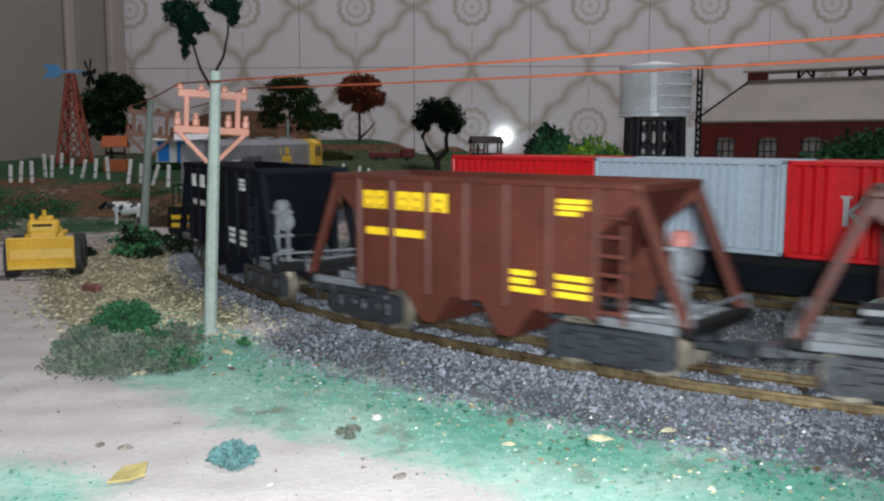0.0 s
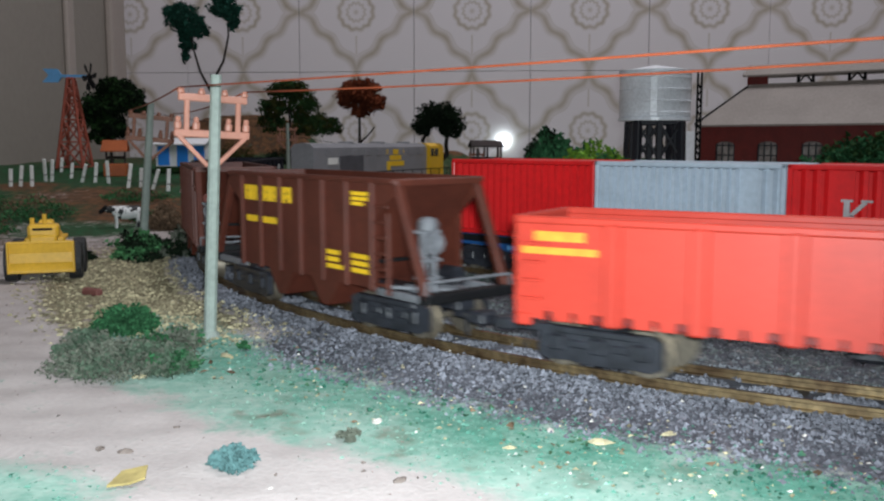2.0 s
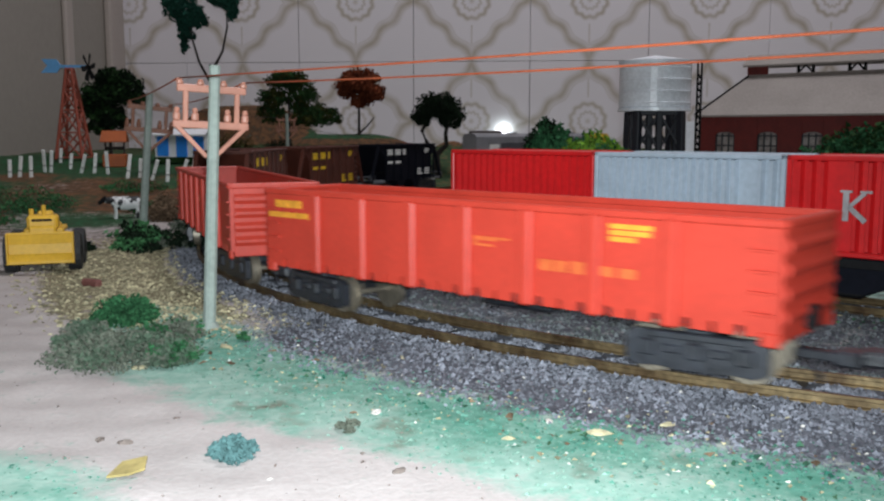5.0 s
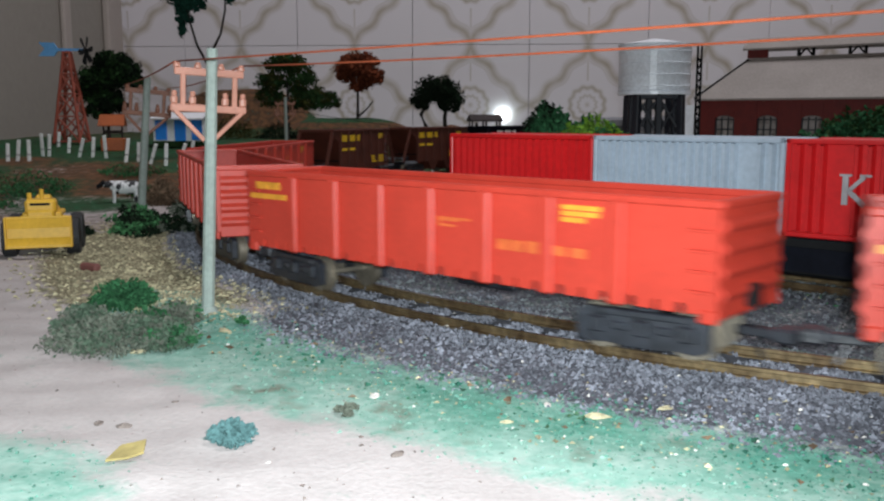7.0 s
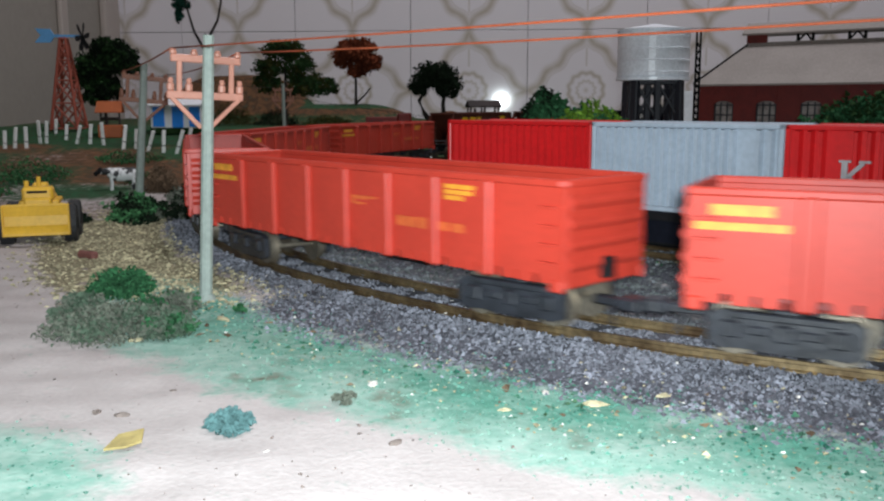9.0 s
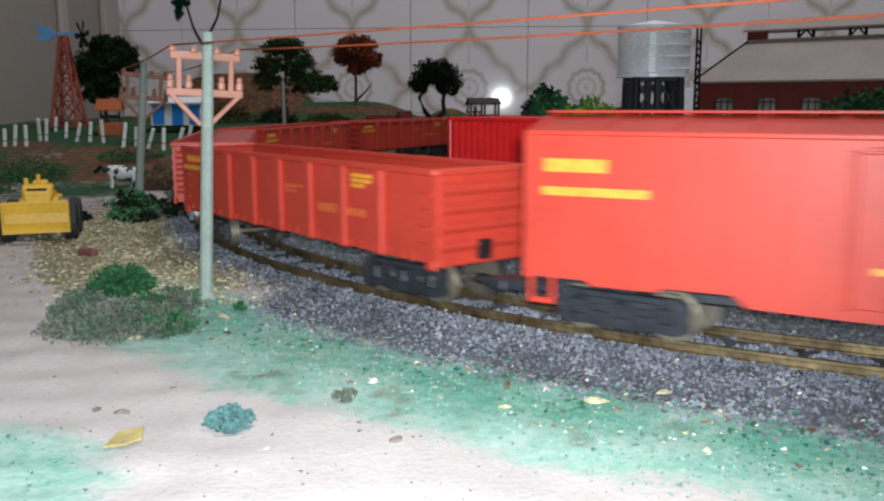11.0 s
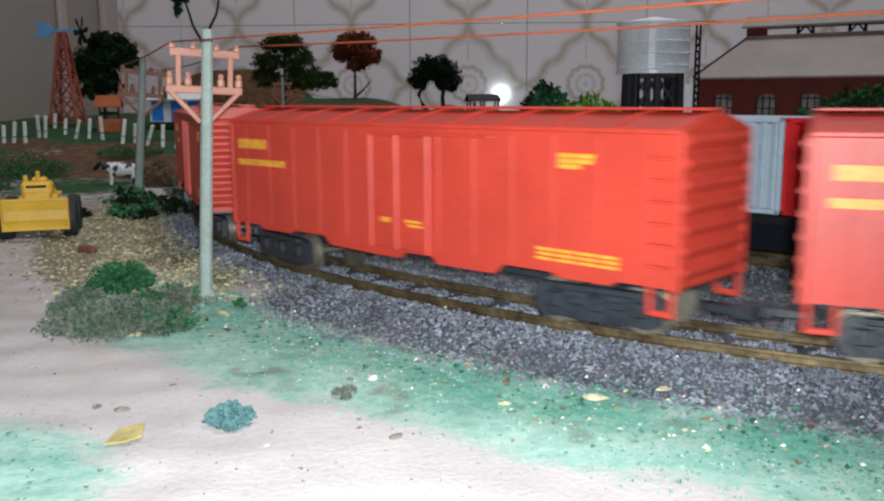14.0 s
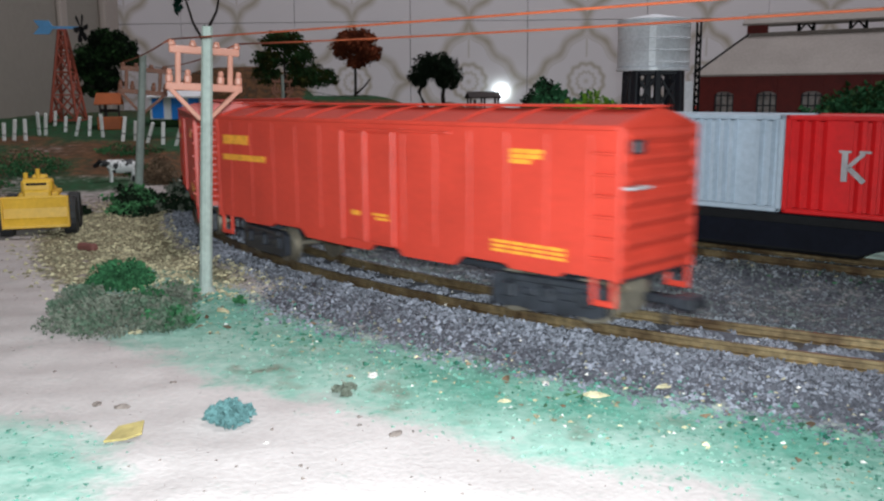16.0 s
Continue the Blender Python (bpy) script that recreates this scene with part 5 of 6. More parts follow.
tree("forked_tree", "dark round-crowned tree with a forked trunk", -0.0056, 1.0, ground_z(-0.0056, 1.0), 0.08,
     [[(0.002, 0, 0, 1.5), (0.000, 0, 0.026, 1.3)], [(0, 0, 0.024, 1.2), (-0.010, 0, 0.037, 1.0), (-0.016, 0, 0.051, 0.8), (-0.006, 0, 0.070, 0.5)], [(0, 0, 0.025, 1.2), (0.011, 0, 0.036, 1.0), (0.010, 0, 0.048, 0.8), (0.014, 0, 0.068, 0.5)]],
     [(0.002, 0, 0.079, 0.021, 0.018, 0.013, 2600), (-0.015, 0, 0.067, 0.012, 0.012, 0.009, 900), (0.015, 0, 0.066, 0.014, 0.012, 0.011, 1000)], LEAFDARK, 14, leaf=0.0018, trunk=0.0027)
tree("round_bush", "mid green foam bush beside the siding", 0.0640, 0.520, ground_z(0.0640, 0.52), 0.07,
     [[(0, 0, 0, 1.2), (0, 0, 0.03, 1.0), (0.002, 0, 0.055, 0.5)]],
     [(-0.003, 0, 0.050, 0.0125, 0.012, 0.0145, 2200), (0.006, -0.003, 0.044, 0.010, 0.010, 0.011, 1000), (-0.008, -0.003, 0.044, 0.008, 0.009, 0.010, 700)], LEAFBUSH, 21, leaf=0.0016, second=LEAFDARK)
tree("light_bush", "yellow-green foam bush beside the siding", 0.0840, 0.505, ground_z(0.084, 0.505), 0.06,
     [[(0, 0, 0, 1.2), (0, 0, 0.03, 1.0), (0.002, 0, 0.050, 0.5)]],
     [(-0.001, 0, 0.046, 0.013, 0.012, 0.014, 1600), (0.008, 0, 0.042, 0.012, 0.010, 0.011, 900)], LEAFLIGHT, 22, leaf=0.0015, second=LEAFBUSH)
tree("station_bush", "green and olive foam bush before the station", 0.227, 0.500, ground_z(0.227, 0.5), 0.06,
     [[(0, 0, 0, 1.2), (0, 0, 0.03, 1.0), (0.002, 0, 0.050, 0.5)]],
     [(0.004, 0, 0.048, 0.022, 0.014, 0.014, 2000), (-0.014, 0, 0.042, 0.014, 0.012, 0.011, 1100), (0.022, 0, 0.050, 0.018, 0.012, 0.014, 1300)], LEAFBUSH, 23, leaf=0.0016, second=LEAFGREEN)
bush("green_tuft", "bright green foam shrub on the verge", -0.0985, 0.2760, 0.0105, 0.0095, LEAFBUSH, 24, 1800, 0.0008)
bush("lichen_clump", "grey-green lichen patch on the verge", -0.0840, 0.2310, 0.0190, 0.0068, LICHEN, 25, 5200, 0.0006, second=LICHENDARK, ry=0.020)
bush("lichen_clump", "grey-green lichen patch on the verge", -0.0790, 0.2560, 0.0110, 0.0055, LICHEN, 26, 1500, 0.0007, second=LEAFBUSH, ry=0.012)
bush("lichen_clump", "dull green lichen tuft at the edge of the patch", -0.0985, 0.2440, 0.0085, 0.0075, LICHENDARK, 63, 1400, 0.0007, second=LICHEN)
bush("lichen_clump", "dull green lichen tuft at the edge of the patch", -0.0690, 0.2255, 0.0075, 0.0060, LICHENDARK, 64, 1100, 0.0007, second=LEAFBUSH)
bush("dark_shrub", "dark green shrub beside the telegraph pole", -0.1250, 0.4350, 0.012, 0.0085, LEAFDARK, 65, 900, 0.0011, second=LICHEN)
bush("dark_shrub", "dark green shrub beside the telegraph pole", -0.1480, 0.450, 0.018, 0.0095, LEAFDARK, 27, 1100, 0.0012, second=LEAFDEEP)
bush("dark_shrub", "dark green shrub beside the telegraph pole", -0.1700, 0.500, 0.018, 0.0095, LEAFDARK, 28, 900, 0.0013, second=LEAFDEEP)
bush("dark_shrub", "dark green shrub beside the telegraph pole", -0.1400, 0.520, 0.018, 0.0125, LEAFDARK, 29, 1100, 0.0012, second=LICHEN)
bush("tan_shrub", "tan brown dried shrub beside the telegraph pole", -0.1850, 0.600, 0.013, 0.019, LEAFTAN, 62, 1400, 0.0013)
bush("small_shrub", "small dark shrub beside the bulldozer", -0.1750, 0.4400, 0.006, 0.0060, LEAFDARK, 30, 260, 0.0010)
bush("dirt_tuft", "blue-green foam tuft on the sandy earth", -0.0378, 0.1580, 0.0046, 0.0037, TUFTTEAL, 31, 1500, 0.0005)
bush("weed_tuft", "brown and green weed tuft in the turf", -0.0180, 0.1720, 0.0032, 0.0022, LICHEN, 32, 160, 0.0006)
bush("weed_tuft", "brown and green weed tuft in the turf", -0.0560, 0.2500, 0.0022, 0.0026, LEAFBUSH, 33, 120, 0.0006)
for i, (bx, by, r, hh, mm) in enumerate(((-0.215, 0.66, 0.016, 0.008, LEAFDEEP), (-0.30, 0.66, 0.03, 0.018, LEAFDEEP), (-0.36, 0.70, 0.03, 0.015, LEAFDEEP), (-0.26, 0.76, 0.03, 0.010, LEAFDEEP), (-0.30, 0.58, 0.024, 0.012, LEAFDEEP),
                                         (-0.20, 1.12, 0.03, 0.022, LEAFDARK), (-0.25, 1.10, 0.03, 0.03, LEAFOLIVE), (-0.13, 1.08, 0.03, 0.014, LEAFOLIVE), (-0.285, 1.05, 0.015, 0.03, LEAFDARK))):
    bush("hedge_clump", "mossy foam hedge clump on the rising ground", bx, by, r, hh, mm, 40 + i, 1900, 0.0010, second=LEAFTAN if by < 0.8 else None)

bush("dark_shrub", "tall black-green shrub on the roadside bank", -0.2990, 0.600, 0.006, 0.030, LEAFDARK, 61, 500, 0.0014)

# ---- fence ----


def fence():
    rng = random.Random(8)
    f = thing("fence", "whitewashed leaning fence posts along the rising bank", "fence")
    # foot, height and lean of each post along the bank
    posts = [(-0.4038, 0.846, 0.0166, 2.0), (-0.3947, 0.846, 0.0197, 7.0), (-0.3834, 0.845, 0.0197, 1.0), (-0.3935, 0.898, 0.0226, 3.0),
             (-0.3875, 0.898, 0.0219, 6.0), (-0.4113, 0.978, 0.0156, 6.0), (-0.3881, 0.947, 0.0163, 5.0), (-0.3599, 0.903, 0.0195, 16.0),
             (-0.3423, 0.892, 0.0198, 5.0), (-0.3196, 0.867, 0.0219, -1.0), (-0.2922, 0.841, 0.0227, 7.0), (-0.2834, 0.85, 0.0182, 4.0),
             (-0.2654, 0.828, 0.0196, 19.0), (-0.2448, 0.807, 0.0198, 3.0), (-0.2311, 0.799, 0.0216, 18.0), (-0.2249, 0.811, 0.0214, 12.0)]
    posts += [(x, 0.985 - 0.22 * (x + 0.12) ** 2 - 0.03, 0.0115, rng.uniform(-8, 8)) for x in (-0.103, -0.088, -0.076, -0.066, -0.050, -0.039, -0.0225, -0.008)]
    posts += [(-0.438 - 0.0105 * i, 0.84 + 0.004 * i, rng.uniform(0.016, 0.020), rng.uniform(-6, 8)) for i in range(6)]
    for x, y, h, lean in posts:
        m = Matrix.Translation((x, y, ground_z(x, y) - 0.001)) @ Matrix.Rotation(math.radians(lean), 4, "Y") @ Matrix.Rotation(rng.gauss(0, 0.06), 4, "X")
        post = part("post", Shape().box(-0.0015, 0.0015, -0.0010, 0.0010, 0, h + 0.001, 0.0003), POST, f, at=m)
        part("tie", Shape().box(-0.0017, 0.0017, -0.0012, 0.0012, h * 0.34, h * 0.34 + 0.0007, 0.0002), BLACK, post, "dark wire tie")


fence()

# ---- windmill, well and house ----


def windmill():
    x, y = -0.4050, 1.0
    z0 = ground_z(x, y)
    t = thing("windmill", "rust red lattice wind pump with blue arrow tail", "windmill", Matrix.Translation((x, y, z0 - 0.001)))
    H, b, u = 0.1215 - z0, 0.0145, 0.0030
    corner = lambda sx, sy, k: Vector((sx * (b + (u - b) * k), sy * (b + (u - b) * k), H * k))
    for sx in (1, -1):
        for sy in (1, -1):
            part("leg", Shape().bar(corner(sx, sy, 0), corner(sx, sy, 1), 0.0025), MILLRED, t)
    lev = [0.02, 0.30, 0.55, 0.77, 0.94]
    for a in range(4):
        sgn = [(1, 1), (-1, 1), (-1, -1), (1, -1)]
        (ax, ay), (bx, by) = sgn[a], sgn[(a + 1) % 4]
        for i, k in enumerate(lev):
            part("rail", Shape().bar(corner(ax, ay, k), corner(bx, by, k), 0.0017), MILLRED, t)
            if i + 1 < len(lev):
                part("brace", Shape().bar(corner(ax, ay, k), corner(bx, by, lev[i + 1]), 0.0017).bar(corner(bx, by, k), corner(ax, ay, lev[i + 1]), 0.0017), MILLRED, t)
    part("head", Shape().box(-0.004, 0.004, -0.004, 0.004, H - 0.001, H + 0.002, 0.0006), MILLRED, t)
    zc = H + 0.0035
    part("tail", Shape().prism([(0.018, zc - 0.0012), (0.018, zc + 0.0012), (-0.010, zc + 0.0016), (-0.014, zc + 0.0075), (-0.030, zc + 0.0080), (-0.024, zc + 0.0008), (-0.031, zc - 0.0068), (-0.014, zc - 0.0068), (-0.010, zc - 0.0014)], -0.0009, 0.0009), SKYBLUE, t, "sky blue arrow-shaped tail vane")
    hub = Vector((0.0205, 0, zc - 0.001))
    part("hub", Shape().rod(hub - Vector((0.003, 0, 0)), hub + Vector((0.003, 0, 0)), 0.0022, 10), BLACK, t)
    for i in range(6):
        a = i * math.pi / 3 + 0.2
        axis = Vector((0.995, -0.10, 0))
        d = Vector((0.10, 0.995, 0)) * math.cos(a) + Vector((0, 0, 1)) * math.sin(a)
        w = axis.cross(d)
        rim = [(0.002, -0.0010), (0.012, -0.0031), (0.0155, -0.0022), (0.0155, 0.0022), (0.012, 0.0031), (0.002, 0.0010)]
        verts = [hub + d * r + w * u + axis * (0.0004 * e + u * 0.25) for e in (-1, 1) for r, u in rim]
        part("fan_blade", Shape().add(verts, [[0, 1, 2, 3, 4, 5][::-1], [6, 7, 8, 9, 10, 11]] + [[q, (q + 1) % 6, 6 + (q + 1) % 6, 6 + q] for q in range(6)]), BLACK, t)


windmill()


def well():
    x, y = -0.3490, 0.97
    t = thing("water_well", "orange wishing well with a small pitched roof", "well", Matrix.Translation((x, y, ground_z(x, y) - 0.001)) @ Matrix.Rotation(0.2, 4, "Z"))
    part("curb", Shape().box(-0.0118, 0.0118, -0.009, 0.009, 0, 0.0135, 0.0008), WELLORANGE, t)
    for sx in (1, -1):
        part("roof_post", Shape().box(*sorted((sx * 0.0085, sx * 0.0103)), -0.001, 0.001, 0.0135, 0.031, 0.0003), DARKROOF, t)
    part("windlass", Shape().rod((-0.0095, 0, 0.020), (0.0095, 0, 0.020), 0.0016, 8), DARKROOF, t)
    for sy in (1, -1):
        part("roof_slope", Shape().add([(-0.0135, sy * 0.0115, 0.0275), (0.0135, sy * 0.0115, 0.0275), (0.0125, 0, 0.0385), (-0.0125, 0, 0.0385), (-0.0135, sy * 0.0115, 0.0262), (0.0135, sy * 0.0115, 0.0262), (0.0125, 0, 0.0370), (-0.0125, 0, 0.0370)],
                                       [[0, 1, 2, 3], [4, 7, 6, 5], [0, 4, 5, 1], [1, 5, 6, 2], [2, 6, 7, 3], [3, 7, 4, 0]]), WELLORANGE, t)


well()


def cottage():
    x, y = -0.279, 0.985
    z = ground_z(x, y)
    t = thing("cottage", "small white cottage with bright blue shutters and door", "house", Matrix.Translation((x, y, z - 0.001)) @ Matrix.Rotation(-0.08, 4, "Z"))
    H = 0.0535 - z
    part("wall", Shape().prism_x([(-0.014, 0), (0.014, 0), (0.014, H - 0.001), (0, H + 0.003), (-0.014, H - 0.001)], -0.027, 0.027), HOUSEWHITE, t)
    for sy in (1, -1):
        part("roof", Shape().add([(-0.029, sy * 0.017, H - 0.002), (0.029, sy * 0.017, H - 0.002), (0.029, 0, H + 0.0042), (-0.029, 0, H + 0.0042), (-0.029, sy * 0.017, H - 0.0035), (0.029, sy * 0.017, H - 0.0035), (0.029, 0, H + 0.0028), (-0.029, 0, H + 0.0028)],
                                 [[0, 1, 2, 3], [4, 7, 6, 5], [0, 4, 5, 1], [1, 5, 6, 2], [2, 6, 7, 3], [3, 7, 4, 0]]), HOUSEWHITE, t)
    for x0, x1, z0, z1, nm in ((-0.0245, -0.0120, 0.2 * H + 0.001, H - 0.004, "shutter"), (-0.0035, 0.0085, 0.2 * H, H - 0.003, "door"), (0.0150, 0.0265, 0.2 * H + 0.001, H - 0.004, "shutter")):
        ob = part(nm, Shape().box(x0, x1, -0.0148, -0.0138, z0, z1, 0.0003), HOUSEBLUE, t, "bright blue " + nm)
        part("frame", Shape().box(x0 - 0.0008, x1 + 0.0008, -0.0145, -0.0136, z1, z1 + 0.0008, 0.0002), HOUSEWHITE, ob)

    # Added plinth in foliage green, standing in for the bank before the wall.
    part("plinth", Shape().box(-0.0275, 0.0275, -0.0152, 0.0152, 0, 0.2 * H, 0.0004), LEAFGREEN, t, "dark green plinth added to cover the wall's foot")


cottage()

# ---- bulldozer and cow ----


def bulldozer():
    t = thing("bulldozer", "yellow toy wheel loader with a wide blade", "bulldozer", Matrix.Translation((-0.1722, 0.389, ground_z(-0.1722, 0.389) - 0.0002)) @ Matrix.Rotation(math.radians(17), 4, "Z") @ Matrix.Scale(0.90, 4))
    W = 0.0140
    blade = [(-0.0185, 0.0036), (-0.0172, 0.0022), (-0.0150, 0.0026), (-0.0148, 0.0138), (-0.0162, 0.0146), (-0.0172, 0.0142), (-0.0160, 0.0100), (-0.0162, 0.0062)]
    sh = Shape()
    n = len(blade)
    sh.add([(x, yy, z) for x in (-W, W) for yy, z in blade], [[i, (i + 1) % n, n + (i + 1) % n, n + i] for i in range(n)] + [list(range(n))[::-1], list(range(n, 2 * n))])
    b = part("blade", sh, DOZER, t)
    for sx in (1, -1):
        part("blade_rim", Shape().box(*sorted((sx * W, sx * (W + 0.0008))), -0.0185, -0.0145, 0.0022, 0.0146, 0.0003), DOZER, b)
        part("blade_lip", Shape().box(*sorted((0, sx * W)), -0.0190, -0.0180, 0.0024, 0.0036, 0.0002).box(*sorted((0, sx * W)), -0.0178, -0.0168, 0.0138, 0.0148, 0.0003), DOZER, b)
        part("lift_arm", Shape().bar((sx * 0.0095, -0.0150, 0.0080), (sx * 0.0095, 0.004, 0.0125), 0.0018), DOZER, t)
    part("body", Shape().box(-0.0062, 0.0062, -0.008, 0.020, 0.0065, 0.0165, 0.0010), DOZER, t)
    part("hood", Shape().box(-0.0070, 0.0070, -0.006, 0.003, 0.0150, 0.0205, 0.0010).box(-0.0058, 0.0058, -0.0068, -0.0058, 0.0155, 0.0195, 0.0004), DOZER, t)
    part("grille", Shape().box(-0.0045, 0.0045, -0.0074, -0.0066, 0.0182, 0.0192, 0.0002), BLACK, t)
    part("deck", Shape().box(-0.0090, 0.0090, -0.002, 0.018, 0.0130, 0.0150, 0.0006), DOZER, t)
    part("exhaust", Shape().rod((0.0005, -0.002, 0.0205), (0.0005, -0.002, 0.0245), 0.0010, 8), DOZER, t)
    part("seat", Shape().box(-0.0035, 0.0035, 0.006, 0.012, 0.0150, 0.0215, 0.0008), DOZER, t)
    part("air_filter", Shape().rod((-0.0055, 0.001, 0.0200), (-0.0055, 0.001, 0.0228), 0.0011, 8), DOZER, t)
    part("chassis", Shape().box(-0.007, 0.007, -0.006, 0.019, 0.0036, 0.0070, 0.0008), BLACK, t)
    for sx in (1, -1):
        for yy in (-0.0050, 0.0165):
            w = part("wheel", Shape().rod((sx * 0.0112, yy, 0.0088), (sx * 0.0168, yy, 0.0088), 0.0088, 20).rod((sx * 0.0120, yy, 0.0088), (sx * 0.0160, yy, 0.0088), 0.0094, 20), TYRE, t, "black rubber tyre")
            part("rim", Shape().rod((sx * 0.0165, yy, 0.0088), (sx * 0.0170, yy, 0.0088), 0.0030, 12), BLACK, w)
    for ob in t.children:
        if not ob.name.startswith("wheel"):
            for q in (ob, *ob.children):
                q.data.transform(Matrix.Translation((0, 0, 0.0024)) @ Matrix.Diagonal((0.98, 1, 1.18, 1)))


bulldozer()


def cow():
    t = thing("cow", "white model cow with black patches grazing", "cow", Matrix.Translation((-0.2165, 0.618, ground_z(-0.2165, 0.618) - 0.0003)) @ Matrix.Rotation(math.radians(24), 4, "Z") @ Matrix.Scale(1.08, 4))
    b = Shape()
    rings = [(-0.0085, 0.0022, 0.0105), (-0.0070, 0.0040, 0.0100), (-0.0020, 0.0044, 0.0095), (0.0040, 0.0043, 0.0096), (0.0075, 0.0038, 0.0102), (0.0092, 0.0018, 0.0108)]
    n = 12
    b.add([(x, math.cos(2 * math.pi * i / n) * r * 0.85, z + math.sin(2 * math.pi * i / n) * r) for x, r, z in rings for i in range(n)],
          [[k * n + i, k * n + (i + 1) % n, (k + 1) * n + (i + 1) % n, (k + 1) * n + i] for k in range(len(rings) - 1) for i in range(n)] + [list(range(n)), [(len(rings) - 1) * n + i for i in range(n)][::-1]])
    part("body", b, COWHIDE, t, smooth=True)
    for x, y in ((-0.0065, 0.0022), (-0.0065, -0.0022), (0.0065, 0.0022), (0.0065, -0.0022)):
        part("leg", Shape().rod((x, y, 0.0085), (x + 0.0004, y, 0.0042), 0.0013, 8, 0.0009).rod((x + 0.0004, y, 0.0042), (x, y, 0), 0.0009, 8, 0.0010), COWHIDE, t)
    part("neck", Shape().rod((-0.0075, 0, 0.0115), (-0.0125, 0, 0.0118), 0.0026, 10, 0.0018), COWHIDE, t)
    h = part("head", Shape().rod((-0.0120, 0, 0.0128), (-0.0165, 0, 0.0098), 0.0020, 10, 0.0011), BLACK, t, "black head")
    for sy in (1, -1):
        part("ear", Shape().bar((-0.0122, sy * 0.0012, 0.0136), (-0.0122, sy * 0.0036, 0.0140), 0.0008), BLACK, h)
    part("tail", Shape().tube([(0.0090, 0, 0.0125), (0.0105, 0, 0.0095), (0.0102, 0, 0.0050)], [0.0005, 0.0004, 0.0005], 6), COWHIDE, t)
    part("udder", Shape().lathe([(0.0003, -0.0012), (0.0014, -0.0006), (0.0016, 0.001)], 10, (0.0045, 0, 0.0062)), COWHIDE, t)


cow()

# ---- water tower, mast, station, shelter ----


def water_tower():
    x, y = 0.1410, 0.605
    z = ground_z(x, y)
    t = thing("water_tower", "galvanised water tank on a dark truss stand", "water tower", Matrix.Translation((x, y, z - 0.001)))
    zb = 0.0690 - z
    R = 0.0232
    part("tank", Shape().lathe([(R * 0.96, zb), (R, zb + 0.001), (R, zb + 0.0285), (R * 0.98, zb + 0.0295)], 36), TANK, t, smooth=False)
    for k in range(4):
        part("hoop", Shape().lathe([(R + 0.0002, zb + 0.003 + 0.0075 * k), (R + 0.0006, zb + 0.0033 + 0.0075 * k), (R + 0.0002, zb + 0.0036 + 0.0075 * k)], 36), TANK, t)
    part("lid", Shape().lathe([(R * 1.03, zb + 0.0295), (R * 1.03, zb + 0.0305), (0.0005, zb + 0.0345)], 36), TANK, t)
    part("platform", Shape().lathe([(0.0238, zb - 0.0020), (0.0238, zb)], 30), TANK, t, "pale platform boards")
    top, bot = 0.0140, 0.0153
    P = lambda sx, sy, k: Vector((sx * (bot + (top - bot) * k), sy * (bot + (top - bot) * k), (zb - 0.002) * k))
    sg = [(1, 1), (-1, 1), (-1, -1), (1, -1)]
    for a in range(4):
        (ax, ay), (bx, by) = sg[a], sg[(a + 1) % 4]
        part("leg", Shape().bar(P(ax, ay, 0), P(ax, ay, 1), 0.0050), TRUSS, t)
        mid = lambda k: (P(ax, ay, k) + P(bx, by, k)) / 2
        part("post", Shape().bar(mid(0), mid(1), 0.0042), TRUSS, t)
        for k0, k1 in ((0.0, 0.33), (0.33, 0.66), (0.66, 0.98)):
            part("brace", Shape().bar(P(ax, ay, k0), mid(k1), 0.0017).bar(mid(k0), P(ax, ay, k1), 0.0017).bar(P(bx, by, k0), mid(k1), 0.0017).bar(mid(k0), P(bx, by, k1), 0.0017), TRUSS, t)
        part("girt", Shape().bar(P(ax, ay, 0.98), P(bx, by, 0.98), 0.0026), TRUSS, t)


water_tower()
mz = ground_z(0.1745, 0.62)
mast = thing("lattice_mast", "slim black lattice mast beside the station", "mast", Matrix.Translation((0.1745, 0.62, mz - 0.001)))
for sx in (1, -1):
    part("rail", Shape().bar((sx * 0.0014, 0, 0), (sx * 0.0013, 0, 0.100 - mz), 0.0013), BLACK, mast)
for i in range(22):
    part("lacing_bar", Shape().bar((-0.0014 * (-1) ** i, 0, 0.0045 * i), (0.0014 * (-1) ** i, 0, 0.0045 * (i + 1)), 0.0011), BLACK, mast)
card = thing("white_card", "narrow white card standing behind the tower", "card", Matrix.Translation((0.178, 0.655, ground_z(0.178, 0.655))), shape=Shape().box(-0.0042, 0.0042, -0.0005, 0.0005, 0, 0.066, 0.0001), mat=HOUSEWHITE)


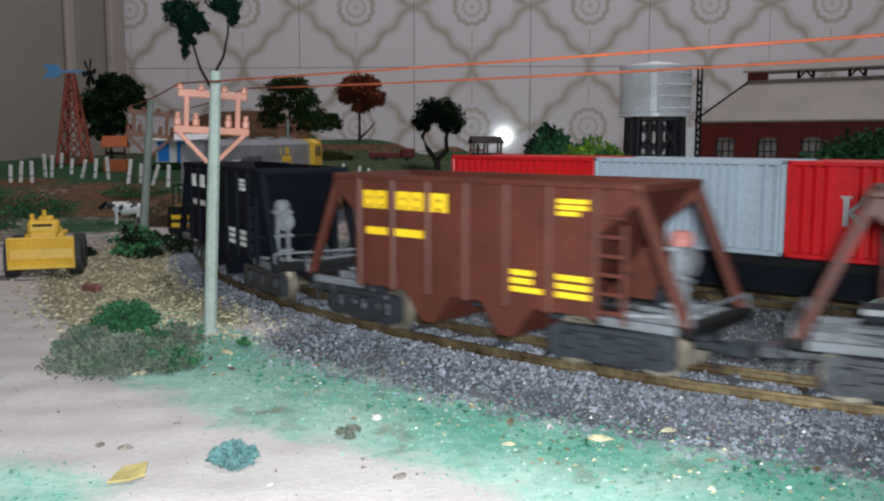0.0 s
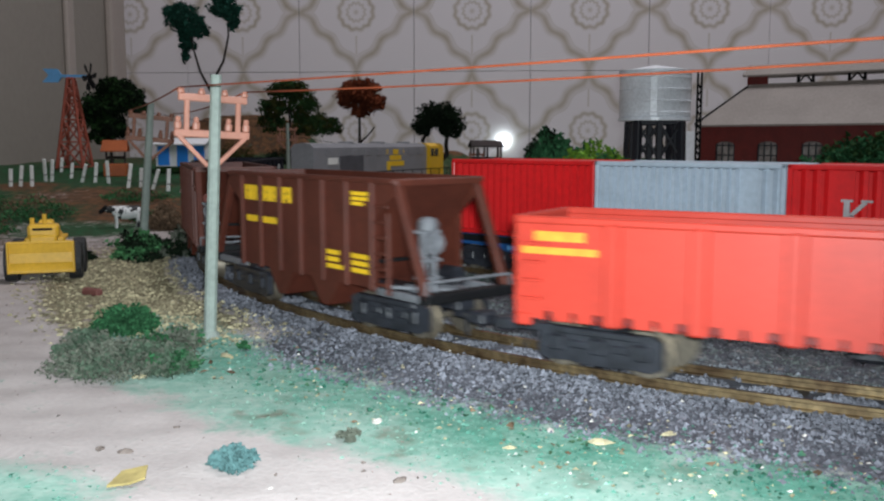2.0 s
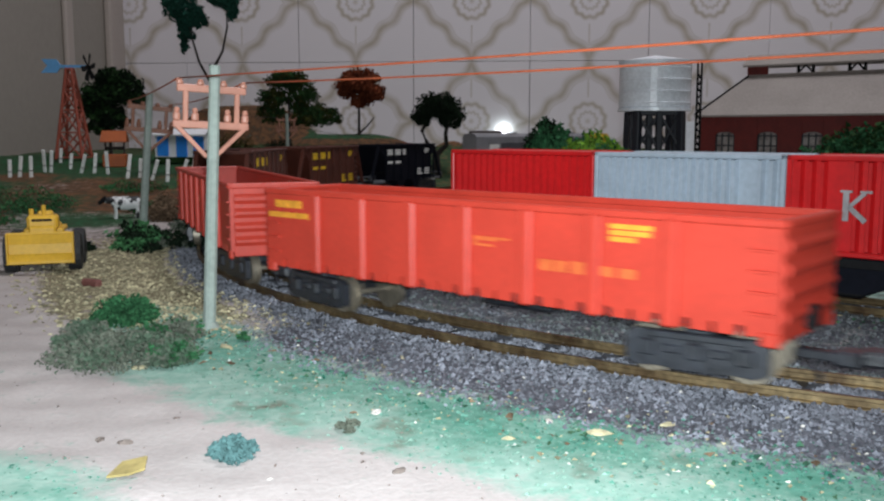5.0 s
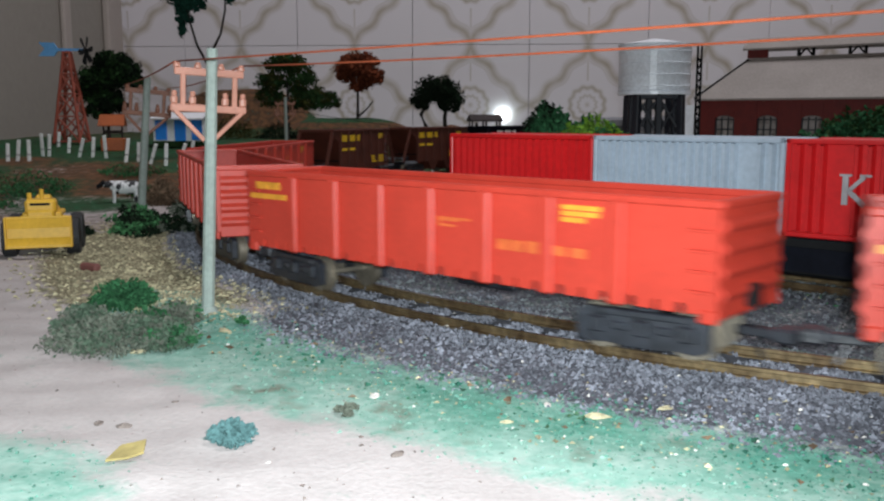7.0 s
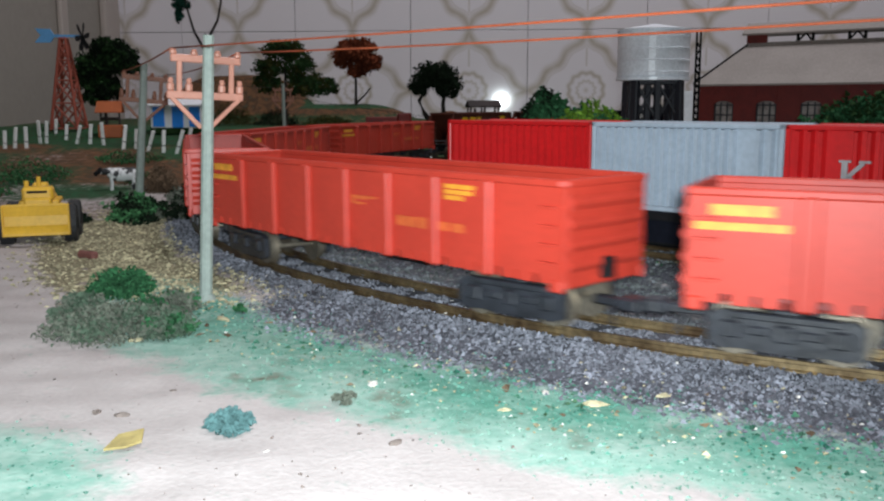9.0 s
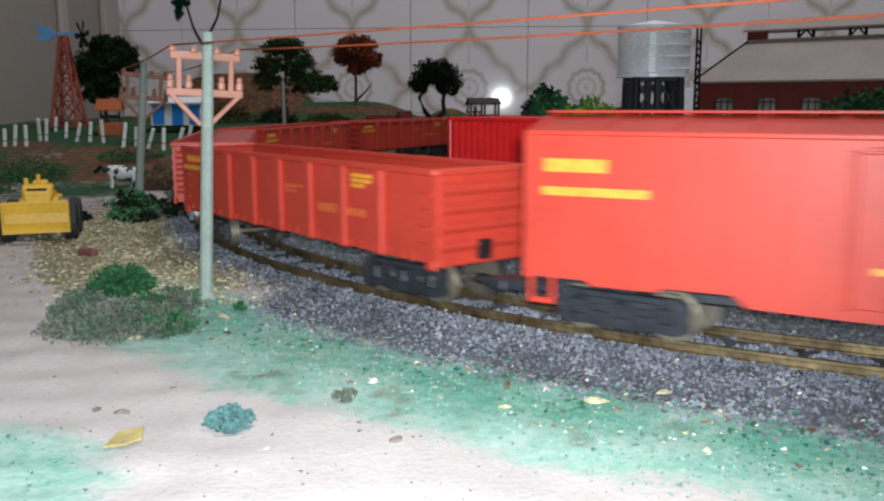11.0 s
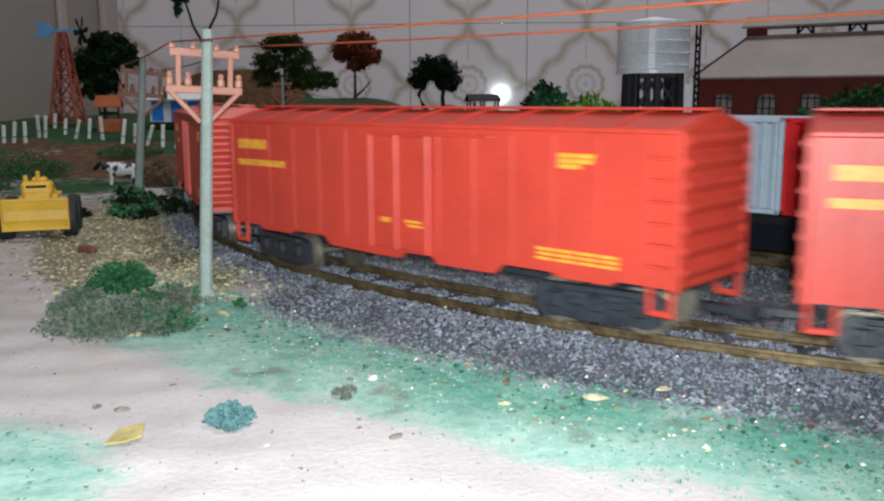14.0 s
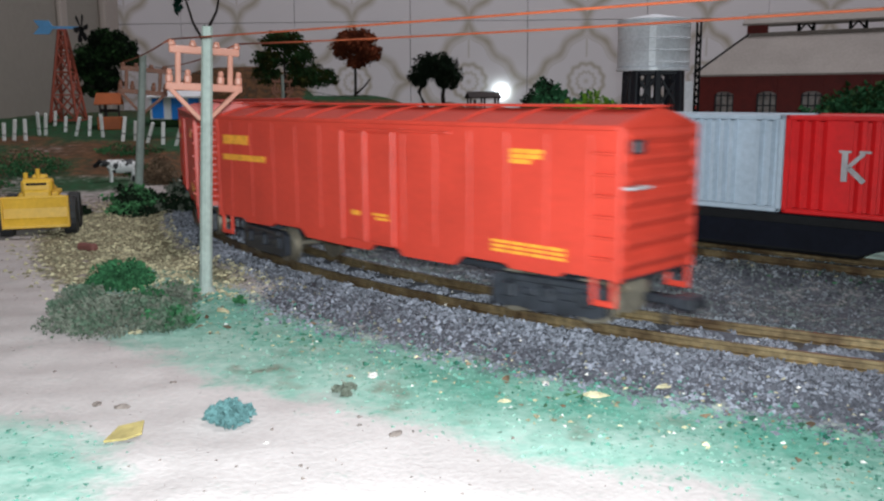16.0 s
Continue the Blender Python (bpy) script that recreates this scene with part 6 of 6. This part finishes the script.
def station():
    a, b = Vector((0.205, 0.72, 0)), Vector((0.3130, 0.6390, 0))
    d = (b - a).normalized()
    z = -0.006
    t = thing("station_building", "dark red brick station with grey roof and clerestory", "station", Matrix.Translation(a + Vector((0, 0, z))) @ Matrix.Rotation(math.atan2(d.y, d.x), 4, "Z"))
    L, D, E = 0.30, 0.085, 0.0735
    wins = [0.0195 + 0.0325 * i for i in range(9)]
    # front wall in strips between the windows
    x = 0.0
    ww, z0, z1 = 0.0076, 0.030, 0.0555
    for w in wins + [None]:
        x1 = L if w is None else w - ww
        part("wall", Shape().box(x, x1, 0, 0.003, 0, E, 0.0002), BRICKRED, t)
        if w is None:
            break
        part("wall", Shape().box(w - ww, w + ww, 0, 0.003, 0, z0, 0.0002), BRICKRED, t)
        arch = [(w - ww, E), (w - ww, z1)] + [(w - ww * math.cos(math.pi * i / 8), z1 + 0.0032 * math.sin(math.pi * i / 8)) for i in range(1, 8)] + [(w + ww, z1), (w + ww, E)]
        part("wall", Shape().prism(arch, 0, 0.003), BRICKRED, t)
        win = part("window", Shape().box(w - ww, w + ww, 0.0022, 0.0028, z0, z1 + 0.003, 0.0001), WINDOWPANE, t, "dim arched window pane")
        bars = Shape()
        for u in (-ww + 0.0006, -ww / 3, ww / 3, ww - 0.0006):
            bars.box(w + u - 0.0005, w + u + 0.0005, 0.0008, 0.0020, z0, z1 + 0.0022, 0.0001)
        for q in (z0 + 0.0005, z0 + 0.009, z0 + 0.018, z1):
            bars.box(w - ww, w + ww, 0.0009, 0.0019, q - 0.0005, q + 0.0005, 0.0001)
        part("glazing_grid", bars, GREYFRAME, win)
        x = w + ww
    part("wall", Shape().box(0, L, D - 0.003, D, 0, E, 0.0002), BRICKRED, t)
    for xx in (0, L - 0.003):
        part("wall", Shape().add([(xx + u, v, q) for u in (0, 0.003) for v, q in ((0.003, 0), (D - 0.003, 0), (D - 0.003, E - 0.003), (D / 2, E + (0.0 if xx == 0 else 0.030)), (0.003, E - 0.003))], [[0, 1, 2, 3, 4], [9, 8, 7, 6, 5]] + [[i, (i + 1) % 5, 5 + (i + 1) % 5, 5 + i][::-1] for i in range(5)]), BRICKRED, t)
    rz = E + 0.031
    slope = lambda y0, z0_, y1, z1_, x0, x1, hip=0.0: Shape().add([(x0, y0, z0_), (x1, y0, z0_), (x1, y1, z1_), (x0 + hip, y1, z1_), (x0, y0, z0_ - 0.0014), (x1, y0, z0_ - 0.0014), (x1, y1, z1_ - 0.0014), (x0 + hip, y1, z1_ - 0.0014)], [[0, 1, 2, 3], [4, 7, 6, 5], [0, 4, 5, 1], [1, 5, 6, 2], [2, 6, 7, 3], [3, 7, 4, 0]])
    part("roof", slope(-0.004, E - 0.002, D * 0.40, rz - 0.002, -0.004, L + 0.004, 0.029), ROOFGREY, t, "grey card roof slope")
    part("roof", slope(D + 0.004, E - 0.002, D * 0.60, rz - 0.002, -0.004, L + 0.004, 0.029), ROOFGREY, t, "grey card roof slope")
    part("clerestory_sill", Shape().box(0.026, L, D * 0.40 - 0.001, D * 0.40 + 0.001, rz - 0.003, rz - 0.0005, 0.0002), ROOFGREY, t)
    part("clerestory_beam", Shape().box(0.024, L, D * 0.40 - 0.001, D * 0.40 + 0.001, rz + 0.0055, rz + 0.0070, 0.0002), BLACK, t)
    part("hip_ridge", Shape().bar((-0.004, -0.004, E - 0.0014), (0.025, D * 0.40, rz - 0.0014), 0.0012), BLACK, t, "dark hip edge of the roof")
    part("clerestory_end", Shape().box(0.024, 0.040, D * 0.40 - 0.0012, D * 0.40 + 0.0008, rz - 0.001, rz + 0.006, 0.0002), BRICKRED, t, "dark red clerestory end panel")
    for xx in (0.062, 0.099, 0.158, 0.217, 0.270):
        part("clerestory_truss", Shape().box(xx, xx + 0.0022, D * 0.40 - 0.0008, D * 0.40 + 0.0008, rz - 0.002, rz + 0.006, 0.0002).box(xx + 0.011, xx + 0.0132, D * 0.40 - 0.0008, D * 0.40 + 0.0008, rz - 0.002, rz + 0.006, 0.0002).bar((xx + 0.001, D * 0.40, rz - 0.001), (xx + 0.0066, D * 0.40, rz + 0.0055), 0.0013).bar((xx + 0.012, D * 0.40, rz - 0.001), (xx + 0.0066, D * 0.40, rz + 0.0055), 0.0013), BLACK, t)
    part("clerestory_roof", slope(D * 0.36, rz + 0.0065, D * 0.5, rz + 0.0150, 0.021, L + 0.004), ROOFGREY, t)
    part("clerestory_roof", slope(D * 0.64, rz + 0.0065, D * 0.5, rz + 0.0150, 0.021, L + 0.004), ROOFGREY, t)


station()


def shelter():
    x, y = 0.0505, 1.045
    z = ground_z(x, y)
    t = thing("open_shelter", "dark open-sided shelter with a pitched roof", "shelter", Matrix.Translation((x, y, z - 0.001)) @ Matrix.Rotation(0.15, 4, "Z"))
    H = 0.0500 - z
    for sx in (-0.016, 0.0, 0.016):
        for sy in (-0.009, 0.009):
            part("post", Shape().box(sx - 0.0009, sx + 0.0009, sy - 0.0009, sy + 0.0009, 0, H, 0.0002), DARKROOF, t)
    for sy in (-0.009, 0.009):
        for q in (0.35, 0.7):
            part("rail", Shape().box(-0.016, 0.016, sy - 0.0006, sy + 0.0006, H * q - 0.0007, H * q + 0.0007, 0.0002), DARKROOF, t)
    for sy in (1, -1):
        part("roof_slope", Shape().add([(-0.0185, sy * 0.015, H - 0.001), (0.0185, sy * 0.015, H - 0.001), (0.0185, 0, H + 0.0055), (-0.0185, 0, H + 0.0055), (-0.0185, sy * 0.015, H - 0.0025), (0.0185, sy * 0.015, H - 0.0025), (0.0185, 0, H + 0.0040), (-0.0185, 0, H + 0.0040)],
                                       [[0, 1, 2, 3], [4, 7, 6, 5], [0, 4, 5, 1], [1, 5, 6, 2], [2, 6, 7, 3], [3, 7, 4, 0]]), DARKROOF, t)


shelter()
# low maroon van standing on the far rise, and a brown hut by the tower
vz = ground_z(-0.062, 1.10)
van = thing("maroon_truck", "low maroon model truck on the far bank", "truck", Matrix.Translation((-0.062, 1.10, vz)))
part("body", Shape().box(-0.026, 0.012, -0.008, 0.008, 0.003, 0.0105, 0.001), BRICKRED, van)
part("cab", Shape().box(0.012, 0.029, -0.008, 0.008, 0.003, 0.0150, 0.002), BRICKRED, van)
for wx in (-0.018, -0.008, 0.020):
    part("wheel", Shape().rod((wx, -0.009, 0.003), (wx, 0.009, 0.003), 0.003, 12), TYRE, van)
hz = ground_z(0.116, 0.66)
hut = thing("brown_hut", "small brown hut behind the water tower", "hut", Matrix.Translation((0.122, 0.66, hz)))
part("wall", Shape().box(-0.010, 0.010, -0.01, 0.01, 0, 0.036, 0.0004), BRICKRED, hut)
part("roof", Shape().prism([(-0.013, 0.035), (0.013, 0.035), (0, 0.046)], -0.012, 0.012), DARKROOF, hut)

# ---- small things lying on the ground ----
lz = ground_z(-0.0540, 0.1500)
thing("dry_leaf", "crumpled yellow dry leaf on the earth", "leaf", Matrix.Translation((-0.0540, 0.1500, lz + 0.0008)) @ Matrix.Rotation(0.3, 4, "Z"),
      shape=Shape().add([(-0.0036, -0.0022, 0), (0, -0.0028, 0.0003), (0.0026, -0.0012, 0.0004), (0.0030, 0.0030, 0.0011), (-0.0012, 0.0022, 0.0008), (-0.0036, -0.0022, -0.0004), (0, -0.0028, -0.0001), (0.0026, -0.0012, 0.0), (0.0030, 0.0030, 0.0007), (-0.0012, 0.0022, 0.0004)],
                        [[0, 1, 4], [1, 2, 3, 4], [5, 9, 6], [6, 9, 8, 7], [0, 5, 6, 1], [1, 6, 7, 2], [2, 7, 8, 3], [3, 8, 9, 4], [4, 9, 5, 0]]), mat=material("dry_leaf_ochre", (0.30, 0.235, 0.085), 0.85, vary=0.3, bump=0.3))
thing("fallen_block", "reddish brown block lying on the road", "block", Matrix.Translation((-0.1335, 0.3400, ground_z(-0.1335, 0.34))) @ Matrix.Rotation(-0.5, 4, "Z"),
      shape=Shape().box(-0.0046, 0.0046, -0.0016, 0.0016, 0, 0.0030, 0.0008), mat=material("reddish_block", (0.16, 0.055, 0.045), 0.8, vary=0.3))
wob = random.Random(77)
for gx, gy, r, mm in ((-0.066, 0.168, 0.0011, GRIT), (-0.0605, 0.1660, 0.0013, GRIT), (-0.0545, 0.180, 0.0007, GRIT), (-0.0760, 0.220, 0.0016, STRAW), (-0.0290, 0.1465, 0.0005, CHIP), (-0.0075, 0.150, 0.0012, GRIT), (-0.0135, 0.1815, 0.0012, CHIP), (0.0300, 0.1680, 0.0018, STRAW),
                      (0.0215, 0.1760, 0.0011, CHIP), (0.0130, 0.1660, 0.0010, STRAW), (-0.0590, 0.2420, 0.0016, STRAW), (-0.100, 0.30, 0.0012, GRIT), (-0.116, 0.290, 0.0014, GRIT), (-0.091, 0.1640, 0.0009, CHIP), (0.0450, 0.1730, 0.0012, STRAW), (-0.125, 0.315, 0.0012, GRIT)):
    sh = Shape()
    sh.lathe([(r * 0.5, 0), (r, r * 0.2), (r * 0.75, r * 0.55), (r * 0.2, r * 0.7)], 6)
    sh.v = [(p[0] * wob.uniform(1.0, 1.9), p[1] * wob.uniform(0.6, 1.1), p[2] * wob.uniform(0.7, 1.1)) for p in sh.v]
    thing("pebble", "small loose stone on the layout ground", "stone", Matrix.Translation((gx, gy, ground_z(gx, gy) - 0.0002)) @ Matrix.Rotation(wob.uniform(0, 6), 4, "Z"), group="loose stones", shape=sh, mat=mm)


def scatter(name, label, category, count, region, size, mat, seed, flat=0.7, choose=None):
    """Loose crumbs over a stretch of ground, as one object."""
    r = np.random.RandomState(seed)
    x = r.uniform(region[0], region[1], count * 6)
    y = region[2] + (region[3] - region[2]) * r.uniform(0, 1, count * 6) ** 1.4
    d, s = line_distance(x, y)
    sd = side_distance(x, y)
    keep = choose(x, y, np.where(s > 0, d, -d), sd, r)
    x, y, d, s, sd = x[keep][:count], y[keep][:count], d[keep][:count], s[keep][:count], sd[keep][:count]
    z = heights(x, y, d, s, sd)
    n = len(x)
    base = np.array([[1, 0, 0], [-0.5, 0.87, 0], [-0.5, -0.87, 0], [0.1, 0, 1.0], [0.1, 0.1, -0.6]])
    tri = np.array([[0, 1, 3], [1, 2, 3], [2, 0, 3], [1, 0, 4], [2, 1, 4], [0, 2, 4]])
    ang = r.uniform(0, 6.28, n)
    sc = size * (0.6 + 1.1 * r.uniform(0, 1, n) ** 2.5)
    st = r.uniform(0.6, 1.4, (n, 3)) * np.array([1, 1, flat])
    v = base[None] * st[:, None] * sc[:, None, None] + r.uniform(-0.25, 0.25, (n, 5, 3)) * sc[:, None, None]
    c, q = np.cos(ang)[:, None], np.sin(ang)[:, None]
    vx, vy = v[..., 0] * c - v[..., 1] * q, v[..., 0] * q + v[..., 1] * c
    verts = np.stack([vx + x[:, None], vy + y[:, None], v[..., 2] + z[:, None] + (sc * 0.2)[:, None]], -1).reshape(-1, 3)
    faces = (tri[None] + 5 * np.arange(n)[:, None, None]).reshape(-1, 3)
    me = bpy.data.meshes.new(name)
    me.from_pydata(verts.tolist(), [], faces.tolist())
    me.materials.append(mat)
    tagged(new(name, me), label, category, kind="stuff")


AREA = (-0.20, 0.16, 0.11, 0.60)
scatter("ballast_stones", "loose grey ballast stones between and beside the rails", "ballast", 60000, AREA, 0.00046, BALLAST, 1, 0.8,
        lambda x, y, o, sd, r: (o > -0.014) & (o < 0.022 + 0.022 * r.uniform(0, 1, len(x)) ** 1.6 * smooth(0.285, 0.235, y)) & (np.abs(np.abs(o) - GAUGE / 2) > 0.0016))
scatter("ballast_stones", "dirty mossy ballast with shade painted in, between the main line and the siding", "ballast", 26000, AREA, 0.00050, BALLASTDIRTYSHADED, 31, 0.8,
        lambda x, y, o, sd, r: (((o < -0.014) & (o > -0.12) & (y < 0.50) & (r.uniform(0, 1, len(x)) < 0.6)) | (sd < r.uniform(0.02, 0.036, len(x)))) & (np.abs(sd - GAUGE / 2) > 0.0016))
scatter("turf_crumbs", "green dyed turf crumbs on the verge", "turf", 7000, (-0.10, 0.14, 0.11, 0.30), 0.00034, TURF, 2, 0.6,
        lambda x, y, o, sd, r: (o > r.uniform(0.024, 0.040, len(x))) & (o < r.uniform(0.030, 0.066, len(x))) & (y + 0.25 * x < 0.275))
scatter("pale_turf", "pale mint turf crumbs along the sandy edge", "turf", 3000, (-0.10, 0.14, 0.11, 0.29), 0.00036, TURFPALE, 12, 0.4,
        lambda x, y, o, sd, r: (o > r.uniform(0.040, 0.062, len(x))) & (o < r.uniform(0.062, 0.078, len(x))) & (y + 0.25 * x < 0.27))
scatter("turf_crumbs", "green dyed turf crumbs beside the siding", "turf", 1500, (0.0, 0.30, 0.14, 0.40), 0.0007, LEAFBUSH, 21, 0.5,
        lambda x, y, o, sd, r: (sd > r.uniform(0.011, 0.016, len(x))) & (sd < r.uniform(0.016, 0.026, len(x))) & (o < -0.024) & (wobble(x, y, 90, 71) > -0.15))
scatter("straw_flakes", "pale straw flakes beside the siding", "straw", 420, (0.0, 0.30, 0.14, 0.40), 0.0006, STRAW, 22, 0.5,
        lambda x, y, o, sd, r: (sd > 0.011) & (sd < r.uniform(0.014, 0.030, len(x))) & (o < -0.020))
scatter("turf_crumbs", "green dyed turf crumbs on the sandy corner", "turf", 1100, (-0.13, -0.05, 0.10, 0.175), 0.00036, TURF, 6, 0.45,
        lambda x, y, o, sd, r: np.hypot((x + 0.087) * 0.95, y - 0.124) < r.uniform(0.012, 0.042, len(x)))
scatter("straw_flakes", "straw-coloured flakes scattered along the bank", "straw", 5600, (-0.20, -0.03, 0.25, 0.50), 0.0007, STRAW, 3, 0.5,
        lambda x, y, o, sd, r: (o > 0.019) & (o < r.uniform(0.045, 0.085, len(x))) & (y > r.uniform(0.252, 0.285, len(x))))
scatter("straw_flakes", "pale flakes scattered over turf and ballast", "straw", 520, (-0.10, 0.14, 0.12, 0.27), 0.00045, STRAW, 4, 0.5,
        lambda x, y, o, sd, r: (o > 0.020) & (o < 0.06))
scatter("foam_clumps", "dark teal foam clumps along the edge of the ballast", "turf", 900, (-0.09, 0.14, 0.12, 0.27), 0.0006, CLUMPTEAL, 14, 0.6,
        lambda x, y, o, sd, r: (o > r.uniform(0.026, 0.036, len(x))) & (o < r.uniform(0.036, 0.056, len(x))) & (wobble(x, y, 110, 61) > 0.0))
scatter("dead_scraps", "brown withered scraps lying in the turf", "scraps", 50, (-0.09, 0.14, 0.12, 0.26), 0.0010, LEAFTAN, 15, 0.4,
        lambda x, y, o, sd, r: (o > 0.026) & (o < 0.060))
scatter("white_chips", "tiny white chips among the ballast", "chips", 330, (-0.10, 0.14, 0.12, 0.35), 0.00036, CHIP, 5, 0.6,
        lambda x, y, o, sd, r: (o > -0.03) & (o < 0.06))
scatter("earth_grit", "fine grit strewn over the sandy earth", "grit", 650, (-0.22, 0.03, 0.10, 0.50), 0.00030, GRIT, 7, 0.7,
        lambda x, y, o, sd, r: (o > 0.06))

# ---- what moves: the train along its line, bogies following the curve, wheels rolling ----
SPEED = 0.103
GAIN = [0.0094, 0.0093, 0.0096, 0.0106, 0.0095, 0.0072, 0.0029, -0.0006, -0.0069, -0.0129, -0.0183, -0.0229, -0.0263, -0.0279, -0.0294, -0.0282, -0.0258,
        -0.0223, -0.0188, -0.0151, -0.0114, -0.0082, -0.0058, -0.0041, -0.0042, -0.0047, -0.0060, -0.0084, -0.0114, -0.0142, -0.0168, -0.0205, -0.0233]


def front_at(t):
    """Place of the first gondola's front along the line."""
    return 0.6858 + SPEED * (t - 8) + float(np.interp(t, np.arange(33) * 0.5, GAIN))


def car_pose(s, spacing):
    (a, _), (b, _) = on_line(s + spacing / 2), on_line(s - spacing / 2)
    m, d = (a + b) / 2, a - b
    return Matrix.Translation((m[0], m[1], 0)) @ Matrix.Rotation(math.atan2(d[1], d[0]), 4, "Z")


def motions():
    times = [i * 0.5 for i in range(33)]
    ticks = [i / 15 for i in range(241)]
    spin = [front_at(t) / WHEEL_R for t in ticks]
    for car, middle, spacing, bogies, sets in TRAIN:
        walk(car, [(t, car_pose(front_at(t) + middle, spacing)) for t in times])
        for b, sx in zip(bogies, (1, -1)):
            rows = []
            for t in times:
                s = front_at(t) + middle
                th = on_line(s + sx * spacing / 2)[1]
                yaw = (car_pose(s, spacing).to_euler().z - th + math.pi) % (2 * math.pi) - math.pi
                rows.append((t, Matrix.Translation((sx * spacing / 2, 0, 0)) @ Matrix.Rotation(-yaw, 4, "Z")))
            walk(b, rows)
        for w in sets:
            at = w.matrix_basis.translation.copy()
            walk(w, [(t, Matrix.Translation(at) @ Matrix.Rotation(a, 4, "Y")) for t, a in zip(ticks, spin)])


motions()
